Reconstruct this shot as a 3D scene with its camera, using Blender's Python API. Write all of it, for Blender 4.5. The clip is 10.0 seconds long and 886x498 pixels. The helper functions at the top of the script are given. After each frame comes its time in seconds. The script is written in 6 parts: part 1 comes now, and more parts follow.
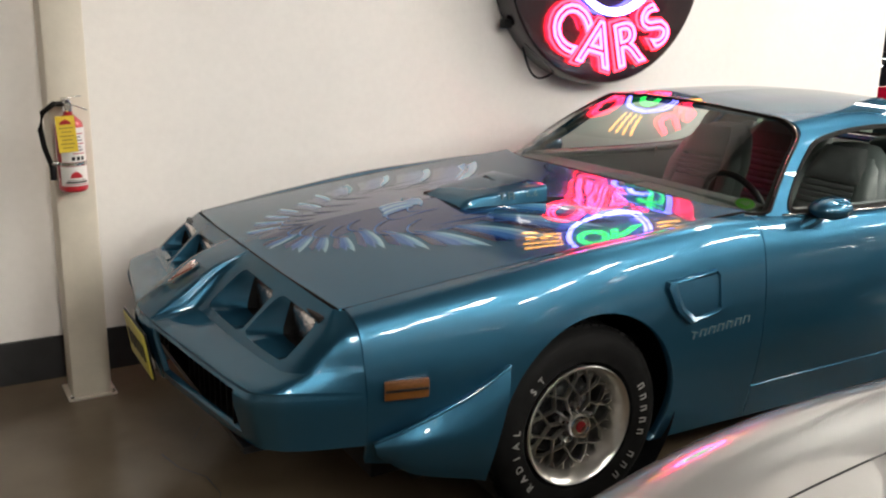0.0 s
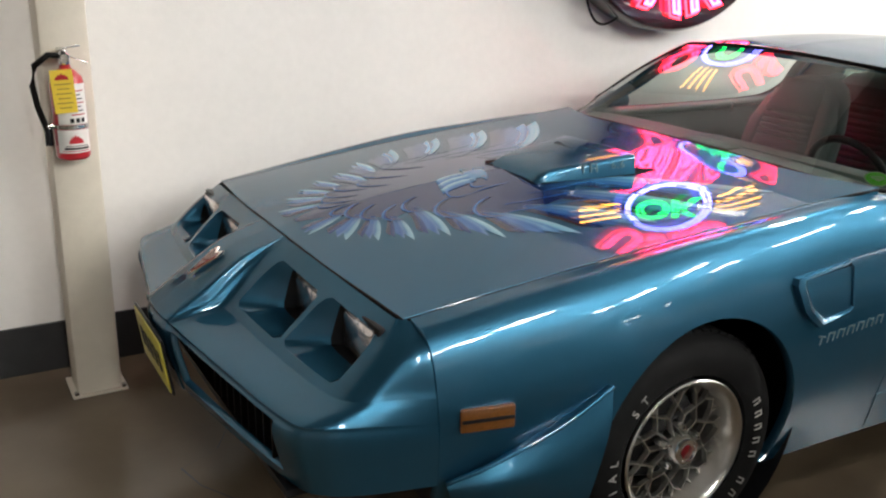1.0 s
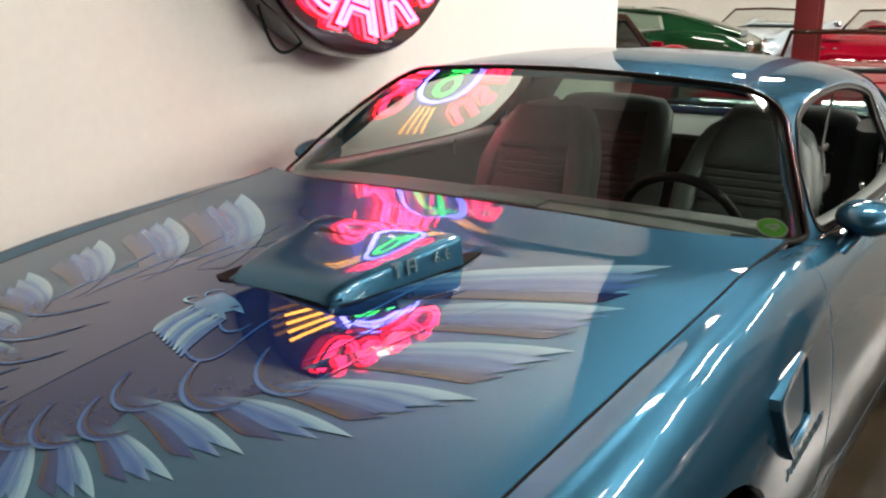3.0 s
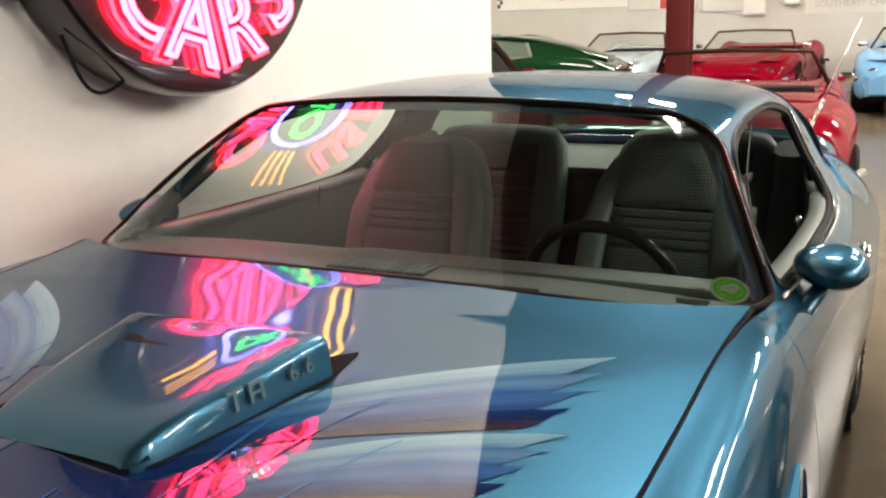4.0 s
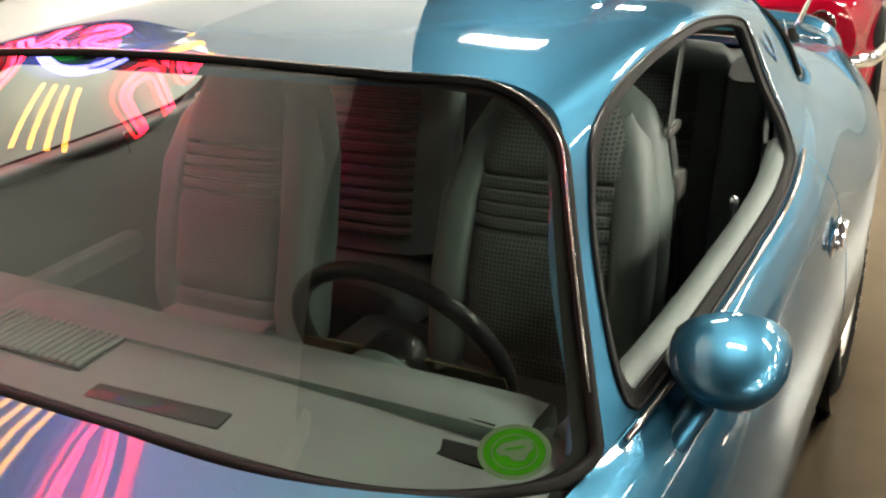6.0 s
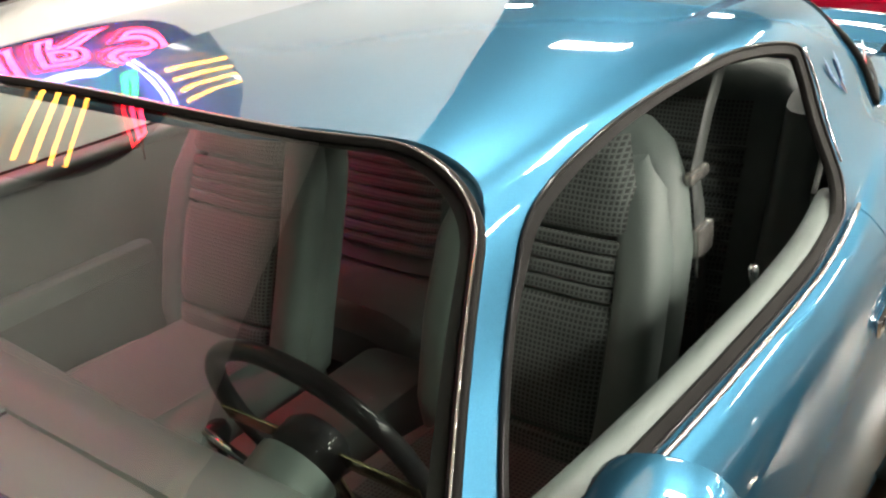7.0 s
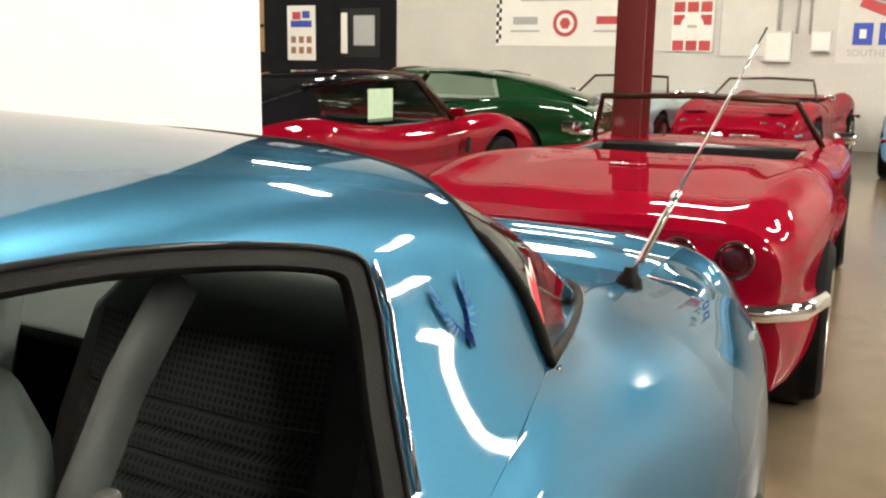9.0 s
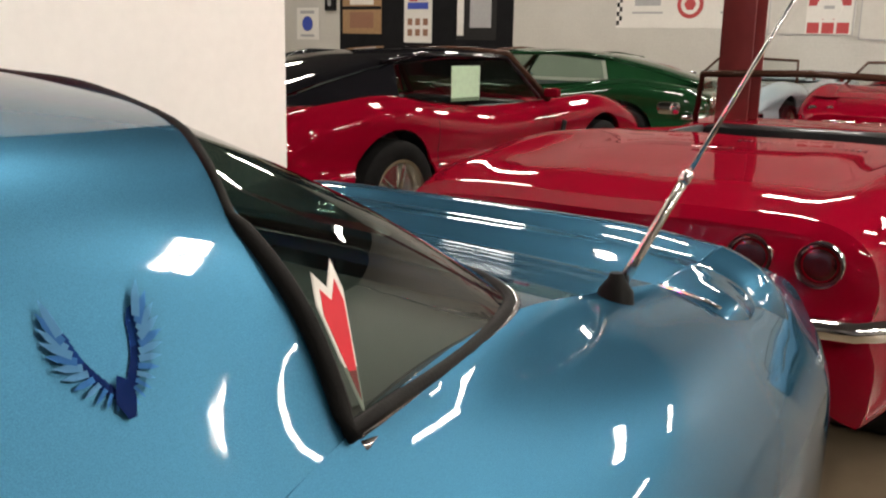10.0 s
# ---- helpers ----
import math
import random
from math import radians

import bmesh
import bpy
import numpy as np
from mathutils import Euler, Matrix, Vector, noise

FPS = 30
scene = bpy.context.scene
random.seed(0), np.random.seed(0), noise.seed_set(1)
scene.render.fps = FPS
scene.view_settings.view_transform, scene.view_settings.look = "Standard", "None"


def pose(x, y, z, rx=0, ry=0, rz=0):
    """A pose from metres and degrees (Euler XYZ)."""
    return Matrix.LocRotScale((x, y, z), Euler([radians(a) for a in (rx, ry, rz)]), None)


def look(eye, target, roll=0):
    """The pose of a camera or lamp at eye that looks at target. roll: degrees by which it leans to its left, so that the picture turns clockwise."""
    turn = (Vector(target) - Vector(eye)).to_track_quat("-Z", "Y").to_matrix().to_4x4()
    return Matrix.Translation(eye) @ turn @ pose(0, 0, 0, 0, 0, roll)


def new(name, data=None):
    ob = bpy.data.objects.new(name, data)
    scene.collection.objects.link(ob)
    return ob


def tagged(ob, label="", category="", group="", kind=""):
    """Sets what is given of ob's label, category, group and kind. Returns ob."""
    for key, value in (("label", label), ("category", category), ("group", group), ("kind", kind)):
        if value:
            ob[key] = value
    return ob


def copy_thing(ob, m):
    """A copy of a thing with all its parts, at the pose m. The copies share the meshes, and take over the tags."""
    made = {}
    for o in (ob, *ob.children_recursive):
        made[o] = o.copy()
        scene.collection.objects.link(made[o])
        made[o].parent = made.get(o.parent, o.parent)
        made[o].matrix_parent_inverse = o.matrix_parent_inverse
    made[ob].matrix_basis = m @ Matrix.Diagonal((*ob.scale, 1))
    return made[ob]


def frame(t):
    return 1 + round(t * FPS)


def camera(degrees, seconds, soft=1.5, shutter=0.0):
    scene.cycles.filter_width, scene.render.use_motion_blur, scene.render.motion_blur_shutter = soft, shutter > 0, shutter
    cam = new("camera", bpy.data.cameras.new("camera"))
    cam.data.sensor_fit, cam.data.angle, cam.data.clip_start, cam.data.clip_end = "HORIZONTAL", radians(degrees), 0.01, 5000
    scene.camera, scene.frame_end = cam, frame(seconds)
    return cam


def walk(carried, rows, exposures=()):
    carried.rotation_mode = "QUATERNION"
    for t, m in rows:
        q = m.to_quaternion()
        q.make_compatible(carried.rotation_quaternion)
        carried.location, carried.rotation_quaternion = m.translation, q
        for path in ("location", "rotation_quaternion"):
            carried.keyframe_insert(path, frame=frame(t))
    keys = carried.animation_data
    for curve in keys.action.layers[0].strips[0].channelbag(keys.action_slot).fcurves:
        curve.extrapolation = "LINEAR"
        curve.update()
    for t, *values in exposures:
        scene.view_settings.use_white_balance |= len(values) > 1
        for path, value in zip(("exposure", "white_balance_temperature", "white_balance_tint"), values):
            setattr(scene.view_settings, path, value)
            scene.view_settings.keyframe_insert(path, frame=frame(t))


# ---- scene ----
cam = camera(50.3, 10.0, soft=2.2)
PATH = [
    (0, (-0.775, -3.126, 1.694), (0.19, -1.451, 1.182), 1.0),
    (0.5, (-0.663, -2.831, 1.682), (0.267, -1.162, 1.089), 2.6),
    (1, (-0.659, -2.532, 1.657), (0.278, -0.878, 1.034), 1.1),
    (1.5, (-0.643, -2.228, 1.642), (0.385, -0.631, 1.014), 0.1),
    (2, (-0.521, -1.899, 1.609), (0.636, -0.394, 0.979), 0.2),
    (2.5, (-0.443, -1.598, 1.586), (0.9, -0.249, 0.974), -0.9),
    (3, (-0.241, -1.298, 1.51), (1.343, -0.201, 0.976), -0.1),
    (3.2, (-0.133, -1.229, 1.487), (1.481, -0.161, 0.984), 0.3),
    (4.3, (0.381, -0.97, 1.461), (2.136, -0.141, 0.979), -1.6),
    (4.5, (0.489, -0.963, 1.465), (2.232, -0.122, 0.961), 0.2),
    (5, (0.748, -0.985, 1.474), (2.447, -0.114, 0.878), -2.2),
    (5.5, (0.981, -1.001, 1.514), (2.644, -0.143, 0.811), -4.6),
    (5.7, (1.069, -1.027, 1.527), (2.708, -0.157, 0.779), -4.4),
    (6.8, (1.433, -1.168, 1.569), (2.881, -0.074, 0.728), -3.8),
    (7, (1.512, -1.172, 1.577), (2.935, -0.034, 0.753), -4.5),
    (7.5, (1.719, -1.165, 1.528), (3.165, -0.02, 0.753), -3.8),
    (8, (1.987, -1.184, 1.465), (3.507, -0.072, 0.791), -1.5),
    (8.1, (2.039, -1.191, 1.459), (3.564, -0.083, 0.791), -0.0),
    (8.5, (2.235, -1.183, 1.4), (3.823, -0.112, 0.825), -0.1),
    (9, (2.498, -1.144, 1.352), (4.204, -0.177, 0.957), 0.9),
    (9.5, (2.779, -1.143, 1.286), (4.502, -0.173, 0.989), 1.7),
    (10, (3.024, -1.169, 1.279), (4.579, 0.014, 0.853), 1.2),
]
walk(cam, [(t, look(eye, target, roll)) for t, eye, target, roll in PATH], [(0, 0.0, 6200, 10), (1.5, 0.2, 5850, 9), (2.5, 0.1, 6050, 9), (3.2, 0.02, 6500, 11), (5.0, 0.30, 6650, 9), (5.5, 0.42, 6600, 3), (5.7, 0.46, 6600, 3), (7.0, 0.82, 6450, 7), (7.5, 0.74, 6450, 8), (8.0, 0.58, 6500, 9), (8.5, 0.34, 6550, 9), (9.0, 0.10, 6600, 8), (9.5, -0.26, 6600, 11), (10.0, -0.52, 6550, 13)])
# ---- light ----
world = bpy.data.worlds.new("world")
scene.world = world
world.use_nodes = True
world.node_tree.nodes["Background"].inputs[0].default_value = (0.9, 0.95, 1.0, 1)
world.node_tree.nodes["Background"].inputs[1].default_value = 0.02
scene.view_settings.exposure = 0.0
LAMP = 150.0
NEON = 3.0

# ---- materials ----


def material(name, color, rough=0.5, metal=0.0, coat=0.0, spec=0.5, grain=0.0, scale=40.0, bump=0.0, bump_scale=200.0,
             stain=0.0, stain_scale=3.0, flake=0.0, emit=None, strength=0.0, sheen=0.0):
    """A painted, woven, metal or plastic surface with two scales of variation."""
    m = bpy.data.materials.new(name)
    m.use_nodes = True
    nt = m.node_tree
    b = nt.nodes["Principled BSDF"]
    b.inputs["Base Color"].default_value = (*color, 1)
    b.inputs["Roughness"].default_value = rough
    b.inputs["Metallic"].default_value = metal
    b.inputs["Coat Weight"].default_value = coat
    b.inputs["Coat Roughness"].default_value = 0.025
    b.inputs["Specular IOR Level"].default_value = spec
    b.inputs["Sheen Weight"].default_value = sheen
    if emit:
        b.inputs["Emission Color"].default_value = (*emit, 1)
        b.inputs["Emission Strength"].default_value = strength
    geo = nt.nodes.new("ShaderNodeNewGeometry")
    value = None
    if grain or stain or flake:
        mix = nt.nodes.new("ShaderNodeMath")
        mix.operation = "ADD"
        parts = []
        for amount, size, detail in ((grain, scale, 4), (stain, stain_scale, 6), (flake, 900.0, 1)):
            if amount:
                n = nt.nodes.new("ShaderNodeTexNoise")
                n.inputs["Scale"].default_value = size
                n.inputs["Detail"].default_value = detail
                nt.links.new(geo.outputs["Position"], n.inputs["Vector"])
                r = nt.nodes.new("ShaderNodeMapRange")
                r.inputs["From Min"].default_value, r.inputs["From Max"].default_value = 0.25, 0.75
                r.inputs["To Min"].default_value, r.inputs["To Max"].default_value = -amount, amount
                nt.links.new(n.outputs["Fac"], r.inputs["Value"])
                parts.append(r.outputs["Result"])
        value = parts[0]
        for p in parts[1:]:
            add = nt.nodes.new("ShaderNodeMath")
            add.operation = "ADD"
            nt.links.new(value, add.inputs[0])
            nt.links.new(p, add.inputs[1])
            value = add.outputs[0]
        one = nt.nodes.new("ShaderNodeMath")
        one.operation = "ADD"
        one.inputs[1].default_value = 1.0
        nt.links.new(value, one.inputs[0])
        col = nt.nodes.new("ShaderNodeVectorMath")
        col.operation = "SCALE"
        col.inputs[0].default_value = color
        nt.links.new(one.outputs[0], col.inputs["Scale"])
        nt.links.new(col.outputs["Vector"], b.inputs["Base Color"])
        if stain:
            ro = nt.nodes.new("ShaderNodeMath")
            ro.operation = "MULTIPLY_ADD"
            ro.inputs[1].default_value, ro.inputs[2].default_value = 0.35 * rough, rough
            nt.links.new(value, ro.inputs[0])
            nt.links.new(ro.outputs[0], b.inputs["Roughness"])
    if bump:
        n = nt.nodes.new("ShaderNodeTexNoise")
        n.inputs["Scale"].default_value = bump_scale
        n.inputs["Detail"].default_value = 5
        nt.links.new(geo.outputs["Position"], n.inputs["Vector"])
        bp = nt.nodes.new("ShaderNodeBump")
        bp.inputs["Strength"].default_value = bump
        bp.inputs["Distance"].default_value = 0.003
        nt.links.new(n.outputs["Fac"], bp.inputs["Height"])
        nt.links.new(bp.outputs["Normal"], b.inputs["Normal"])
    return m


def glass(name, tint, ior=1.5):
    m = bpy.data.materials.new(name)
    m.use_nodes = True
    nt = m.node_tree
    nt.nodes.clear()
    out = nt.nodes.new("ShaderNodeOutputMaterial")
    mix = nt.nodes.new("ShaderNodeMixShader")
    tr = nt.nodes.new("ShaderNodeBsdfTransparent")
    tr.inputs[0].default_value = (*tint, 1)
    gl = nt.nodes.new("ShaderNodeBsdfGlossy")
    gl.inputs["Roughness"].default_value = 0.0
    lw = nt.nodes.new("ShaderNodeLayerWeight")
    lw.inputs["Blend"].default_value = 0.5
    pw = nt.nodes.new("ShaderNodeMath")
    pw.operation = "POWER"
    pw.inputs[1].default_value = 5.0
    fr = nt.nodes.new("ShaderNodeMath")
    fr.operation = "MULTIPLY_ADD"
    f0 = 1.6 * ((ior - 1) / (ior + 1)) ** 2
    fr.inputs[1].default_value, fr.inputs[2].default_value = 1 - f0, f0
    nt.links.new(lw.outputs["Facing"], pw.inputs[0])
    nt.links.new(pw.outputs[0], fr.inputs[0])
    nt.links.new(fr.outputs[0], mix.inputs[0])
    nt.links.new(tr.outputs[0], mix.inputs[1])
    nt.links.new(gl.outputs[0], mix.inputs[2])
    nt.links.new(mix.outputs[0], out.inputs[0])
    return m


def glow(name, color, strength):
    m = bpy.data.materials.new(name)
    m.use_nodes = True
    nt = m.node_tree
    nt.nodes.clear()
    out = nt.nodes.new("ShaderNodeOutputMaterial")
    e = nt.nodes.new("ShaderNodeEmission")
    e.inputs[0].default_value, e.inputs[1].default_value = (*color, 1), strength
    nt.links.new(e.outputs[0], out.inputs[0])
    return m


def checked_cloth(name):
    """Grey-green houndstooth seat cloth: small light and dark checks, slightly raised."""
    m = material(name, (0.10, 0.12, 0.12), 0.9, sheen=0.3)
    nt = m.node_tree
    b = nt.nodes["Principled BSDF"]
    co = nt.nodes.new("ShaderNodeTexCoord")
    uv = nt.nodes.new("ShaderNodeUVMap")
    sep = nt.nodes.new("ShaderNodeSeparateXYZ")
    nt.links.new(uv.outputs["UV"], sep.inputs[0])
    waves = []
    for axis in ("X", "Y"):
        k = nt.nodes.new("ShaderNodeMath")
        k.operation = "MULTIPLY"
        k.inputs[1].default_value = 2 * math.pi * 116
        w = nt.nodes.new("ShaderNodeMath")
        w.operation = "SINE"
        nt.links.new(sep.outputs[axis], k.inputs[0])
        nt.links.new(k.outputs[0], w.inputs[0])
        waves.append(w.outputs[0])
    both_ = nt.nodes.new("ShaderNodeMath")
    both_.operation = "MINIMUM"
    nt.links.new(waves[0], both_.inputs[0])
    nt.links.new(waves[1], both_.inputs[1])
    ck = nt.nodes.new("ShaderNodeMapRange")
    ck.inputs["From Min"].default_value, ck.inputs["From Max"].default_value = -0.75, -0.05
    nt.links.new(both_.outputs[0], ck.inputs["Value"])
    tone = nt.nodes.new("ShaderNodeMix")
    tone.data_type = "RGBA"
    tone.inputs["A"].default_value, tone.inputs["B"].default_value = (0.112, 0.136, 0.128, 1), (0.028, 0.035, 0.034, 1)
    nt.links.new(ck.outputs["Result"], tone.inputs["Factor"])
    no = nt.nodes.new("ShaderNodeTexNoise")
    no.inputs["Scale"].default_value = 6
    mx = nt.nodes.new("ShaderNodeMix")
    mx.data_type = "RGBA"
    mx.blend_type = "MULTIPLY"
    mx.inputs["Factor"].default_value = 0.5
    nt.links.new(co.outputs["Generated"], no.inputs["Vector"])
    nt.links.new(tone.outputs["Result"], mx.inputs["A"])
    nt.links.new(no.outputs["Fac"], mx.inputs["B"])
    nt.links.new(mx.outputs["Result"], b.inputs["Base Color"])
    bp = nt.nodes.new("ShaderNodeBump")
    bp.inputs["Strength"].default_value, bp.inputs["Distance"].default_value = 0.4, 0.002
    nt.links.new(ck.outputs["Result"], bp.inputs["Height"])
    nt.links.new(bp.outputs["Normal"], b.inputs["Normal"])
    return m




def flake_paint(name, body, flake, rough=0.38, share=0.5):
    """Metallic car paint: a coloured body, a coat of coloured flakes and a clear sharp varnish."""
    m = bpy.data.materials.new(name)
    m.use_nodes = True
    nt = m.node_tree
    nt.nodes.clear()
    out = nt.nodes.new("ShaderNodeOutputMaterial")
    geo = nt.nodes.new("ShaderNodeNewGeometry")
    tones = []
    for color, size, amount in ((body, 5.0, 0.04), (flake, 1100.0, 0.2)):
        n = nt.nodes.new("ShaderNodeTexNoise")
        n.inputs["Scale"].default_value, n.inputs["Detail"].default_value = size, 2
        nt.links.new(geo.outputs["Position"], n.inputs["Vector"])
        r = nt.nodes.new("ShaderNodeMapRange")
        r.inputs["From Min"].default_value, r.inputs["From Max"].default_value = 0.25, 0.75
        r.inputs["To Min"].default_value, r.inputs["To Max"].default_value = 1 - amount, 1 + amount
        nt.links.new(n.outputs["Fac"], r.inputs["Value"])
        c = nt.nodes.new("ShaderNodeVectorMath")
        c.operation = "SCALE"
        c.inputs[0].default_value = color
        nt.links.new(r.outputs["Result"], c.inputs["Scale"])
        tones.append(c.outputs["Vector"])
    d = nt.nodes.new("ShaderNodeBsdfDiffuse")
    g = nt.nodes.new("ShaderNodeBsdfGlossy")
    g.inputs["Roughness"].default_value = rough
    v = nt.nodes.new("ShaderNodeBsdfGlossy")
    v.inputs["Roughness"].default_value = 0.03
    nt.links.new(tones[0], d.inputs["Color"])
    nt.links.new(tones[1], g.inputs["Color"])
    base, top = nt.nodes.new("ShaderNodeMixShader"), nt.nodes.new("ShaderNodeMixShader")
    lw = nt.nodes.new("ShaderNodeLayerWeight")
    lw.inputs["Blend"].default_value = 0.5
    flop = nt.nodes.new("ShaderNodeMapRange")
    flop.inputs["From Min"].default_value, flop.inputs["From Max"].default_value = 0.35, 0.70
    flop.inputs["To Min"].default_value, flop.inputs["To Max"].default_value = share, share * 0.65
    nt.links.new(lw.outputs["Facing"], flop.inputs["Value"])
    nt.links.new(flop.outputs["Result"], base.inputs[0])
    pw = nt.nodes.new("ShaderNodeMath")
    pw.operation = "POWER"
    pw.inputs[1].default_value = 5.0
    fr = nt.nodes.new("ShaderNodeMath")
    fr.operation = "MULTIPLY_ADD"
    fr.inputs[1].default_value, fr.inputs[2].default_value = 0.90, 0.042
    nt.links.new(lw.outputs["Facing"], pw.inputs[0])
    nt.links.new(pw.outputs[0], fr.inputs[0])
    nt.links.new(d.outputs[0], base.inputs[1])
    nt.links.new(g.outputs[0], base.inputs[2])
    nt.links.new(fr.outputs[0], top.inputs[0])
    nt.links.new(base.outputs[0], top.inputs[1])
    nt.links.new(v.outputs[0], top.inputs[2])
    nt.links.new(top.outputs[0], out.inputs[0])
    return m


BLUE = flake_paint("blue_paint", (0.009, 0.035, 0.061), (0.053, 0.183, 0.298), 0.40, 0.62)
RED = material("red_paint", (0.20, 0.0015, 0.012), 0.5, 0.0, 0.45, 0.0, grain=0.03, scale=5)
GREEN = material("green_paint", (0.006, 0.034, 0.012), 0.4, 0.1, 1.0, 0.0, grain=0.03, scale=5)
SILVER = material("silver_paint", (0.25, 0.25, 0.245), 0.34, 0.4, 1.0, 0.0, flake=0.06, grain=0.02, scale=5)
PALEBLUE = material("pale_blue_paint", (0.16, 0.36, 0.58), 0.4, 0.0, 1.0, 0.0, grain=0.03, scale=5)
GREYBLUE = material("grey_blue_paint", (0.40, 0.50, 0.56), 0.35, 0.3, 1.0, grain=0.03, scale=5)
BLACKPAINT = material("black_paint", (0.006, 0.006, 0.008), 0.3, 0.0, 1.0, 0.0, grain=0.05, scale=5)
BLACK = material("black_plastic", (0.011, 0.011, 0.012), 0.45, 0.0, 0.2, 0.05, grain=0.2, scale=30, bump=0.1)
RUBBER = material("rubber", (0.008, 0.0075, 0.007), 0.62, 0.0, 0.0, 0.10, grain=0.2, scale=25, bump=0.15, bump_scale=300)
TYRE = material("tyre_rubber", (0.007, 0.007, 0.007), 0.7, 0.0, 0.0, 0.08, grain=0.25, scale=20, bump=0.3, bump_scale=150)
CHROME = material("chrome", (0.85, 0.85, 0.86), 0.06, 1.0, grain=0.03, scale=8)
DULLTRIM = material("dull_bright_trim", (0.42, 0.39, 0.37), 0.24, 1.0, grain=0.15, scale=30)
POLISH = material("polished_aluminium", (0.80, 0.78, 0.74), 0.28, 1.0, grain=0.05, scale=30)
ALLOY = material("cast_aluminium", (0.62, 0.60, 0.55), 0.22, 1.0, grain=0.08, scale=30, bump=0.05)
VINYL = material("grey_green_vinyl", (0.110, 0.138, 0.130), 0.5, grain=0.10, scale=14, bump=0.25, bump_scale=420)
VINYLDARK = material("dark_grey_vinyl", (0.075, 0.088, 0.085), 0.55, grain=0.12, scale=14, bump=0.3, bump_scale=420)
CLOTH = checked_cloth("houndstooth_cloth")
CARPET = material("dark_carpet", (0.009, 0.010, 0.010), 0.95, spec=0.1, grain=0.4, scale=120, bump=0.5)
HEADCLOTH = material("headliner_cloth", (0.085, 0.098, 0.094), 0.9, spec=0.1, grain=0.08, scale=60, bump=0.2)
BELT = material("seat_belt_webbing", (0.045, 0.052, 0.050), 0.6, grain=0.1, scale=90, bump=0.2)
GLASS = glass("tinted_glass", (0.60, 0.70, 0.645))
REARGLASS = glass("green_rear_glass", (0.23, 0.315, 0.27))
DARKGLASS = glass("dark_tinted_glass", (0.035, 0.04, 0.035))
SMOKE = glass("smoke_tinted_glass", (0.30, 0.33, 0.30))
CLEAR = glass("clear_glass", (0.9, 0.92, 0.9))
WHITE = material("white_wall_paint", (0.86, 0.83, 0.79), 0.55, grain=0.02, scale=30, stain=0.035, stain_scale=1.6, bump=0.12, bump_scale=60)
BLOCK = material("white_block_paint", (0.50, 0.485, 0.44), 0.6, grain=0.05, scale=25, stain=0.07, stain_scale=1.2, bump=0.25, bump_scale=40)
_nt = BLOCK.node_tree
_br = _nt.nodes.new("ShaderNodeTexBrick")
_br.inputs["Scale"].default_value, _br.inputs["Mortar Size"].default_value, _br.inputs["Mortar Smooth"].default_value = 1.0, 0.006, 0.6
_br.inputs["Brick Width"].default_value, _br.inputs["Row Height"].default_value = 0.40, 0.20
_mp = _nt.nodes.new("ShaderNodeMapping")
_mp.inputs["Rotation"].default_value = (0, radians(90), radians(90))
_nt.links.new([n for n in _nt.nodes if n.type == "NEW_GEOMETRY"][0].outputs["Position"], _mp.inputs["Vector"])
_nt.links.new(_mp.outputs["Vector"], _br.inputs["Vector"])
_bb = _nt.nodes.new("ShaderNodeBump")
_bb.inputs["Strength"].default_value, _bb.inputs["Distance"].default_value = 0.5, 0.004
_bb.invert = True
_nt.links.new(_br.outputs["Fac"], _bb.inputs["Height"])
_nt.links.new([n for n in _nt.nodes if n.type == "BUMP" and n is not _bb][0].outputs["Normal"], _bb.inputs["Normal"])
_nt.links.new(_bb.outputs["Normal"], _nt.nodes["Principled BSDF"].inputs["Normal"])
POSTPAINT = material("cream_post_paint", (0.72, 0.66, 0.55), 0.5, grain=0.03, scale=25, stain=0.06, stain_scale=4, bump=0.15, bump_scale=70)
SKIRT = material("black_base_strip", (0.014, 0.014, 0.015), 0.5, grain=0.3, scale=12)
MAROON = material("maroon_steel_paint", (0.14, 0.018, 0.018), 0.45, grain=0.08, scale=15, stain=0.12, stain_scale=5)
# unseen ceiling, set dark so that the car paint mirrors little light from above
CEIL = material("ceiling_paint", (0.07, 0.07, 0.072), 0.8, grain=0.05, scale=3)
DARKWALL = material("dark_wall_paint", (0.009, 0.009, 0.010), 0.8, spec=0.1, grain=0.2, scale=4)
OFFWALL = material("grey_hall_paint", (0.16, 0.155, 0.15), 0.7, grain=0.1, scale=3)
TUBE = glow("lamp_tube", (1.0, 0.93, 0.82), LAMP)


def concrete():
    """Polished beige concrete with mottling, stains and fine pits."""
    m = material("polished_concrete", (0.155, 0.118, 0.078), 0.20, grain=0.10, scale=5, stain=0.06, stain_scale=2.2, bump=0.06, bump_scale=90)
    return m


CONCRETE = concrete()

# ---- shaping tools ----


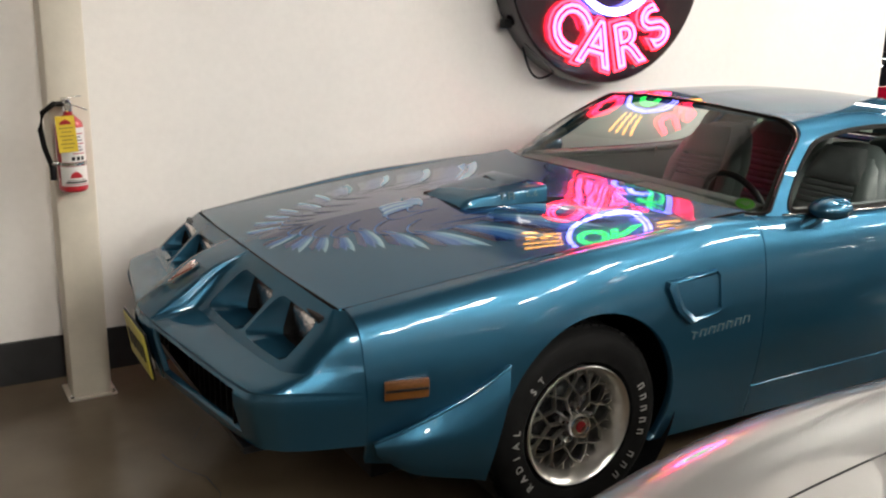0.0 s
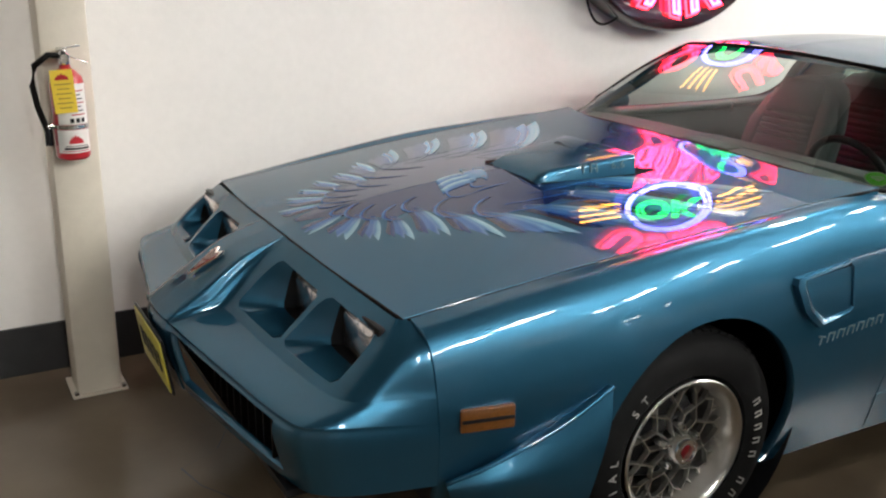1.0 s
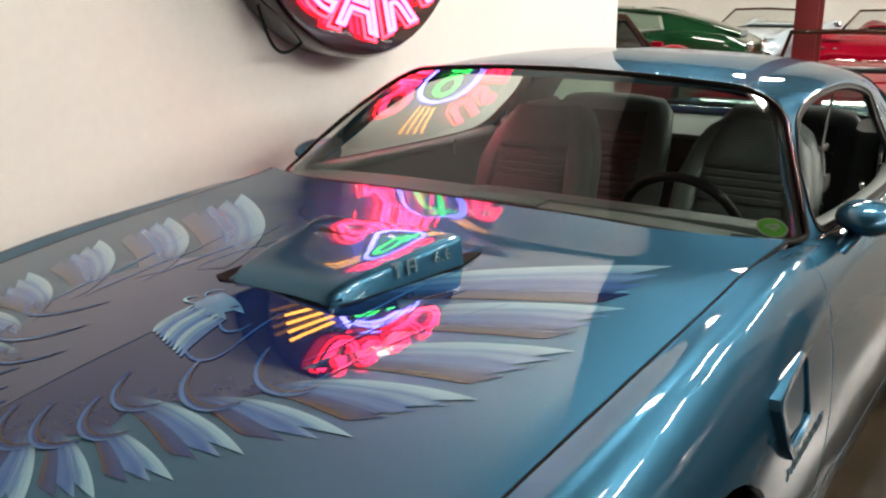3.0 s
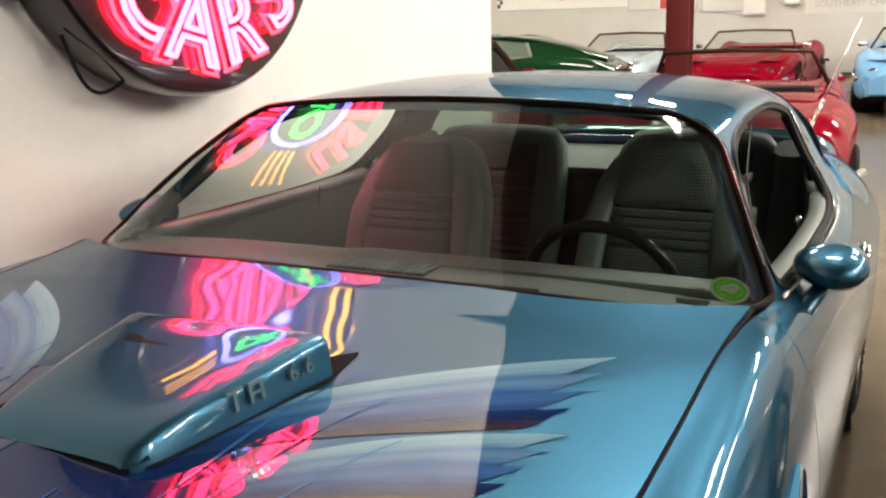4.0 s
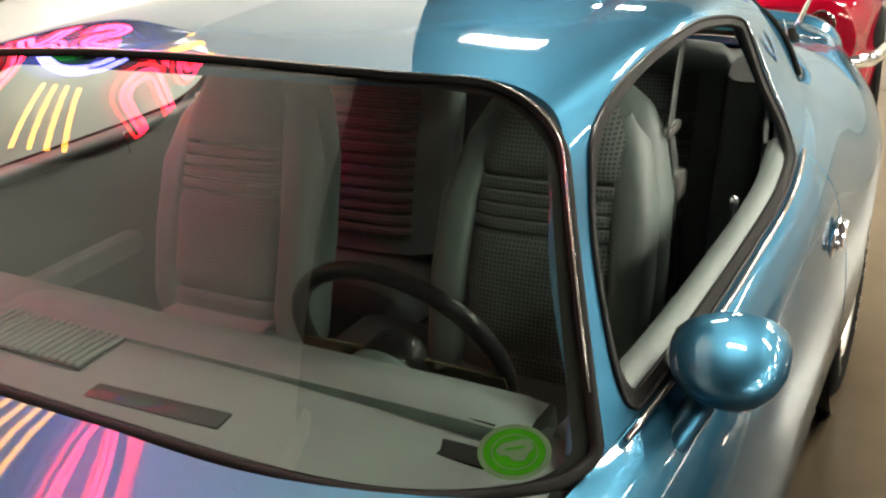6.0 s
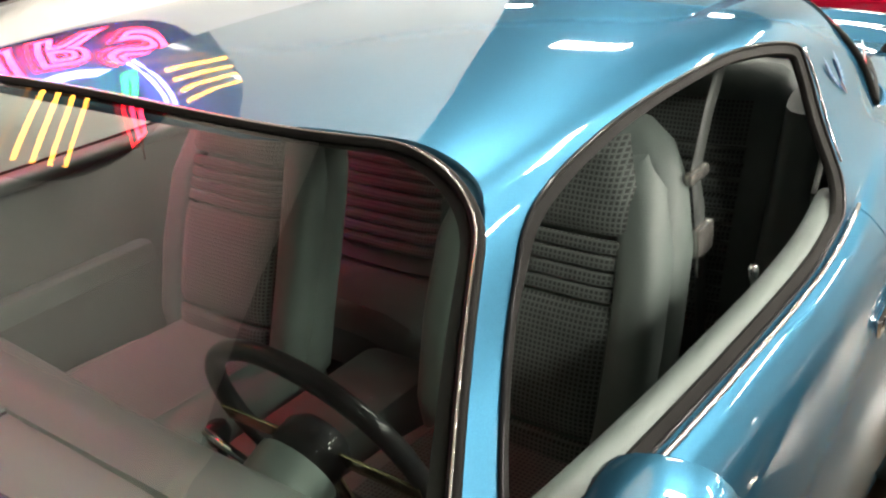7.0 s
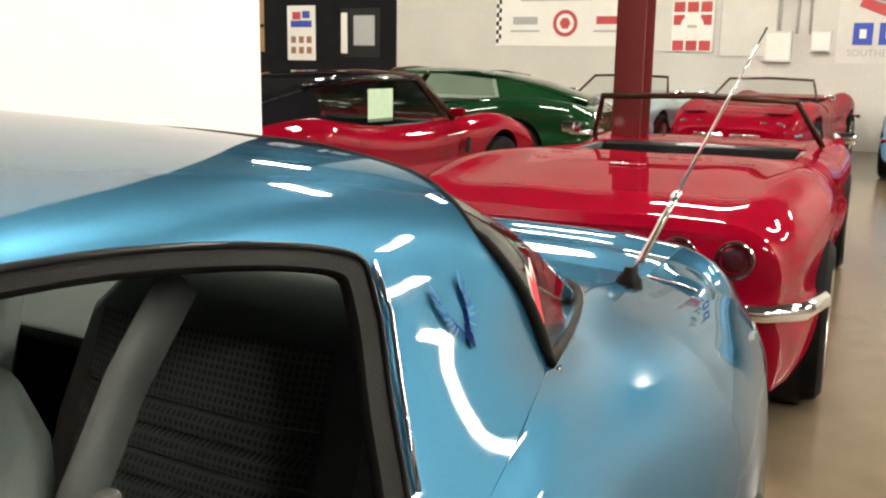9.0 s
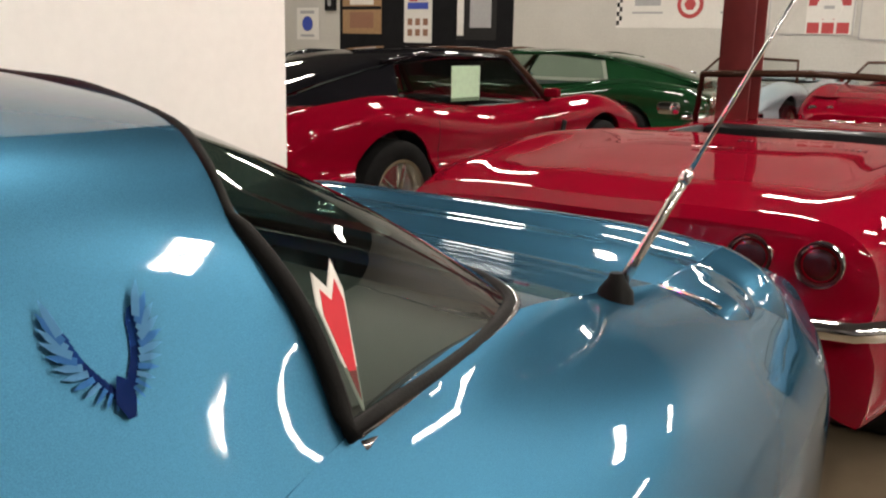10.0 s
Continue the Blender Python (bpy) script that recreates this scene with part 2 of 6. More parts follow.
def curve1(xs, ys):
    """A smooth curve through (xs, ys), for arrays."""
    xs, ys = np.asarray(xs, float), np.asarray(ys, float)
    d = np.diff(ys) / np.diff(xs)
    m = np.empty_like(ys)
    m[0], m[-1] = d[0], d[-1]
    h = np.diff(xs)
    m[1:-1] = (d[:-1] * h[1:] + d[1:] * h[:-1]) / (h[1:] + h[:-1])

    def f(x):
        x = np.clip(np.asarray(x, float), xs[0], xs[-1])
        i = np.clip(np.searchsorted(xs, x, side="right") - 1, 0, len(xs) - 2)
        t = (x - xs[i]) / h[i]
        return ((2 * t**3 - 3 * t**2 + 1) * ys[i] + (t**3 - 2 * t**2 + t) * h[i] * m[i]
                + (3 * t**2 - 2 * t**3) * ys[i + 1] + (t**3 - t**2) * h[i] * m[i + 1])
    return f


def catmull(P, s):
    """P: (k, n, ...) control values, s in 0..k-1: values between them."""
    k = len(P)
    i = np.clip(np.floor(s).astype(int), 0, k - 2)
    t = s - i
    n = np.arange(P.shape[1])
    p0, p1 = np.where(i > 0, P[np.maximum(i - 1, 0), n], 2 * P[0, n] - P[1, n]), P[i, n]
    p2, p3 = P[i + 1, n], np.where(i + 2 < k, P[np.minimum(i + 2, k - 1), n], 2 * P[k - 1, n] - P[k - 2, n])
    return 0.5 * (2 * p1 + (p2 - p0) * t + (2 * p0 - 5 * p1 + 4 * p2 - p3) * t**2 + (3 * p1 - p0 - 3 * p2 + p3) * t**3)


def sections(xs, rows):
    """A surface of cross sections: rows of (ys, zs) along xs; f(x, s)."""
    fs = [(curve1(xs, np.broadcast_to(y, (len(xs),))), curve1(xs, np.broadcast_to(z, (len(xs),)))) for y, z in rows]

    def f(x, s):
        x, s = np.atleast_1d(np.asarray(x, float)), np.atleast_1d(np.asarray(s, float))
        Y, Z = np.array([a(x) for a, _ in fs]), np.array([b(x) for _, b in fs])
        return np.stack([x, catmull(Y, s), catmull(Z, s)], -1)
    return f


def net(cols):
    """A surface through a small grid of control points; f(q, r): q over the columns, r down each one."""
    C = np.array(cols, float)

    def f(q, r):
        q, r = np.atleast_1d(np.asarray(q, float)), np.atleast_1d(np.asarray(r, float))
        out = []
        for a in range(3):
            down = np.array([catmull(np.repeat(C[c, :, a][:, None], len(r), 1), r) for c in range(len(C))])
            out.append(catmull(down, q))
        return np.stack(out, -1)
    return f


def at_height(f, x, z, lo, hi):
    """The parameter s at which the surface f at x has the height z (falling with s)."""
    for _ in range(40):
        mid = 0.5 * (lo + hi)
        if f(x, mid)[0][2] > z:
            lo = mid
        else:
            hi = mid
    return 0.5 * (lo + hi)


def inside(poly, pts):
    poly, pts = np.asarray(poly), np.asarray(pts)
    res = np.zeros(len(pts), bool)
    a, b = poly, np.roll(poly, -1, 0)
    for (x0, y0), (x1, y1) in zip(a, b):
        if y0 != y1:
            hit = ((y0 > pts[:, 1]) != (y1 > pts[:, 1])) & (pts[:, 0] < (x1 - x0) * (pts[:, 1] - y0) / (y1 - y0) + x0)
            res ^= hit
    return res


def resample(poly, step, closed=True):
    out = []
    n = len(poly)
    for i in range(n if closed else n - 1):
        a, b = np.array(poly[i], float), np.array(poly[(i + 1) % n], float)
        k = max(1, int(np.ceil(np.linalg.norm((b - a) / step))))
        out += [a + (b - a) * j / k for j in range(k)]
    if not closed:
        out.append(np.array(poly[-1], float))
    return np.array(out)


def mesh_object(name, verts, faces, mat, parent=None, label="", smooth=True, normals=None):
    me = bpy.data.meshes.new(name)
    me.from_pydata([tuple(v) for v in verts], [], [tuple(f) for f in faces])
    mats = mat if isinstance(mat, (list, tuple)) else [mat]
    for m in mats:
        me.materials.append(m)
    if smooth:
        me.polygons.foreach_set("use_smooth", [True] * len(me.polygons))
    if normals is not None:
        me.normals_split_custom_set_from_vertices([tuple(n) for n in normals])
    me.update()
    ob = new(name, me)
    if parent:
        ob.parent = parent
    if label:
        tagged(ob, label)
    return ob


def panel(name, f, outline, step, mat, parent=None, holes=(), thick=0.014, mirror=False, flip=False, label="", off=0.0, weld=None):
    """A sheet of the surface f(a, b) within an outline, with real openings and turned-in edges."""
    from mathutils.geometry import delaunay_2d_cdt
    step = np.array(step, float)
    loops = [resample(p, step) for p in (outline, *holes)]
    lo, hi = loops[0].min(0), loops[0].max(0)
    ga, gb = np.arange(lo[0], hi[0], step[0]) + step[0] / 2, np.arange(lo[1], hi[1], step[1]) + step[1] / 2
    G = np.stack(np.meshgrid(ga, gb), -1).reshape(-1, 2)
    keep = inside(loops[0], G)
    for h in loops[1:]:
        keep &= ~inside(h, G)
    G = G[keep]
    edge_pts = np.concatenate(loops) / step
    if len(G):
        near = np.array([np.min(np.sum((edge_pts - g / step) ** 2, 1)) for g in G])
        G = G[near > 0.3]
    pts = np.concatenate([*loops, G])
    edges, k = [], 0
    for l in loops:
        edges += [(k + i, k + (i + 1) % len(l)) for i in range(len(l))]
        k += len(l)
    co, ed, fa, ov, *_ = delaunay_2d_cdt([Vector(p / step) for p in pts], edges, [], 0, 1e-6)
    uv = np.array([tuple(c) for c in co]) * step
    tris = np.array([t for t in fa])
    cen = uv[tris].mean(1)
    good = inside(loops[0], cen)
    for h in loops[1:]:
        good &= ~inside(h, cen)
    tris = tris[good]
    P = f(uv[:, 0], uv[:, 1])
    e = step * 0.02
    N = np.cross(f(uv[:, 0] + e[0], uv[:, 1]) - f(uv[:, 0] - e[0], uv[:, 1]), f(uv[:, 0], uv[:, 1] + e[1]) - f(uv[:, 0], uv[:, 1] - e[1]))
    N /= np.maximum(np.linalg.norm(N, axis=1, keepdims=True), 1e-12)
    if flip:
        N = -N
    if weld:
        other, share = weld(uv)
        N = N * (1 - share[:, None]) + other * share[:, None]
        N /= np.maximum(np.linalg.norm(N, axis=1, keepdims=True), 1e-12)
    P = P + N * off
    if mirror:
        P, N = P * (1, -1, 1), N * (1, -1, 1)
    tn = np.cross(P[tris[:, 1]] - P[tris[:, 0]], P[tris[:, 2]] - P[tris[:, 0]])
    bad = np.sum(tn * N[tris].mean(1), 1) < 0
    tris[bad] = tris[bad][:, ::-1]
    verts, faces, norms = [*P], [tuple(t) for t in tris], [*N]
    if thick:
        count = {}
        for t in tris:
            for i in range(3):
                a, b = t[i], t[(i + 1) % 3]
                count[(min(a, b), max(a, b))] = (a, b) if (min(a, b), max(a, b)) not in count else None
        for ab in count.values():
            if ab:
                a, b = ab
                n0 = len(verts)
                # a small rounded lip and a turned-in edge
                t = P[b] - P[a]
                out = np.cross(t, (N[a] + N[b]) / 2)
                out /= max(np.linalg.norm(out), 1e-9)
                verts += [P[a], P[b], P[b] - N[b] * thick, P[a] - N[a] * thick]
                norms += [out * 0.8 + N[a] * 0.6, out * 0.8 + N[b] * 0.6, out, out]
                faces.append((n0, n0 + 3, n0 + 2, n0 + 1))
    return mesh_object(name, verts, faces, mat, parent, label, True, norms)


def tube(name, pts, r, mat, parent=None, label="", closed=False, sides=8, flat=1.0):
    """A round bead along a line of points."""
    pts = [Vector(p) for p in pts]
    n = len(pts)
    verts, faces = [], []
    up = Vector((0, 0, 1))
    for i, p in enumerate(pts):
        a = pts[(i - 1) % n] if closed or i else pts[0]
        b = pts[(i + 1) % n] if closed or i < n - 1 else pts[-1]
        t = (b - a).normalized()
        u = t.cross(up if abs(t.z) < 0.95 else Vector((1, 0, 0))).normalized()
        v = u.cross(t)
        rr = r[i] if isinstance(r, (list, tuple)) else r
        verts += [p + (u * math.cos(k * 2 * math.pi / sides) + v * flat * math.sin(k * 2 * math.pi / sides)) * rr for k in range(sides)]
    for i in range(n if closed else n - 1):
        for k in range(sides):
            a, b = i * sides + k, i * sides + (k + 1) % sides
            c, d = ((i + 1) % n) * sides + (k + 1) % sides, ((i + 1) % n) * sides + k
            faces.append((a, b, c, d))
    if not closed:
        faces += [tuple(range(sides))[::-1], tuple((n - 1) * sides + k for k in range(sides))]
    return mesh_object(name, verts, faces, mat, parent, label)


def part(name, bm, mat, parent=None, label="", smooth=True):
    """Links a bmesh as one mesh object under a thing or a part."""
    bmesh.ops.recalc_face_normals(bm, faces=bm.faces)
    me = bpy.data.meshes.new(name)
    bm.to_mesh(me)
    bm.free()
    for m in (mat if isinstance(mat, (list, tuple)) else [mat]):
        me.materials.append(m)
    if smooth:
        me.polygons.foreach_set("use_smooth", [True] * len(me.polygons))
        me.set_sharp_from_angle(angle=radians(38))
    ob = new(name, me)
    if parent:
        ob.parent = parent
    if label:
        tagged(ob, label)
    return ob


def box(cx, cy, cz, sx, sy, sz, bevel=0.0, m=None, seg=2):
    """A bmesh box by its middle and sizes, with rounded edges."""
    bm = bmesh.new()
    bmesh.ops.create_cube(bm, size=1, matrix=Matrix.Diagonal((sx, sy, sz, 1)))
    if bevel:
        bmesh.ops.bevel(bm, geom=bm.edges[:], offset=bevel, segments=seg, profile=0.5, affect="EDGES")
    bmesh.ops.transform(bm, matrix=Matrix.Translation((cx, cy, cz)) @ (m or Matrix()), verts=bm.verts)
    return bm


def lathe(profile, n=48, axis="y"):
    """A bmesh turned from (radius, along) points about an axis."""
    bm = bmesh.new()
    rings = []
    for r, h in profile:
        ring = []
        for k in range(n):
            a = 2 * math.pi * k / n
            c, s = r * math.cos(a), r * math.sin(a)
            ring.append(bm.verts.new({"y": (c, h, s), "z": (c, s, h), "x": (h, c, s)}[axis]))
        rings.append(ring)
    for a, b in zip(rings, rings[1:]):
        for k in range(n):
            bm.faces.new((a[k], a[(k + 1) % n], b[(k + 1) % n], b[k]))
    return bm


def sweep(name, rings, mat, parent=None, label="", cap=True, smooth=True, closed_ring=True):
    """A skin over rings of the same number of points."""
    bm = bmesh.new()
    R = [[bm.verts.new(p) for p in r] for r in rings]
    n = len(R[0])
    for a, b in zip(R, R[1:]):
        for k in range(n if closed_ring else n - 1):
            bm.faces.new((a[k], a[(k + 1) % n], b[(k + 1) % n], b[k]))
    if cap and closed_ring:
        bm.faces.new(R[0])
        bm.faces.new(R[-1])
    return part(name, bm, mat, parent, label, smooth)


def thing(name, label, category, group="", at=(0, 0, 0)):
    ob = new(name)
    ob.location = at
    ob.empty_display_size = 0.1
    return tagged(ob, label, category, group)

# ---- the hall ----


def slab(name, x0, x1, y0, y1, z0, z1, mat, bevel=0.0, kind="structure", label="", category=""):
    ob = part(name, box((x0 + x1) / 2, (y0 + y1) / 2, (z0 + z1) / 2, x1 - x0, y1 - y0, z1 - z0, bevel), mat, smooth=False)
    return tagged(ob, label, category, kind=kind)


WALL_Y, WALL_END, BACK_X, CEIL_Z = 1.21, 5.26, 19.0, 5.2
FAR_Y, DARK_Y = 16.0, 9.36
slab("floor", -7.2, BACK_X + 0.25, -14.2, FAR_Y + 0.2, -0.15, 0.0, CONCRETE, label="polished beige concrete floor with stains", category="floor")
# hairline crack in the floor before the car
CRACK = [(.16, .44), (.08, .30), (-.06, .23), (-.03, .10), (.04, -.02), (.05, -.16), (.00, -.30), (.03, -.52), (-.04, -.80), (-.02, -1.2)]
crack_v = []
for i, (x, y) in enumerate(CRACK):
    w = .0016 + .0016 * ((i * 7) % 5) / 4
    crack_v += [(x - w, y, .0015), (x + w, y + .002, .0015)]
tagged(mesh_object("floor_crack", crack_v, [(2 * i, 2 * i + 1, 2 * i + 3, 2 * i + 2) for i in range(len(CRACK) - 1)], SKIRT, smooth=False), "dark hairline crack in the concrete floor", "floor crack", kind="structure")
slab("ceiling", -7.2, BACK_X + 0.25, -14.2, FAR_Y + 0.2, CEIL_Z, CEIL_Z + 0.2, CEIL, label="dark painted hall ceiling, out of view", category="ceiling")
slab("wall_north", -7.0, WALL_END, WALL_Y, WALL_Y + 0.15, 0, CEIL_Z, WHITE, 0.004, label="white painted partition wall", category="wall")
slab("wall_east", BACK_X, BACK_X + 0.25, -14.0, DARK_Y, 0, CEIL_Z, BLOCK, label="white painted block wall", category="wall")
slab("wall_east_dark", BACK_X, BACK_X + 0.25, DARK_Y, 14.05, 0, CEIL_Z, DARKWALL, label="black painted wall with framed pictures", category="wall")
slab("wall_east_end", BACK_X, BACK_X + 0.25, 14.05, FAR_Y, 0, CEIL_Z, BLOCK, label="white painted block wall beside the black part", category="wall")
slab("wall_south", -7.2, BACK_X + 0.25, -14.25, -14.0, 0, CEIL_Z, OFFWALL, label="plain grey hall wall", category="wall")
slab("wall_west", -7.25, -7.0, -14.0, FAR_Y, 0, CEIL_Z, OFFWALL, label="plain grey hall wall", category="wall")
slab("wall_far_north", -7.2, BACK_X + 0.25, FAR_Y, FAR_Y + 0.25, 0, CEIL_Z, BLOCK, label="plain white hall wall", category="wall")
slab("baseboard", -7.0, WALL_END - 0.002, WALL_Y - 0.012, WALL_Y, 0.0, 0.20, SKIRT, 0.003, label="black base strip along the wall", category="baseboard")

post = thing("post", "cream painted square post standing before the wall", "post", at=(-0.19, 0.985, 0))
part("shaft", box(0, 0, CEIL_Z / 2, 0.16, 0.16, CEIL_Z, 0.012), POSTPAINT, post)
part("base_plate", box(0, 0, 0.006, 0.20, 0.19, 0.012, 0.003), POSTPAINT, post)
for sx in (-1, 1):
    part("bolt", box(sx * 0.085, -0.085, 0.018, 0.016, 0.016, 0.014, 0.003), ALLOY, post)


def h_column(x, y):
    col = thing("steel_column", "maroon painted steel column standing among the cars", "column", at=(x, y, 0))
    part("web", box(0, 0, CEIL_Z / 2, 0.17, 0.012, CEIL_Z), MAROON, col)
    for s in (-1, 1):
        part("flange", box(s * 0.095, 0, CEIL_Z / 2, 0.014, 0.20, CEIL_Z, 0.002), MAROON, col)
    part("base_plate", box(0, 0, 0.01, 0.32, 0.30, 0.02, 0.003), MAROON, col)
    return col


h_column(8.76, 0.95)

# ceiling lamps: twin-tube strips
HOUSING = material("lamp_housing_white", (0.78, 0.78, 0.76), 0.4, grain=0.03, scale=10)


def strip_light(x, y):
    ob = thing("strip_light", "long white four-tube strip light hanging under the ceiling", "ceiling light", "strip lights", (x, y, CEIL_Z - 0.30))
    part("housing", box(0, 0, 0.05, 0.46, 1.52, 0.05, 0.01), HOUSING, ob)
    for s in (-1, 1):
        part("hanger", box(0, s * 0.6, 0.187, 0.012, 0.012, 0.226), ALLOY, ob)
        for dx in (-0.105, 0.105):
            part("tube", box(dx, s * 0.37, -0.002, 0.13, 0.66, 0.05, 0.02), TUBE, ob)
    return ob


first = strip_light(-0.6, -6.9)
SOUTH = [(x, y) for x in (-0.6, 2.7, 6.0, 9.3, 12.6, 15.9) for y in (-6.9, -9.6, -12.3) if y > -12 and (y > -9 or x < 12) or x < 8] + [(x, -3.1) for x in (7.8, 12.4, 17.0)]
NORTH = [(5.2, -0.4), (10.4, 2.4), (15.3, 2.2)] + [(x, y) for x in (5.5, 10.4, 15.3) for y in (7.6, 13.2)]
for x, y in SOUTH[1:] + NORTH:
    copy_thing(first, pose(x, y, CEIL_Z - 0.30))

# ---- neon sign ----
SX, SY, SZ, SR = 2.64, 1.03, 1.915, 0.665
sign = thing("neon_sign", "round black neon sign with glowing pink letters on the wall", "neon sign", at=(SX, SY, SZ))
SIGNBLACK = material("sign_black_enamel", (0.012, 0.006, 0.01), 0.22, coat=0.6, grain=0.2, scale=10)
part("pan", lathe([(0.0, 0.0), (SR - 0.05, 0.0), (SR - 0.012, 0.004), (SR, 0.02), (SR, 0.168), (0, 0.168)], 72), SIGNBLACK, sign, "black enamelled metal pan")
PINK = glow("neon_pink", (1.0, 0.022, 0.075), 13 * NEON)
RUBY = glow("neon_red", (1.0, 0.012, 0.022), 7 * NEON)
COBALT = glow("neon_blue", (0.20, 0.18, 1.0), 11 * NEON)
LIME = glow("neon_green", (0.05, 1.0, 0.12), 5 * NEON)
AMBER = glow("neon_amber", (1.0, 0.42, 0.05), 6 * NEON)


def letter(ch, size, mat, m, r, name="letter", parent=None, offset=0.0):
    """One character drawn as a bent glass tube along its outline."""
    cu = bpy.data.curves.new(name, "FONT")
    cu.body, cu.size, cu.align_x, cu.align_y = ch, size, "CENTER", "CENTER"
    cu.fill_mode, cu.bevel_depth, cu.bevel_resolution, cu.resolution_u, cu.offset = "NONE", r, 1, 4, offset
    tmp = new("tmp", cu)
    me = bpy.data.meshes.new_from_object(tmp.evaluated_get(bpy.context.evaluated_depsgraph_get()))
    bpy.data.objects.remove(tmp)
    me.transform(m)
    me.materials.clear()
    me.materials.append(mat)
    ob = new(name, me)
    ob.parent = parent
    return ob


def flat_text(text, size, mat, m, parent=None, name="lettering", depth=0.001, spacing=1.0, shear=0.0):
    cu = bpy.data.curves.new(name, "FONT")
    cu.body, cu.size, cu.align_x, cu.align_y = text, size, "CENTER", "CENTER"
    cu.extrude, cu.resolution_u, cu.space_character, cu.shear = depth, 3, spacing, shear
    tmp = new("tmp", cu)
    me = bpy.data.meshes.new_from_object(tmp.evaluated_get(bpy.context.evaluated_depsgraph_get()))
    bpy.data.objects.remove(tmp)
    me.transform(m)
    me.materials.clear()
    me.materials.append(mat)
    ob = new(name, me)
    if parent:
        ob.parent = parent
    return ob


FACE = pose(0, 0, 0, 90, 0, 0)
for word, top in (("USED", 1), ("CARS", -1)):
    for k, ch in enumerate(word):
        a = (90 + (1.5 - k) * 27) if top > 0 else (270 + (k - 1.5) * 27)
        turn = a - 90 if top > 0 else a - 270
        R = 0.465
        m = Matrix.Translation((R * math.cos(radians(a)), -0.045, R * math.sin(radians(a)))) @ FACE @ pose(0, 0, 0, 0, 0, turn)
        letter(ch, 0.33, PINK, m, 0.0085, parent=sign)
        letter(ch, 0.36, RUBY, Matrix.Translation((0, 0.022, 0)) @ m, 0.006, "letter_outline", sign, 0.012)
for R, mt, y, nm in ((0.285, COBALT, -0.045, "ring_tube"), (0.262, COBALT, -0.035, "ring_tube")):
    tube(nm, [(R * math.cos(a * math.pi / 32), y, R * math.sin(a * math.pi / 32)) for a in range(64)], 0.009, mt, sign, closed=True)
for k, ch in enumerate("OK"):
    letter(ch, 0.30, LIME, Matrix.Translation((-0.105 + 0.215 * k, -0.045, 0.0)) @ FACE, 0.0085, parent=sign)
for s in (-1, 1):
    for k in range(4):
        z = 0.075 - 0.05 * k
        x0 = 0.33
        tube("bar_tube", [(s * x0, -0.045, z), (s * (0.60 - 0.3 * z * z), -0.045, z * 1.25)], 0.008, AMBER, sign)
tube("cord", [(-0.50 + 0.24 * t - 0.03 * math.sin(math.pi * t), 0.09, -0.46 - 0.12 * t - 0.10 * math.sin(math.pi * t)) for t in np.linspace(0, 1, 24)], 0.006, BLACK, sign, "black rubber cord")
part("bracket", box(-0.60, 0.11, -0.34, 0.05, 0.05, 0.05, 0.008), BLACK, sign)

# ---- the blue coupe ----
XS = [.26, .55, .80, 1.06, 1.35, 1.70, 2.0, 2.5, 3.0, 3.3, 3.5, 3.9, 4.2, 4.5, 4.75, 4.95]
S0Y = [-.725, -.735, -.745, -.755, -.762, -.770, -.80, -.822, -.815, -.770, -.725, -.615, -.575, -.56, -.55, -.53]
S0Z = [.816, .852, .882, .91, .935, .960, .943, .928, .933, .962, .998, .985, .94, .90, .87, .84]
S1Y = [-.785, -.80, -.815, -.825, -.83, -.83, -.838, -.848, -.846, -.81, -.775, -.72, -.69, -.665, -.64, -.6]
S1Z = [.80, .845, .88, .912, .93, .942, .920, .905, .907, .928, .945, .945, .915, .88, .85, .815]
S2Y = [-.82, -.845, -.865, -.875, -.878, -.875, -.874, -.878, -.880, -.865, -.85, -.825, -.785, -.735, -.69, -.64]
S2Z = [.755, .79, .82, .845, .85, .855, .855, .85, .85, .855, .86, .87, .85, .82, .79, .76]
S3Y = [-.84, -.87, -.895, -.905, -.905, -.90, -.897, -.90, -.905, -.905, -.905, -.895, -.855, -.80, -.745, -.68]
S3Z = [.66, .68, .71, .72, .72, .72, .72, .72, .72, .73, .74, .75, .74, .72, .70, .68]
S4Y = [-.84, -.875, -.905, -.915, -.91, -.905, -.905, -.908, -.912, -.915, -.918, -.91, -.868, -.81, -.75, -.68]
S5Y = [-.82, -.86, -.895, -.905, -.90, -.895, -.893, -.893, -.895, -.9, -.905, -.895, -.855, -.80, -.735, -.66]
S6Y = [-.79, -.82, -.84, -.85, -.85, -.85, -.85, -.85, -.85, -.85, -.85, -.845, -.81, -.755, -.70, -.63]
S6Z = [.36, .30, .26, .22, .20, .195, .19, .19, .19, .19, .19, .22, .27, .31, .34, .36]
side = sections(XS, [(S0Y, S0Z), (S1Y, S1Z), (S2Y, S2Z), (S3Y, S3Z), (S4Y, .58), (S5Y, .42), (S6Y, S6Z)])
edge_y, edge_z = curve1(XS, S0Y), curve1(XS, S0Z)
crown = curve1([.15, .5, .85, 1.15, 1.35, 1.47, 1.57, 1.67, 1.77, 1.80], [.840, .903, .941, .956, .959, .9605, .9665, .9755, .9860, .9890])


def hood_at(x, t):
    x, t = np.atleast_1d(np.asarray(x, float)), np.atleast_1d(np.asarray(t, float))
    ze, zc, a = edge_z(x), crown(x), np.abs(t)
    kick = 0.42 * np.maximum(0.0, x - 1.62) ** 2 * np.minimum(1.0, a / 0.4)
    return np.stack([x, -edge_y(x) * -t, zc - (zc - ze) * (0.62 * a + 0.38 * a * a) + kick], -1)


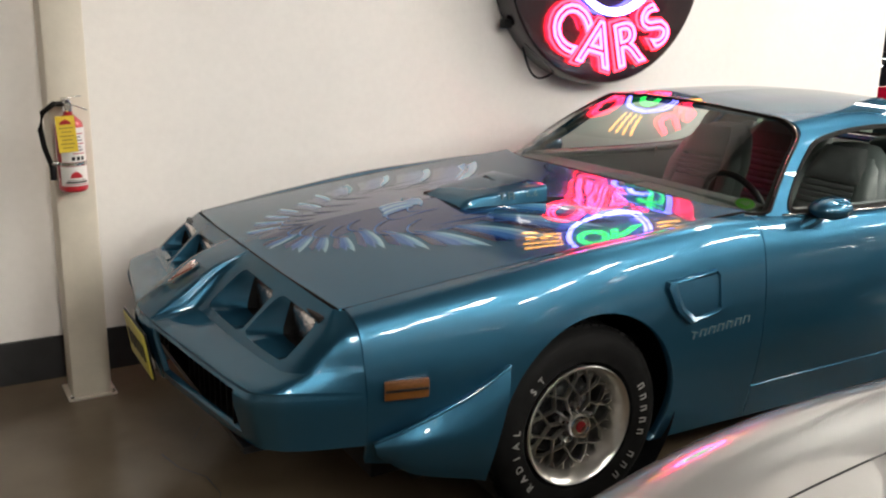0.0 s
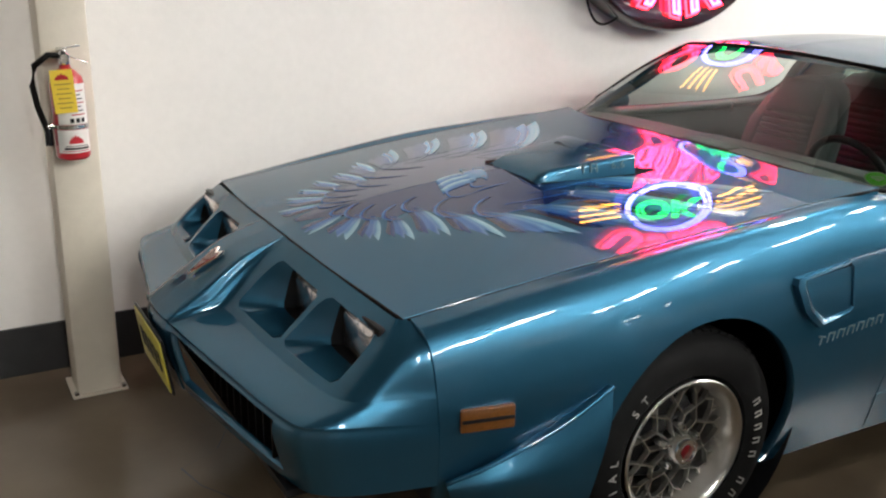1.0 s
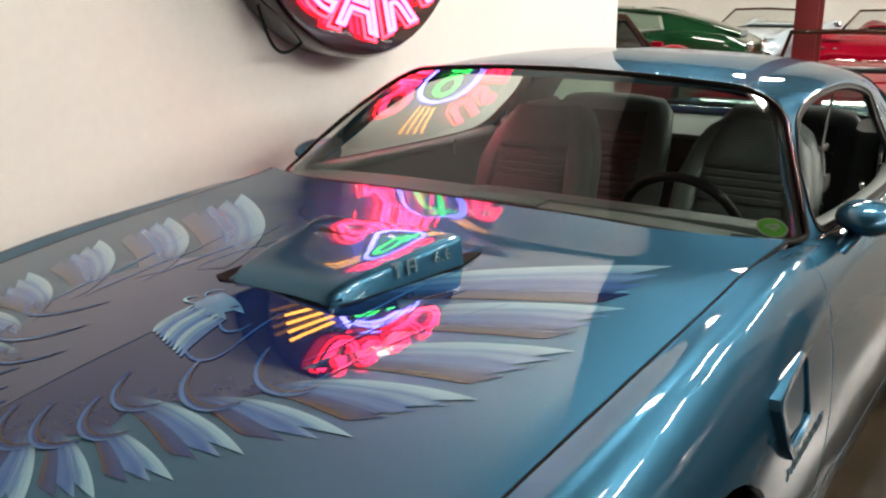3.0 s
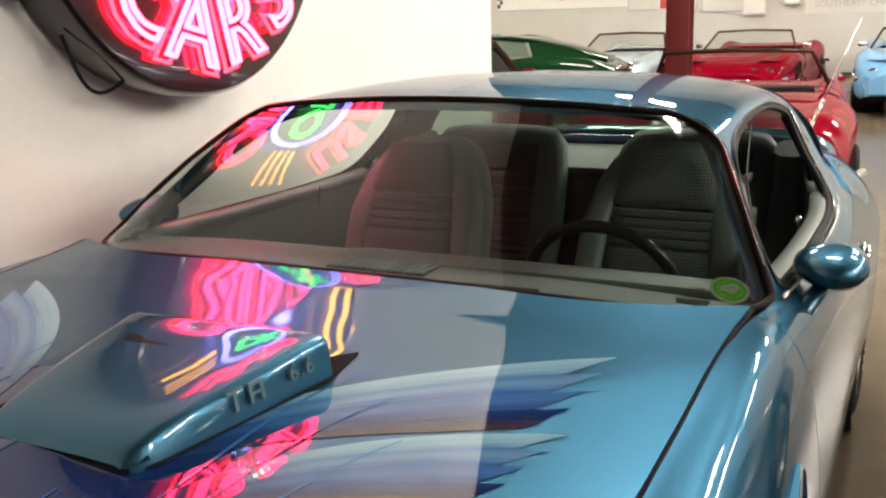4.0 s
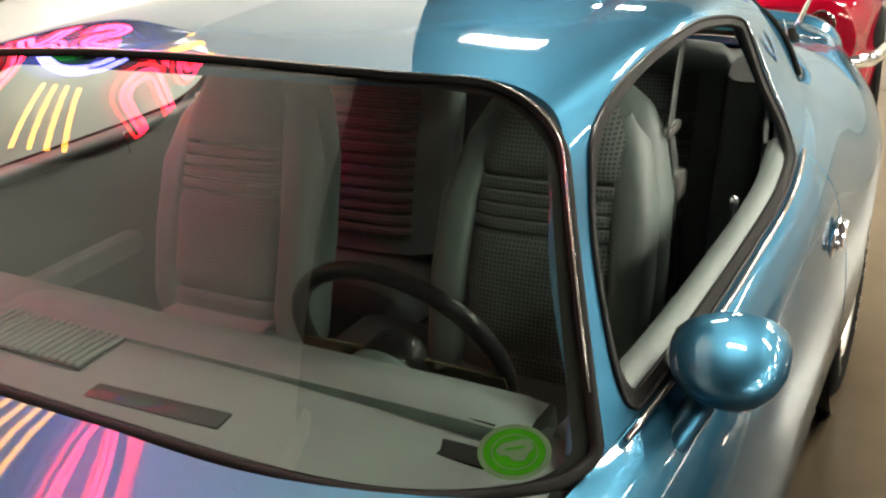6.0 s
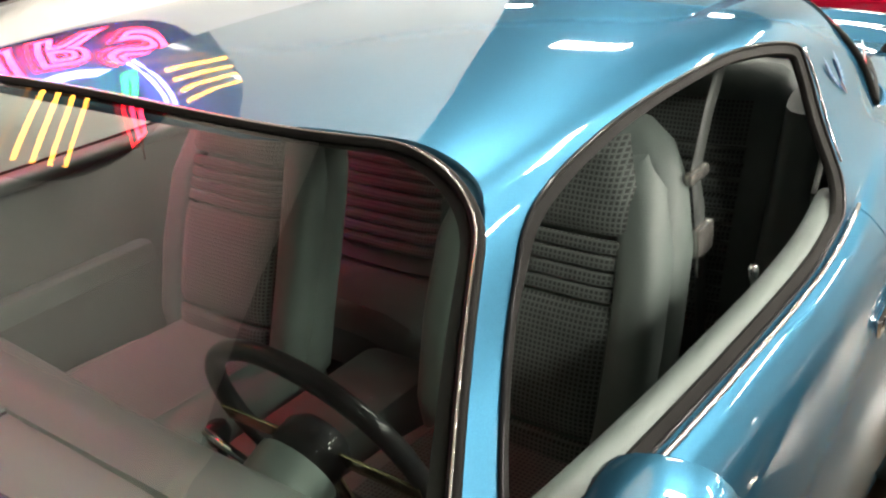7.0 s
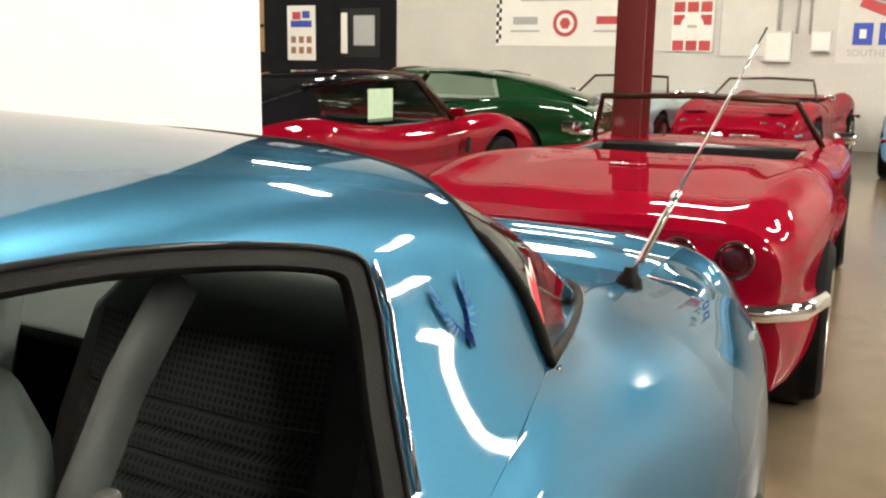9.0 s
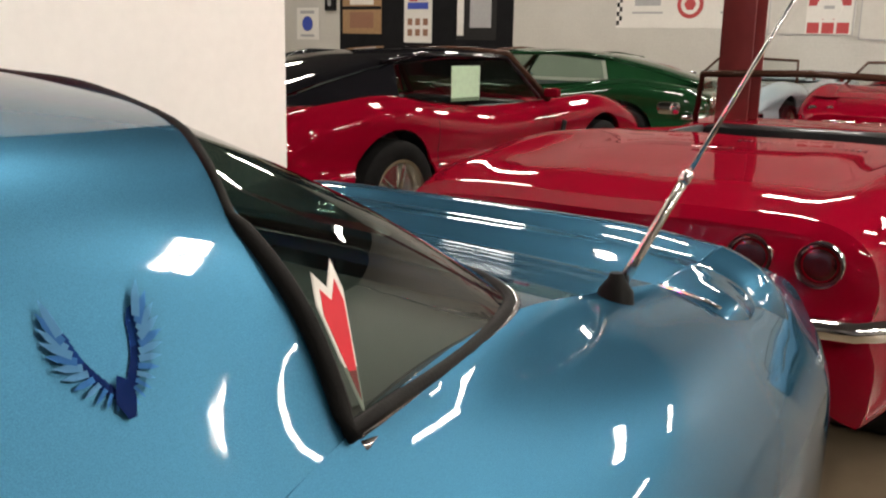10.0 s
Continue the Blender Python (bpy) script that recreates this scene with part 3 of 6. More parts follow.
car = thing("coupe", "metallic blue two-door coupe with a painted bird on its hood", "car")


def both(name, f, outline, step, mat, parent, **kw):
    a = panel(name, f, outline, step, mat, parent, mirror=False, **kw)
    b = panel(name, f, outline, step, mat, parent, mirror=True, **kw)
    return a, b


def arc_hole(cx, cz, rx, rz, a0, a1, n=30):
    """Points of a wheel arch in the (x, s) plane of the side."""
    out = []
    for k in range(n + 1):
        a = radians(a0 + (a1 - a0) * k / n)
        x, z = cx + rx * math.cos(a), cz + rz * math.sin(a)
        out.append((x, at_height(side, x, z, 1.0, 6.0)))
    return out


FW, RW = 1.06, 3.81
# front fenders
front_arch = arc_hole(1.085, .36, .355, .372, 215, -40)
fender = [(.2805, 0.0), (1.845, 0.0), (1.845, 6.0), (1.37, 6.0)] + front_arch[::-1] + [(.80, 6.0), (.3108, 6.0), (.3008, 4.4), (.2948, 3.6), (.2913, 2.9), (.2845, 1.3)]
both("fender", side, fender, (.035, .16), BLUE, car, thick=.03, flip=True)
door_out = [(1.851, 0.0), (3.085, 0.0), (3.10, 1.5), (3.12, 3.0), (3.12, 5.4), (1.851, 5.4)]
both("door", side, door_out, (.045, .18), BLUE, car, thick=.03, flip=True)
both("rocker_panel", side, [(1.851, 5.43), (3.12, 5.43), (3.35, 5.43), (3.35, 6.0), (1.851, 6.0)], (.05, .2), BLUE, car, thick=.03, flip=True)
# hood
cowl_x = curve1([0, .35, .7, .9, 1.0], [1.750, 1.750, 1.762, 1.805, 1.838])
lip_x = curve1([0, .5, 1.0], [.212, .228, .268])
ts = np.linspace(-.991, .991, 33)
hood_out = [(float(lip_x(abs(t))), t) for t in ts] + [(float(cowl_x(abs(t))), t) for t in ts[::-1]]
hood = panel("hood", hood_at, hood_out, (.04, .05), BLUE, car, thick=.025, flip=True)
for pts in ([(float(lip_x(abs(t))) - .003, t) for t in np.linspace(-.99, .99, 34)], [(x, .997) for x in np.linspace(.275, 1.83, 30)], [(x, -.997) for x in np.linspace(.275, 1.83, 30)]):
    gap = [hood_at(x, t)[0] for x, t in pts]
    tube("hood_gap", [(p[0], p[1], p[2] - .0042) for p in gap], .005, CARPET, car, "dark gap round the hood", sides=6)
part("engine_cover", box(1.0, 0, .55, 1.5, 1.45, .02), BLACK, car, "black sheet under the hood gap")

# nose cover: rows run from the hood edge down over the lamps to the lower lip


def crease(col):
    """Doubles the points beside rows two and three, which keeps the shelf of the bumper crisp."""
    c = [Vector(p) for p in col]
    out = [c[0], c[1], c[2].lerp(c[1], .14), c[2].lerp(c[3], .10), c[3].lerp(c[2], .07), c[3].lerp(c[4], .16), c[4], c[5]]
    return [tuple(p) for p in out]


NOSE_MIDDLE = [
    [(.202, 0, .853), (.075, 0, .812), (-.055, 0, .735), (-.15, 0, .668), (-.158, 0, .60), (-.12, 0, .45)],
    [(.204, -.055, .852), (.077, -.06, .811), (-.050, -.066, .7335), (-.147, -.06, .667), (-.155, -.06, .60), (-.116, -.06, .45)],
    [(.2045, -.092, .8515), (.080, -.100, .8085), (-.042, -.110, .728), (-.140, -.10, .665), (-.148, -.10, .60), (-.112, -.10, .45)],
    [(.205, -.102, .851), (.090, -.113, .790), (-.020, -.124, .703), (-.135, -.115, .661), (-.142, -.115, .598), (-.107, -.115, .45)],
    [(.206, -.17, .849), (.11, -.17, .775), (.012, -.17, .68), (-.125, -.17, .655), (-.13, -.17, .595), (-.10, -.17, .45)],
    [(.222, -.45, .838), (.135, -.45, .762), (.038, -.45, .668), (-.08, -.45, .642), (-.088, -.45, .585), (-.06, -.45, .45)],
]
NOSE_CORNER = [
    [(.247, -.68, .8195), (.17, -.71, .754), (.072, -.715, .665), (-.032, -.72, .634), (-.042, -.72, .58), (-.01, -.71, .45)],
    [(.258, -.712, .816), (.21, -.78, .757), (.125, -.80, .67), (.012, -.795, .634), (.008, -.795, .58), (.03, -.78, .45)],
    [(.268, -.722, .8155), (.243, -.803, .765), (.195, -.822, .67), (.11, -.828, .628), (.105, -.828, .575), (.12, -.81, .44)],
    [(.279, -.727, .815), (.283, -.815, .77), (.290, -.842, .66), (.293, -.844, .60), (.298, -.842, .55), (.309, -.825, .42)],
]
nose = net([crease(c) for c in NOSE_MIDDLE + NOSE_CORNER])
NOSE_END = len(NOSE_MIDDLE + NOSE_CORNER) - 1


def nose_q(y):
    qs = np.linspace(0, NOSE_END, 260)
    ys = nose(qs, np.full(260, 1.4))[:, 1]
    return float(np.interp(-y, -ys, qs))


def lamp_hole(y0, y1):
    """A lamp opening with rounded corners on the nose."""
    q0, q1 = nose_q(y0), nose_q(y1)
    base = [(q0 + .10, .44), (q1 - .08, .50), (q1 - .01, .66), (q1, 1.0), (q1 - .02, 1.74), (q1 - .10, 1.88), (q0 + .06, 1.88), (q0 - .03, 1.74), (q0 + .0, .75), (q0 + .03, .54)]
    return base


LAMPS = ((-.175, -.435), (-.458, -.715))
HOLES = [lamp_hole(*k) for k in LAMPS]
GRILLES = [[(nose_q(-.13), 5.35), (nose_q(-.68), 5.35), (nose_q(-.68), 6.8), (nose_q(-.13), 6.8)]]
both("nose_cover", nose, [(0, 0), (NOSE_END, 0), (NOSE_END, 7), (0, 7)], (.22, .22), BLUE, car, holes=HOLES + GRILLES, thick=.02, flip=True)

LENS = material("lamp_lens", (0.62, 0.60, 0.60), 0.10, 0.95, 0.6, bump=1.0, bump_scale=60, grain=0.35, scale=70)
for s in (1, -1):
    for (y0, y1), hole in zip(LAMPS, HOLES):
        lamp = new("headlamp")
        lamp.parent = car
        loop = resample(hole, np.array([.2, .2]))
        front = nose(loop[:, 0], loop[:, 1])
        ym, n = (y0 + y1) / 2 - .028, len(front)
        cen = front.mean(0)
        rings = [front * (1, s, 1)]
        zc, w, h = .738, .094, .056
        back = []
        for p in front:
            v = np.array([p[1] - cen[1], p[2] - cen[2]])
            v = v / max(abs(v[0]) / w, abs(v[1]) / h)
            back.append((.182 if abs(y0) < .4 else .20, ym + v[0], zc + v[1]))
        back = np.array(back)
        rings += [(front * (1 - k) + back * k) * (1, s, 1) for k in (.4, .78)]
        sweep("bucket", [[tuple(p) for p in r] for r in rings], BLUE, lamp, cap=False)
        sweep("lamp_well", [[tuple(p) for p in (front * (1 - k) + back * k) * (1, s, 1)] for k in (.78, 1.0)], BLACK, lamp, "black ring round the lamp", cap=False)
        part("lamp_bezel", box((.196 if abs(y0) < .4 else .214), s * ym, zc, .02, .20, .125, .006), BLACK, lamp, "black lamp surround")
        part("lens", box((.185 if abs(y0) < .4 else .203), s * ym, zc, .022, .168, .100, .012), LENS, lamp, "ribbed clear lamp glass")
    # dark lower intake behind its opening
    part("intake", box(.03, s * .39, .52, .02, .62, .17), BLACK, car, "black lower air intake")
    for k in range(9):
        part("intake_fin", box(-.005, s * (.14 + .06 * k), .515, .05, .006, .13), BLACK, car)
part("under_tray", box(.27, 0, .43, .60, 1.42, .02), BLACK, car, "black tray under the nose")
part("air_dam", box(.52, 0, .30, .04, 1.50, .16, .012), BLACK, car, "black front air dam")

# nose badge
BADGE = material("red_badge_enamel", (0.12, 0.006, 0.009), 0.25, coat=1.0, grain=0.1, scale=60)


def arrowhead(name, parent, m, w, h, mats, th=.004):
    """A pointed shield with a bright rim and a red field."""
    rim = [(0, -h / 2), (w * .5, h * .30), (w * .36, h * .5), (0, h * .36), (-w * .36, h * .5), (-w * .5, h * .30)]
    badge = new(name)
    badge.parent = parent
    badge.matrix_basis = m
    for nm, k, z, mt in (("rim", 1.0, 0, mats[0]), ("field", .78, th * .5, mats[1])):
        bm = bmesh.new()
        lo = [bm.verts.new((x * k, y * k, z)) for x, y in rim]
        hi = [bm.verts.new((x * k * .96, y * k * .96, z + th)) for x, y in rim]
        bm.faces.new(hi)
        for i in range(6):
            bm.faces.new((lo[i], lo[(i + 1) % 6], hi[(i + 1) % 6], hi[i]))
        part(nm, bm, mt, badge, smooth=False)
    return badge


arrowhead("badge", car, pose(.0, 0, .777, 31, 0, -90), .062, .12, (CHROME, BADGE))

# wheel spats ahead of the front wheels
spat = net([[(.315, -.848, .435), (.318, -.856, .422), (.322, -.854, .405), (.328, -.848, .39)],
            [(.42, -.885, .478), (.425, -.908, .43), (.43, -.897, .365), (.44, -.87, .315)],
            [(.60, -.915, .552), (.61, -.938, .45), (.62, -.93, .34), (.62, -.90, .268)],
            [(.738, -.925, .628), (.72, -.945, .52), (.68, -.94, .36), (.668, -.91, .255)]])
both("wheel_spat", spat, [(0, 0), (3, 0), (3, 3), (0, 3)], (.25, .3), BLUE, car, thick=.05, flip=True)
for s in (1, -1):
    tube("spat_lip", [(p[0], s * p[1], p[2]) for p in spat(np.linspace(0, 3, 16), np.zeros(16))], .006, BLUE, car)

# side marker lamps
ORANGE = material("amber_lens", (0.11, 0.042, 0.009), 0.25, coat=1.0, bump=0.4, bump_scale=300, grain=0.15, scale=100)
for s in (1, -1):
    mk = new("side_marker")
    mk.parent = car
    mk.matrix_basis = pose(.413, s * -.866, .595, 0, 0, s * -12)
    part("bezel", box(0, 0, 0, .138, .018, .062, .006), ORANGE, mk)
    part("bar", box(0, s * -.008, 0, .13, .012, .008, .002), RUBBER, mk)

# fender vents
for s in (1, -1):
    vent = new("fender_vent")
    vent.parent = car
    pts = [(1.37, .80), (1.60, .815), (1.615, .80), (1.62, .67), (1.60, .655), (1.47, .64), (1.40, .70), (1.365, .78)]
    def vp(k, out, sh=0.0):
        ring = []
        for x, z in pts:
            xx, zz = 1.50 + (x - 1.50) * k + sh, .728 + (z - .728) * k
            p = side(xx, at_height(side, xx, zz, .5, 5.5))[0]
            ring.append((p[0], s * (p[1] - out), p[2]))
        return ring
    def proud(k, out, sh=0.0):
        # stands off the body at the front and low edges
        return [(x, y - s * .013 * max(0.0, min(1.0, (1.585 - x) / .17)), z) for x, y, z in vp(k, out, sh)]
    sweep("vent_frame", [vp(1.0, -.003), proud(.975, .006), proud(.90, .008, .012), vp(.80, .004, .026)], BLUE, vent, cap=False)
    rec = vp(.80, .004, .026)
    floor_ = [(x, y + s * (.004 + .05 * max(0.0, min(1.0, (1.60 - x) / .20))), z) for x, y, z in vp(.74, .0, .030)]
    sweep("vent_scoop", [rec, floor_], BLUE, vent, cap=False)
    mesh_object("vent_plate", floor_, [tuple(range(8)) if s > 0 else tuple(range(8))[::-1]], BLUE, vent, smooth=False)
    part("vent_mouth", box(1.462, s * -.862, .712, .020, .02, .060, .006, Matrix.Rotation(.35, 4, "Y")), BLACK, vent)

# ---- greenhouse ----
GX = [1.88, 2.1, 2.2, 2.3, 2.45, 2.6, 2.9, 3.2, 3.45, 3.65]
ZE = np.array([1.262, 1.276, 1.283, 1.288, 1.294, 1.298, 1.297, 1.282, 1.255, 1.225])
ZC = np.array([1.215, 1.258, 1.281, 1.299, 1.311, 1.3145, 1.310, 1.289, 1.257, 1.225])
roof = sections(GX, [(0, ZC), (-.28, ZE + .65 * (ZC - ZE) - .006), (-.465, ZE + .25 * (ZC - ZE) - .022),
                     ([-.58, -.585, -.587, -.588, -.589, -.59, -.59, -.585, -.573, -.56], ZE - .050),
                     ([-.645, -.645, -.645, -.645, -.647, -.648, -.648, -.645, -.638, -.625], ZE - .098),
                     ([-.708, -.708, -.708, -.708, -.708, -.708, -.708, -.703, -.690, -.675], [1.07, 1.072, 1.073, 1.075, 1.075, 1.075, 1.075, 1.078, 1.085, 1.085]),
                     (edge_y(GX), edge_z(GX))])


def surface_normal(f, x, q):
    """Outward normals of a surface of sections along one line of it."""
    q = np.full(len(x), q)
    n = np.cross(f(x, q + .02) - f(x, q - .02), f(x + .003, q) - f(x - .003, q))
    return n / np.maximum(np.linalg.norm(n, axis=1, keepdims=True), 1e-12)


rear_arch = arc_hole(3.81, .36, .36, .36, 215, -35)
quarter = [(3.091, 0.0), (3.3, 0.0), (3.5, 0.0), (3.9, 0.0), (4.2, 0.0), (4.5, 0.0), (4.93, 0.0), (4.93, 6.0), (4.12, 6.0)] + rear_arch[::-1] + [(3.52, 6.0), (3.36, 6.0), (3.36, 5.4), (3.126, 5.4), (3.126, 3.0), (3.106, 1.5)]
both("rear_quarter", side, quarter, (.04, .16), BLUE, car, thick=.03, flip=True, weld=lambda uv: (surface_normal(roof, uv[:, 0], 5.98), np.where(uv[:, 0] > 3.11, .5 * np.clip(1 - uv[:, 1] / .9, 0, 1) ** 1.5, 0)))


def rz(x, z):
    return (x, at_height(roof, x, z, 1.2, 6.0))


# windshield: a bowed sheet with round corners
def shield(t, v):
    t, v = np.atleast_1d(np.asarray(t, float)), np.atleast_1d(np.asarray(v, float))
    a = np.abs(t)
    bx, by, bz = 1.760 + .168 * a**7, .805 * t, .981 - .029 * a**3
    tx, ty, tz = 2.192 + .130 * a**4, .606 * t, 1.287 - .042 * a**2.2
    w = np.sin(np.pi * v) * .018
    return np.stack([bx + (tx - bx) * v - w * .6, by + (ty - by) * v, bz + (tz - bz) * v + w * .8], -1)


def round_box(rt, rv, bt, bv, n=7):
    """An outline on the windshield: top corners of radii rt, rv and bottom corners bt, bv."""
    out = [(t, 0.0) for t in np.linspace(-1 + bt, 1 - bt, 30)]
    out += [(1 - bt + bt * math.sin(a), bv - bv * math.cos(a)) for a in np.linspace(.2, math.pi / 2, n)]
    out += [(1.0, v) for v in np.linspace(bv + .1, 1 - rv - .08, 8)]
    out += [(1 - rt + rt * math.cos(a), 1 - rv + rv * math.sin(a)) for a in np.linspace(0, math.pi / 2, n + 4)]
    out += [(t, 1.0) for t in np.linspace(1 - rt - .06, -1 + rt + .06, 26)]
    out += [(-1 + rt - rt * math.sin(a), 1 - rv + rv * math.cos(a)) for a in np.linspace(0, math.pi / 2, n + 4)]
    out += [(-1.0, v) for v in np.linspace(1 - rv - .08, bv + .1, 8)]
    out += [(-1 + bt - bt * math.cos(a), bv - bv * math.sin(a)) for a in np.linspace(0, math.pi / 2 - .2, n)]
    return out


WS_OUT = round_box(.17, .26, .05, .05)
ws = panel("windshield", shield, WS_OUT, (.08, .1), GLASS, car, thick=0, flip=True, label="tinted windshield glass")
ws.visible_shadow = False
rim_line = [shield(t, v)[0] for t, v in WS_OUT]
tube("windshield_seal", rim_line, .0075, RUBBER, car, "black rubber windshield seal", closed=True, flat=.8)
RING = [(t * .980, .5 + (v - .5) * .965) for t, v in WS_OUT]
BRIGHT = [tuple(shield(t, v)[0] + np.array((-.004, 0, .0065))) for t, v in WS_OUT if v > .12]
tube("windshield_trim", BRIGHT, .0014, DULLTRIM, car, "thin dull bright windshield trim")
panel("glass_border", shield, WS_OUT, (.05, .05), RUBBER, car, holes=[RING], thick=0, flip=True, off=-.006, label="black border round the windshield glass")
bot = [shield(t, 0)[0] for t in np.linspace(-.985, .985, 50)]
sweep("cowl_panel", [[(p[0] - .085, p[1], p[2] - .030) for p in bot], [(p[0] + .02, p[1], p[2] - .020) for p in bot]], RUBBER, car, cap=False, closed_ring=False)
head = [(2.192, 0), (2.196, .6), (2.205, 1.2)]
for p in [p for p in rim_line if p[1] > .42 and p[2] > 1.0][::-1]:
    head.append((float(p[0]) + .020, at_height(roof, float(p[0]), min(float(p[2]), 1.279), .8, 6.0)))
head = head[:3] + sorted([h for h in head[3:] if h[1] > 1.4], key=lambda h: h[1]) + [(1.935, 5.85), (1.93, 6.0)]
rear_edge = [(3.53, 6.0), (3.50, 5.85), (3.482, 5.2), (3.476, 4.2), (3.472, 3.6), (3.49, 2.8), (3.51, 2.0), (3.52, 1.0), (3.525, 0)]
WIN = [rz(2.335, 1.188), rz(2.43, 1.207), rz(2.6, 1.222), rz(2.9, 1.222), rz(3.12, 1.194), rz(3.205, 1.172), rz(3.19, 1.10), rz(3.115, .99), rz(3.06, .955), (2.03, 5.95), rz(2.06, .985), rz(2.175, 1.075), rz(2.258, 1.142), rz(2.29, 1.168)]


def rounded(loop, times=2):
    """Cuts the corners of a closed outline."""
    for _ in range(times):
        nxt = loop[1:] + loop[:1]
        loop = [q for a, b in zip(loop, nxt) for q in ((.78 * a[0] + .22 * b[0], .78 * a[1] + .22 * b[1]), (.22 * a[0] + .78 * b[0], .22 * a[1] + .78 * b[1]))]
    return loop


WIN = rounded(WIN[:4] + [rz(3.03, 1.209), rz(3.13, 1.1925), rz(3.187, 1.178), rz(3.207, 1.168), rz(3.204, 1.150)] + WIN[6:8] + [rz(3.085, .968), (3.055, rz(3.06, .955)[1]), (3.0, 5.95), (2.12, 5.95), (2.045, 5.95)] + WIN[10:])
cx, cs = sum(p[0] for p in WIN) / len(WIN), sum(p[1] for p in WIN) / len(WIN)
WIN_IN = [(cx + (x - cx) * (.932 if x > cx else .965), cs + (q - cs) * (.80 if q < cs else .935)) for x, q in WIN]
both("window_seal", roof, WIN, (.03, .1), RUBBER, car, holes=[WIN_IN], thick=.012, flip=True, off=.0015, label="black rubber window seal")
roof_out = head + [(3.06, 6.0)] + rear_edge
both("roof", roof, roof_out, (.04, .16), BLUE, car, holes=[WIN], thick=.02, flip=True, weld=lambda uv: (surface_normal(side, uv[:, 0], .02), np.where(uv[:, 0] > 3.11, .5 * np.clip((uv[:, 1] - 5.1) / .9, 0, 1) ** 1.5, 0)))
both("headliner", roof, [(2.23, 0), (2.29, 2.4), (2.33, 3.0), (3.2, 3.0), (3.42, 3.0), (3.42, 0)], (.08, .3), HEADCLOTH, car, thick=0, off=-.03, flip=True)

front_win = [(2.03, 5.95), rz(2.06, .985), rz(2.175, 1.075), rz(2.265, 1.138), rz(2.345, 1.176), (2.40, 3.4)]
both("pillar_lining", roof, [h for h in head if h[1] > 2.6] + front_win, (.04, .2), VINYL, car, thick=0, flip=True, off=-.007)

# rear glass
def rear_glass_pt(t, v):
    t, v = np.atleast_1d(np.asarray(t, float)), np.atleast_1d(np.asarray(v, float))
    a, s = np.abs(t), np.sign(t)
    bx, by, bz = RB[0](a), RB[1](a) * s, RB[2](a)
    tx, ty, tz = RT[0](a), RT[1](a) * s, RT[2](a)
    w = np.sin(np.pi * v) * .012
    return np.stack([bx + (tx - bx) * v + w * .4, by + (ty - by) * v + w * s * a * .6, bz + (tz - bz) * v + w], -1)


RB = [curve1([0, .35, .62, .74, .84, 1], k) for k in ([4.03, 4.02, 3.975, 3.90, 3.76, 3.495], [0, .30, .52, .60, .655, .728], [.992, .99, .988, .988, .99, 1.0])]
RA = [0, .35, .62, .74, .84, 1]
RTP = np.array([roof(x, w)[0] for x, w in ((3.525, 0), (3.522, .8), (3.512, 1.7), (3.495, 2.6), (3.478, 3.2), (3.462, 4.0))])
RT = [curve1(RA, RTP[:, 0] + .004), curve1(RA, -RTP[:, 1]), curve1(RA, RTP[:, 2] - .002)]
tt = np.linspace(-1, 1, 25)
rg = panel("rear_glass", rear_glass_pt, [(t, 0.0) for t in tt] + [(t, 1.0) for t in tt[::-1]], (.06, .1), REARGLASS, car, thick=0, flip=False)
rg.visible_shadow = False
rl = [rear_glass_pt(t, 0)[0] for t in np.linspace(-1, 1, 60)] + [rear_glass_pt(1, v)[0] for v in np.linspace(.08, .92, 10)] + [rear_glass_pt(t, 1)[0] for t in np.linspace(1, -1, 60)] + [rear_glass_pt(-1, v)[0] for v in np.linspace(.92, .08, 10)]
tube("rear_glass_seal", rl, [.008] * 70 + [.005] * 60 + [.008] * 10, RUBBER, car, "black rubber rear window seal", closed=True)
for lift, v0, r in ((.004, -.035, .0055), (.001, -.085, .0055)):
    line = []
    for t in np.linspace(-.995, .995, 70):
        a, b = rear_glass_pt(t, 0)[0], rear_glass_pt(t, .1)[0]
        line.append(tuple(a + (a - b) * (-v0 * 10) * .9 + np.array((0, 0, lift))))
    tube("rear_glass_trim", line, r, DULLTRIM, car, "dull bright strip round the rear window")

# side windows: glass is lowered; rubber frame and bright sill remain
for s in (1, -1):
    wp = [tuple(p * (1, s, 1)) for p in roof(*resample(WIN, np.array([.05, .15])).T)]
    tube("window_trim", [(x, y - s * .003, z) for x, y, z in wp], .0032, BLACK if s > 0 else RUBBER, car, closed=True)
    tube("pillar_trim_strip", [tuple(p * (1, s, 1) + np.array((.006, -s * .004, 0))) for p in roof(*np.array([rz(3.213, 1.165), rz(3.207, 1.12), rz(3.165, 1.05), rz(3.125, .995)]).T)], .0028, CHROME, car, "thin bright strip on the pillar")
    sill = [(x, s * (float(edge_y(x)) + .006), float(edge_z(x)) + .007) for x in np.linspace(2.0, 3.085, 24)]
    tube("sill_trim", [(x, y - s * .014, z - .004) for x, y, z in sill], .004, DULLTRIM, car, "bright belt trim")

# trunk deck
def deck_at(x, t):
    x, t = np.atleast_1d(np.asarray(x, float)), np.atleast_1d(np.asarray(t, float))
    return np.stack([x, edge_y(x) * -t, edge_z(x) + .012 * (1 - t * t)], -1)


def t_of(x, y):
    return y / float(-edge_y(x))


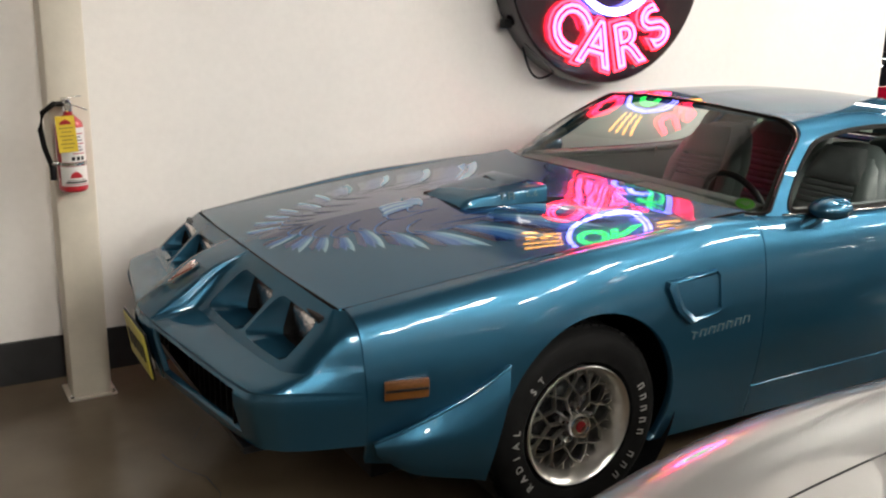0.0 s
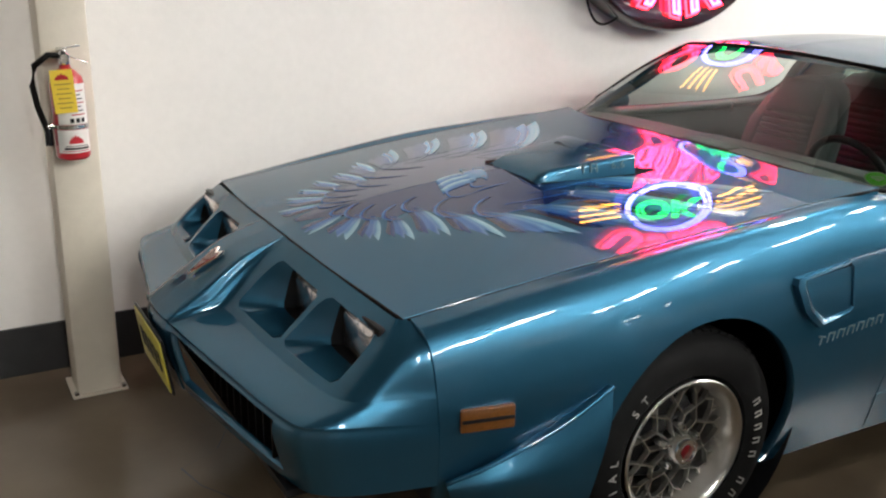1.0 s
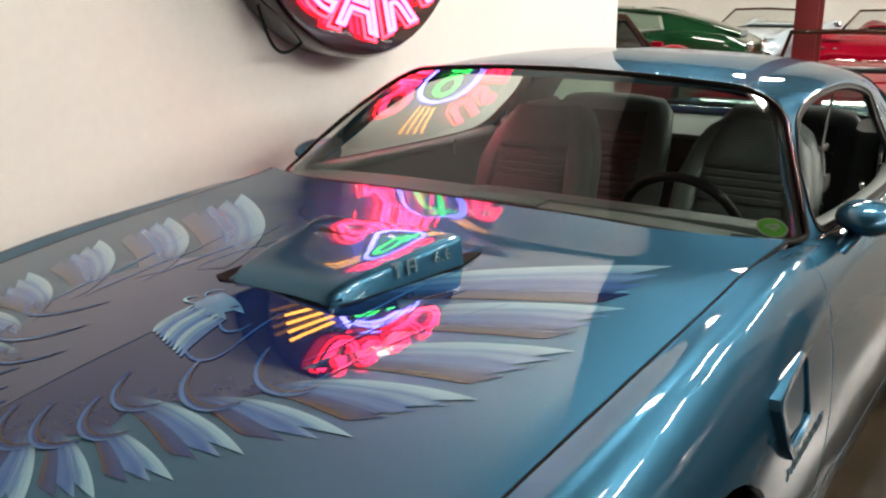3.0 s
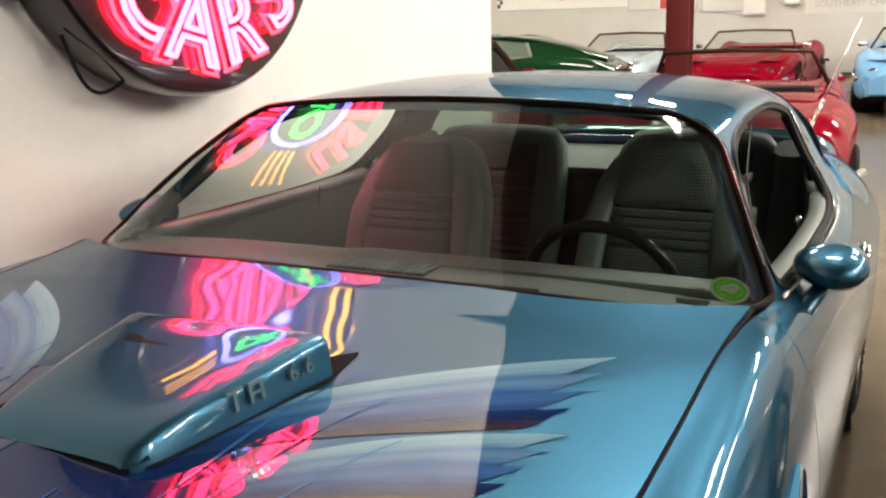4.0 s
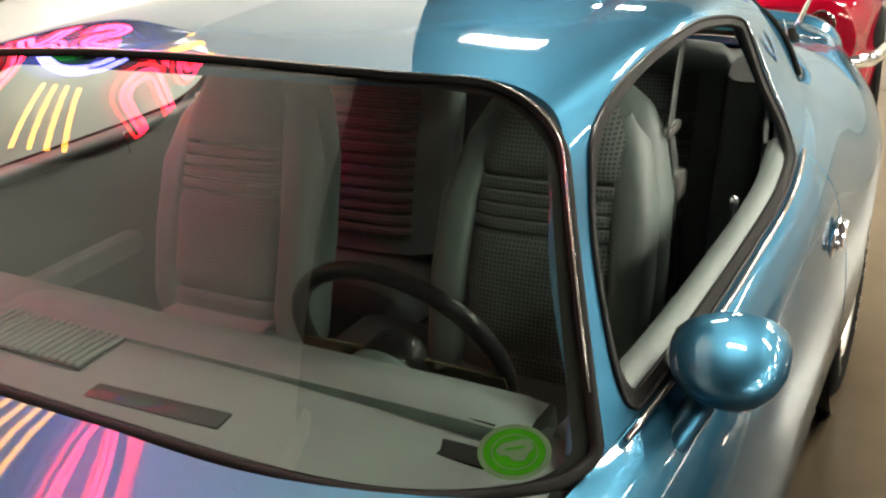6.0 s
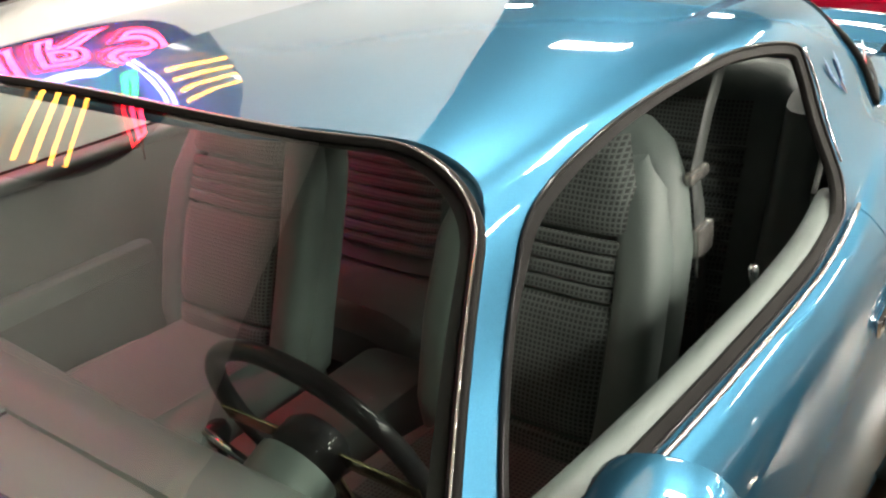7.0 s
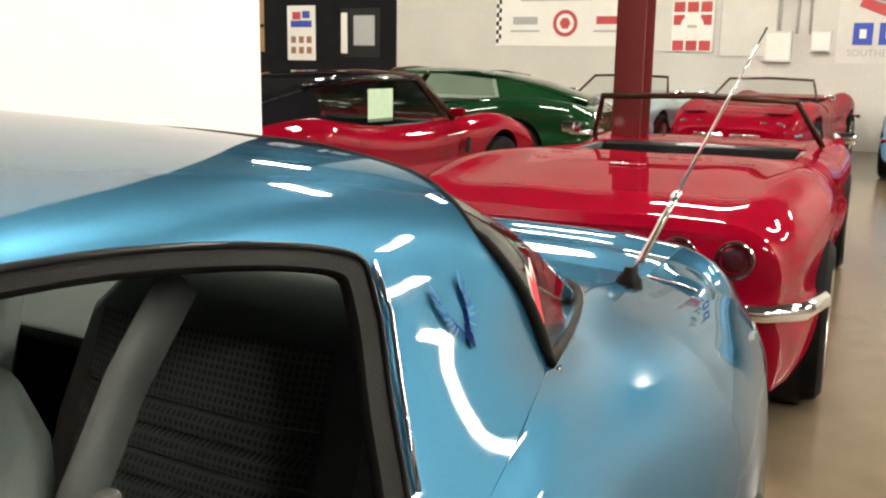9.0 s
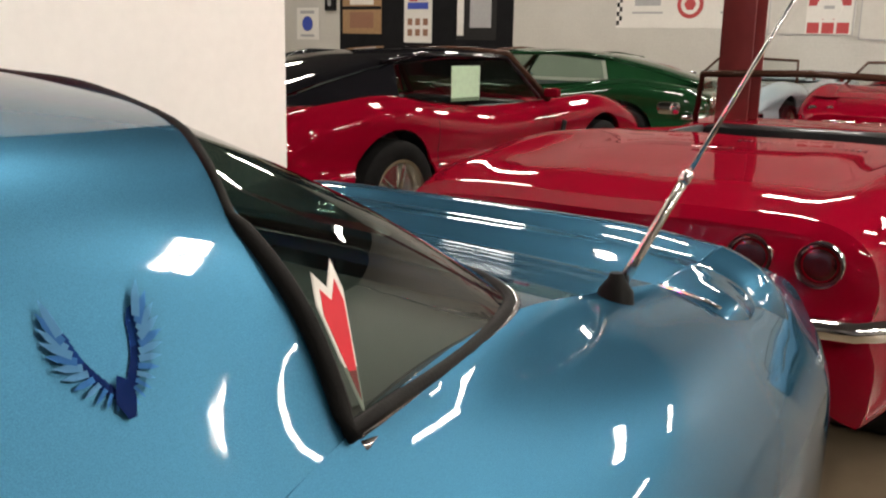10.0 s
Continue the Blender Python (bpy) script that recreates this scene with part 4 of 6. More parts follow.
dk = []
for a in np.linspace(0, .80, 20):
    x, y = float(RB[0](a)) + .012, float(RB[1](a))
    dk.append((x, min(.995, t_of(x, y))))
deck_out = [(x, -t) for x, t in dk[::-1]] + dk + [(4.56, .995), (4.56, -.995)]
panel("trunk_lid", deck_at, deck_out, (.04, .08), BLUE, car, thick=.02, flip=False)

# spoiler across the tail: one ramp with a rounded lip, and two separate ends
def spoiler_col(y, x0=4.37, k=1.0):
    a = abs(y) / .69
    drop, back, base = .052 * a ** 6, -.028 * a ** 2, float(edge_z(4.37)) + .008 * (1 - a * a)
    prof = [(x0, base - .004), (4.43, base + .004), (4.49, base + .015 - drop * .4), (4.55, .943 - drop * .9), (4.60, .954 - drop), (4.64, .956 - drop), (4.667, .947 - drop), (4.683, .92 - drop), (4.688, .86 - drop), (4.68, .79 - drop)]
    return [(px + back, y, pz) for px, pz in prof]


spoiler = net([spoiler_col(-y) for y in (0, .14, .28, .42, .572)])
both("spoiler", spoiler, [(0, 0), (4, 0), (4, 9), (0, 9)], (.25, .25), BLUE, car, thick=.02)
ENDS = [spoiler_col(-.577)]
for y, low in ((.61, .004), (.645, .012), (.672, .026), (.692, .052), (.703, .095), (.706, .150)):
    k = (y - .577) / .129
    c = spoiler_col(-y, 4.37 - .02 * k)
    ENDS.append([(px + (4.54 - px) * .10 * k ** 4, py, pz - low * (.35 + .65 * min(1, i / 3))) for i, (px, py, pz) in enumerate(c)])
spoiler_end = net(ENDS)
both("spoiler_end", spoiler_end, [(0, 0), (6, 0), (6, 9), (0, 9)], (.25, .25), BLUE, car, thick=.02)
for s in (1, -1):
    tube("spoiler_lip", [(p[0] - .006, s * p[1], p[2] + .001) for p in spoiler_end(np.linspace(0, 3.4, 12), np.full(12, .25))], .004, CHROME, car, "thin bright seam at the spoiler end")
# tail panel
tail = net([[(4.93, 0, .86), (4.97, 0, .80), (4.99, 0, .62), (4.94, 0, .40)], [(4.93, -.3, .86), (4.97, -.3, .80), (4.985, -.3, .62), (4.94, -.3, .40)],
            [(4.93, -.53, .845), (4.955, -.58, .79), (4.965, -.62, .62), (4.93, -.6, .40)], [(4.93, -.60, .815), (4.93, -.66, .72), (4.935, -.68, .60), (4.93, -.65, .40)]])
both("tail_panel", tail, [(0, 0), (3, 0), (3, 3), (0, 3)], (.2, .2), BLUE, car, thick=.02)
panel("tail_deck", deck_at, [(4.50, -.995), (4.93, -.995), (4.93, .995), (4.50, .995)], (.06, .12), BLUE, car, thick=0, off=-.004)

# antenna
ant = new("antenna")
ant.parent = car
ab = Vector((4.165, -.60, .948))
part("antenna_foot", lathe([(0, -.012), (.026, -.012), (.024, .006), (.012, .022), (.009, .03), (0, .03)], 16, "z"), RUBBER, ant, "black antenna foot").matrix_basis = Matrix.Translation(ab)
ad = Vector((.075, -.055, .155)).normalized()
tube("lower_mast", [ab + ad * t for t in (.02, .06, .12, .18)], [.008, .0075, .007, .007], ALLOY, ant, sides=10)
tube("collar", [ab + ad * t for t in (.175, .18, .19, .195)], [.006, .009, .009, .006], CHROME, ant, sides=10)
tube("upper_mast", [ab + ad * t for t in (.19, .4, .55)], [.0035, .003, .0025], CHROME, ant)

# ---- wheels ----
def wheel(x, y, s):
    w = new("wheel")
    w.parent = car
    w.matrix_basis = pose(x, y, .335) if s < 0 else pose(x, y, .335, 0, 0, 180)
    bm = lathe([(.205, .10), (.215, -.09), (.225, -.105), (.27, -.118), (.305, -.112), (.325, -.098), (.335, -.075), (.336, 0), (.335, .075), (.325, .10), (.30, .112), (.22, .11), (.205, .10)], 64)
    tyre = part("tyre", bm, TYRE, w, "black tyre with white raised lettering")
    bm = bmesh.new()
    for k in range(64):
        for row, off in ((-.055, 0), (-.018, .5), (.018, 0), (.055, .5)):
            a = (k + off) * 2 * math.pi / 64
            m = Matrix.Rotation(-a, 4, "Y") @ Matrix.Translation((.337, row, 0))
            bmesh.ops.create_cube(bm, size=1, matrix=m @ Matrix.Diagonal((.010, .030, .024, 1)))
    part("tread", bm, TYRE, tyre, smooth=False)
    rim = part("rim", lathe([(.188, .08), (.186, -.03), (.192, -.075), (.205, -.096), (.211, -.104), (.207, -.109), (.199, -.104), (.188, -.085), (.178, -.055), (.172, -.02), (.172, .07)], 64), POLISH, w, "polished aluminium rim with webbed spokes")
    part("brake_drum", lathe([(0, .02), (.14, .02), (.15, .04), (.15, .08)], 32), BLACK, rim)
    verts, faces = [], []

    def bar(p, q, wd, th):
        p, q = Vector((p[0] * math.cos(p[1]), p[2], p[0] * math.sin(p[1]))), Vector((q[0] * math.cos(q[1]), q[2], q[0] * math.sin(q[1])))
        t = (q - p).normalized()
        n = t.cross(Vector((0, 1, 0))).normalized() * wd
        d = Vector((0, th, 0))
        k = len(verts)
        verts.extend([p - n + d, p + n + d, p + n * .55 - d * .2, p - n * .55 - d * .2, q - n + d, q + n + d, q + n * .55 - d * .2, q - n * .55 - d * .2])
        faces.extend([(k, k + 1, k + 5, k + 4), (k + 1, k + 2, k + 6, k + 5), (k + 2, k + 3, k + 7, k + 6), (k + 3, k, k + 4, k + 7), (k, k + 3, k + 2, k + 1), (k + 4, k + 5, k + 6, k + 7)])
    N = 10
    for i in range(N):
        a, st = i * 2 * math.pi / N, 2 * math.pi / N
        bar((.035, a, -.062), (.088, a, -.060), .0042, .014)
        bar((.088, a, -.060), (.120, a - st / 2, -.056), .0032, .013)
        bar((.088, a, -.060), (.120, a + st / 2, -.056), .0032, .013)
        bar((.120, a + st / 2, -.056), (.152, a + st * .28, -.052), .0031, .012)
        bar((.120, a + st / 2, -.056), (.152, a + st * .72, -.052), .0031, .012)
        bar((.152, a + st * .28, -.052), (.180, a + st * .34, -.05), .0031, .012)
        bar((.152, a + st * .72, -.052), (.180, a + st * .66, -.05), .0031, .012)
        bar((.152, a + st * .28, -.052), (.176, a, -.05), .0028, .012)
        bar((.152, a - st * .28, -.052), (.176, a, -.05), .0028, .012)
    mesh_object("spokes", verts, faces, POLISH, rim, smooth=False)
    part("hub_cap", lathe([(.047, -.045), (.045, -.070), (.043, -.104), (.038, -.112), (.030, -.113), (.028, -.109), (0, -.108)], 28), CHROME, rim, "protruding chrome hub cap")
    part("hub_badge", lathe([(.021, -.107), (.020, -.111), (.010, -.1125), (0, -.113)], 20), BADGE, rim)
    for i in range(5):
        a = i * 2 * math.pi / 5 + .3
        part("lug_nut", lathe([(.011, -.05), (.011, -.082), (.007, -.090), (0, -.091)], 6), CHROME, rim).matrix_basis = Matrix.Translation((.062 * math.cos(a), 0, .062 * math.sin(a)))
    # raised white sidewall letters: one readable word, the rest as plain bars
    LET = WHITELET
    for word, mid in (("RADIAL", 196), ("ST", 136)):
        for k, ch in enumerate(word):
            a = radians(mid - (k - (len(word) - 1) / 2) * 9.5)
            m = Matrix.Translation((.262 * math.cos(a), -.1175, .262 * math.sin(a))) @ FACE @ pose(0, 0, 0, 0, 0, math.degrees(a) - 90)
            flat_text(ch, .036, LET, m, tyre, "letter")
    for mid, cnt in ((5, 5), (-42, 3)):
        for k in range(cnt):
            a = radians(mid - (k - (cnt - 1) / 2) * 9.5)
            b = box(0, 0, 0, .0035, .002, .026)
            bmesh.ops.create_cube(b, size=1, matrix=Matrix.Translation((.014, 0, 0)) @ Matrix.Diagonal((.0035, .002, .026, 1)))
            bmesh.ops.create_cube(b, size=1, matrix=Matrix.Translation((.007, 0, .011)) @ Matrix.Diagonal((.016, .002, .004, 1)))
            bmesh.ops.transform(b, matrix=Matrix.Translation((.262 * math.cos(a), -.1178, .262 * math.sin(a))) @ Matrix.Rotation(-(a - math.pi / 2), 4, "Y"), verts=b.verts)
            part("letter_bar", b, LET, tyre, smooth=False)
    return w


WHITELET = material("white_raised_letters", (0.36, 0.35, 0.32), 0.6, grain=0.2, scale=80)
wheel(FW, -.765, -1)
wheel(FW, .765, 1)
wheel(RW, -.765, -1)
wheel(RW, .765, 1)
for x in (1.085, 3.81):
    for s in (1, -1):
        bm = lathe([(.40, .30), (.40, -.02)], 40)
        ob = part("wheel_well", bm, BLACK, car, "black inner wheel well")
        ob.matrix_basis = pose(x, s * -.855, .37) if s > 0 else pose(x, .855, .37, 0, 0, 180)
part("chassis", box(2.4, 0, .26, 4.0, 1.30, .10), BLACK, car, "black underbody")
part("firewall", box(1.75, 0, .62, .02, 1.5, .60), BLACK, car)

# ---- painted bird on the hood ----
def decal(name, color, metal=0.0):
    return material(name, color, 0.4, metal, 1.0, 0.0, grain=0.10, scale=45, stain=0.04, stain_scale=14)


def feather_paint():
    """Airbrushed feather: pale leading edge blending through blues to a bronze shadow, darker at its foot."""
    m = decal("decal_feather", (0.03, 0.1, 0.25))
    nt = m.node_tree
    b = nt.nodes["Principled BSDF"]
    uv, sep = nt.nodes.new("ShaderNodeUVMap"), nt.nodes.new("ShaderNodeSeparateXYZ")
    nt.links.new(uv.outputs["UV"], sep.inputs[0])
    no = nt.nodes.new("ShaderNodeTexNoise")
    no.inputs["Scale"].default_value, no.inputs["Detail"].default_value = 1.0, 3
    stretch = nt.nodes.new("ShaderNodeMapping")
    stretch.inputs["Scale"].default_value = (26, 2.2, 1)
    nt.links.new(uv.outputs["UV"], stretch.inputs["Vector"])
    nt.links.new(stretch.outputs["Vector"], no.inputs["Vector"])
    wob = nt.nodes.new("ShaderNodeMath")
    wob.operation = "MULTIPLY_ADD"
    wob.inputs[1].default_value = 0.22
    off = nt.nodes.new("ShaderNodeMath")
    off.operation = "SUBTRACT"
    off.inputs[1].default_value = 0.11
    nt.links.new(no.outputs["Fac"], wob.inputs[0])
    nt.links.new(sep.outputs["X"], wob.inputs[2])
    nt.links.new(wob.outputs[0], off.inputs[0])
    ramp = nt.nodes.new("ShaderNodeValToRGB")
    el = ramp.color_ramp.elements
    stops = ((0.0, (.21, .40, .48)), (.13, (.15, .32, .43)), (.20, (.045, .14, .30)), (.36, (.10, .23, .38)), (.46, (.020, .085, .26)), (.62, (.040, .125, .30)), (.72, (.009, .040, .16)), (.88, (.006, .020, .085)), (.95, (.05, .026, .018)), (1.0, (.035, .021, .018)))
    el[0].position, el[0].color = stops[0][0], (*stops[0][1], 1)
    el[1].position, el[1].color = stops[-1][0], (*stops[-1][1], 1)
    for p, c in stops[1:-1]:
        e = el.new(p)
        e.color = (*c, 1)
    nt.links.new(off.outputs[0], ramp.inputs["Fac"])
    fade = nt.nodes.new("ShaderNodeMapRange")
    fade.interpolation_type = "SMOOTHSTEP"
    fade.inputs["From Min"].default_value, fade.inputs["From Max"].default_value = 0.02, 0.50
    nt.links.new(sep.outputs["Y"], fade.inputs["Value"])
    mx = nt.nodes.new("ShaderNodeMix")
    mx.data_type = "RGBA"
    mx.inputs["A"].default_value = (0.007, 0.024, 0.10, 1)
    nt.links.new(fade.outputs["Result"], mx.inputs["Factor"])
    nt.links.new(ramp.outputs["Color"], mx.inputs["B"])
    nt.links.new(mx.outputs["Result"], b.inputs["Base Color"])
    return m


FEATHER = feather_paint()
DEC = [decal("decal_pale", (0.165, 0.33, 0.42)), decal("decal_sky", (0.030, 0.115, 0.29)), decal("decal_mid", (0.011, 0.050, 0.19)),
       decal("decal_navy", (0.005, 0.015, 0.075)), decal("decal_bronze", (0.035, 0.021, 0.018)), decal("decal_light", (0.070, 0.19, 0.34)),
       decal("decal_royal", (0.017, 0.078, 0.24)), decal("decal_deep", (0.008, 0.033, 0.14))]


def on_hood(x, y, lift=0.0012):
    ye = float(-edge_y(x))
    p = hood_at(x, -y / ye)[0]
    return (p[0], y, p[2] + lift)


def bezier(p0, p1, p2, p3, t):
    u = 1 - t
    return (u**3 * p0[0] + 3 * u * u * t * p1[0] + 3 * u * t * t * p2[0] + t**3 * p3[0], u**3 * p0[1] + 3 * u * u * t * p1[1] + 3 * u * t * t * p2[1] + t**3 * p3[1])


TIPS = [(1.555, .628), (1.305, .637), (1.098, .640), (.876, .590), (.690, .498), (.573, .400), (.481, .362), (.400, .303), (.330, .240), (.262, .130)]
INNER = [(1.14, .235), (1.04, .330), (.885, .375), (.745, .350), (.650, .285), (.578, .185), (.505, .205), (.455, .160), (.425, .115), (.395, .060)]
TIPS.append((.215, .05))
INNER.append((.36, .02))


def lerp2(a, b, t):
    return (a[0] + (b[0] - a[0]) * t, a[1] + (b[1] - a[1]) * t)


def stroke(p0, p1, p2, p3, w, tone, s, lift=.0021, name="pen_line", n=18):
    """A tapered painted line along a bent path on the hood."""
    V, F = [], []
    for i in range(n + 1):
        t = i / n
        a, b = bezier(p0, p1, p2, p3, max(0, t - .02)), bezier(p0, p1, p2, p3, min(1, t + .02))
        x, y = bezier(p0, p1, p2, p3, t)
        L = math.hypot(b[0] - a[0], b[1] - a[1]) or 1
        h = w * (.12 + .88 * math.sin(math.pi * min(1, t * .9 + .05))) / 2
        nx, ny = -(b[1] - a[1]) / L * h, (b[0] - a[0]) / L * h
        V += [on_hood(x + nx, s * (y + ny), lift), on_hood(x - nx, s * (y - ny), lift)]
    F = [(2 * i, 2 * i + 1, 2 * i + 3, 2 * i + 2) for i in range(n)]
    return mesh_object(name, V, F, DEC[tone], hood)


# each feather runs from a pale leading edge to a bronze trailing one, with its end cut into pointed tips
for s in (-1, 1):
    for k in range(10):
        tip, base, tip2, base2 = TIPS[k], INNER[k], TIPS[k + 1], INNER[k + 1]
        dx, dy = tip[0] - base[0], tip[1] - base[1]
        L = math.hypot(dx, dy)
        nx, ny = dy / L, -dx / L
        base, base2 = lerp2(base, tip, -.22), lerp2(base2, tip2, -.22)
        base, base2 = (base[0], max(.02, base[1])), (base2[0], max(.015, base2[1]))
        bow = .22 if k < 6 else .15
        tips = 4 if k < 4 else 3
        cuts = []
        for b in range(tips):
            d = .04 if k < 4 else .075
            cuts += [(b / tips, 1.0), ((b + .34) / tips, 1 - d), ((b + (.68 if b < tips - 1 else .86)) / tips, 1 - 2 * d), ((b + .98) / tips, 1 - 2.9 * d)]
        V, F, n = [], [], 22
        for i in range(n + 1):
            t = i / n
            for c, end in cuts:
                q = c * (.72 if k else .85)
                b, e = lerp2(base, base2, q * .55), lerp2(tip, tip2, q)
                back = .06 if k < 1 else .13 if k < 3 else .20
                e = (e[0] - dx * back * c, e[1] - dy * back * c)
                k1, k2 = bow * (1 - .5 * c), bow * (.55 - .5 * c)
                ex, ey = e[0] - b[0], e[1] - b[1]
                x, y = bezier(b, (b[0] + ex * .35 + nx * L * k1, b[1] + ey * .35 + ny * L * k1), (b[0] + ex * .76 + nx * L * k2, b[1] + ey * .76 + ny * L * k2), e, t * end)
                V.append(on_hood(x, s * y, .0016 - .0006 * c))
        m = len(cuts)
        for i in range(n):
            for c in range(m - 1):
                if c % 4 == 3 and i > n * (.86 if k < 4 else .72):
                    continue
                f = (i * m + c, i * m + c + 1, (i + 1) * m + c + 1, (i + 1) * m + c)
                F.append(f if s < 0 else f[::-1])
        ob = mesh_object("feather", V, F, FEATHER, hood)
        uv = ob.data.uv_layers.new(name="UVMap")
        for lp in ob.data.loops:
            i, c = divmod(lp.vertex_index, m)
            uv.data[lp.index].uv = (c / (m - 1), i / n)
        # a fine hooked line at the foot of the feather
        bx, by = INNER[k]
        if k > 2:
            q = 1.0 if k > 4 else 1.35
            hook = [(bx + .012, by + .016), (bx - .050 * q, by - .006), (bx - .030 * q, max(.012, by - .075 * q)), (bx + .050 * q, max(.008, by - .100 * q))]
            stroke(*hook, .013 * q, 7, s, .0019)
            stroke(*[(x - .004, y + .002) for x, y in hook], .0055 * q, 1, s, .0023)
            stroke(*[(x + .009, y) for x, y in hook], .0040 * q, 4, s, .0021)
    # long lines that trail from the wing into the body
    for q in range(4):
        stroke((.70 + .11 * q, .335 - .04 * q), (.86 + .10 * q, .38 - .05 * q), (1.0 + .10 * q, .35 - .06 * q), (1.20 + .10 * q, .45 - .07 * q), .006, (1, 6, 1, 6)[q], s)

# dark body of the bird
BODY = [(.275, .012), (.36, .05), (.43, .11), (.50, .19), (.58, .17), (.65, .27), (.74, .34), (.88, .37), (1.03, .33), (1.12, .24), (1.20, .22), (1.20, .004), (.275, .0)]
for s in (-1, 1):
    def flat(x, y, s=s):
        x, y = np.atleast_1d(x), np.atleast_1d(y)
        return np.array([on_hood(float(a), s * float(b), .0) for a, b in zip(x, y)])
    panel("bird_body", flat, BODY, (.03, .03), DEC[3], hood, thick=0, flip=s < 0, off=.0006)
# head with crest, beak and nape
HEAD = [(.838, -.01), (.868, .036), (.905, .04), (.934, .03), (.92, -.02), (.905, -.05), (.883, -.083), (.882, -.055), (.866, -.048), (.848, -.071), (.842, -.04)]
panel("bird_head", lambda x, y: np.array([on_hood(float(a), float(b), 0.0) for a, b in zip(np.atleast_1d(x), np.atleast_1d(y))]), HEAD, (.02, .02), DEC[5], hood, thick=0, flip=False, off=.0019)
for k in range(9):
    t = k / 8
    stroke((.862 - .012 * t, .03 - .10 * t), (.82, .02 - .09 * t), (.77 - .01 * t, .02 - .10 * t), (.742 - .036 * t, -.005 - .11 * t), .017, (0, 5, 1)[k % 3], 1, .0021 + .00004 * k, "nape_feather")
stroke((.87, .03), (.86, .075), (.89, .085), (.90, .06), .008, 0, 1, .0021, "crest")
stroke((.90, .035), (.915, .075), (.95, .06), (.945, .035), .006, 5, 1, .0021, "crest")
stroke((.763, -.06), (.69, -.13), (.70, -.18), (.775, -.163), .007, 6, 1, .0021, "neck_line")
stroke((.775, -.163), (.83, -.15), (.87, -.14), (.93, -.137), .006, 6, 1, .0021, "neck_line")
stroke((.845, -.06), (.80, -.10), (.80, -.13), (.86, -.125), .007, 1, 1, .0021, "neck_line")
stroke((.90, -.052), (.895, -.045), (.89, -.045), (.885, -.042), .006, 3, 1, .0024, "eye")

# ---- hood scoop ----
GREYLET = material("grey_decal_letters", (0.10, 0.17, 0.20), 0.45, 0.0, 0.1, 0.1, grain=0.1, scale=60)
scoop = new("hood_scoop")
scoop.parent = car
SCO = [(.990, .948, .130, .143), (.998, .962, .138, .149), (1.015, .973, .146, .155), (1.04, .982, .152, .161), (1.09, .991, .163, .171), (1.18, 1.002, .181, .188), (1.26, 1.011, .194, .201), (1.318, 1.018, .204, .211), (1.33, 1.017, .205, .212)]
SCOOP_Y = -.050
rings = []
for x, zt, wt, wb in SCO:
    zb = float(crown(x)) - .02
    ring = []
    for sy in (1, -1):
        pts = [(wb, zb), (wb - .001, zb + .022), (wt + (wb - wt) * .25, zt - .016), (wt + (wb - wt) * .05, zt - .008), (wt - .006, zt - .002), (wt - .016, zt), (wt * .5, zt + .002)]
        ring += [(x, sy * y * (.86 if sy > 0 else 1) + SCOOP_Y, z - (.006 if sy > 0 and z > zb + .03 else 0)) for y, z in (pts if sy > 0 else pts[::-1])]
    rings.append(ring)
sweep("scoop_shell", rings, BLUE, scoop, cap=False)
last = rings[-1]
ym, zm = SCOOP_Y, sum(p[2] for p in last) / len(last)
def drawn_in(k, dx):
    return [(x + dx, ym + (y - ym) * k, zm + (z - zm) * k) for x, y, z in last]
sweep("scoop_rim", [last, drawn_in(.965, .002), drawn_in(.94, -.004)], BLUE, scoop, cap=False)
sweep("scoop_mouth", [drawn_in(.94, -.004), drawn_in(.86, -.04), drawn_in(.60, -.10), drawn_in(.1, -.12)], BLACK, scoop, "black rear-facing air opening", cap=False)
gasket = [(1.004, .125), (.985, .095), (.985, -.185), (1.02, -.212), (1.31, -.266), (1.425, -.247), (1.37, -.20), (1.345, -.16), (1.345, .06), (1.39, .125), (1.30, .130)]
gp = [on_hood(x, y, lift=.0035) for x, y in gasket]
sweep("gasket", [[(x, y, z - .003) for x, y, z in gp], gp], CARPET, scoop, "black rubber gasket round the scoop")
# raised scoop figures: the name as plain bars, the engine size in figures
m_side = Matrix.Translation((1.215, -.2435, .986)) @ pose(0, 0, 0, 0, 0, -10.3) @ pose(0, 0, 0, 0, -2, 0) @ pose(0, 0, 0, 80, 0, 0)
flat_text("6.6", .034, GREYLET, m_side @ Matrix.Translation((.050, .0, .0015)), scoop, "figures", .0015, 1.2)
for dx, dy, w, h in ((-.072, .0115, .026, .005), (-.072, -.003, .0055, .024), (-.035, .0115, .024, .005), (-.045, -.002, .0055, .026), (-.025, -.002, .0055, .026), (-.035, -.002, .02, .004)):
    part("name_bar", box(0, 0, 0, w, h, .003), GREYLET, scoop, smooth=False).matrix_basis = m_side @ Matrix.Translation((dx, dy, .0015))

# fender name: slanted plain bars of its size
for s in (1, -1):
    for k in range(7):
        x0 = 1.492 + k * .042
        for dx, dz, w, h in ((0, 0, .005, .028), (.013, .011, .022, .005), (.024, 0, .005, .028)) if k not in (0,) else ((.012, .011, .03, .005), (.012, 0, .005, .028)):
            x, z = x0 + dx + dz * .25, .592 + .0012 * k + dz + k * .002
            p = side(x, at_height(side, x, z, .5, 5.5))[0]
            part("name_bar", box(0, 0, 0, w, .0016, h), GREYLET, car, smooth=False).matrix_basis = pose(p[0], s * (p[1] - .0012), p[2], 0, 12, 0)

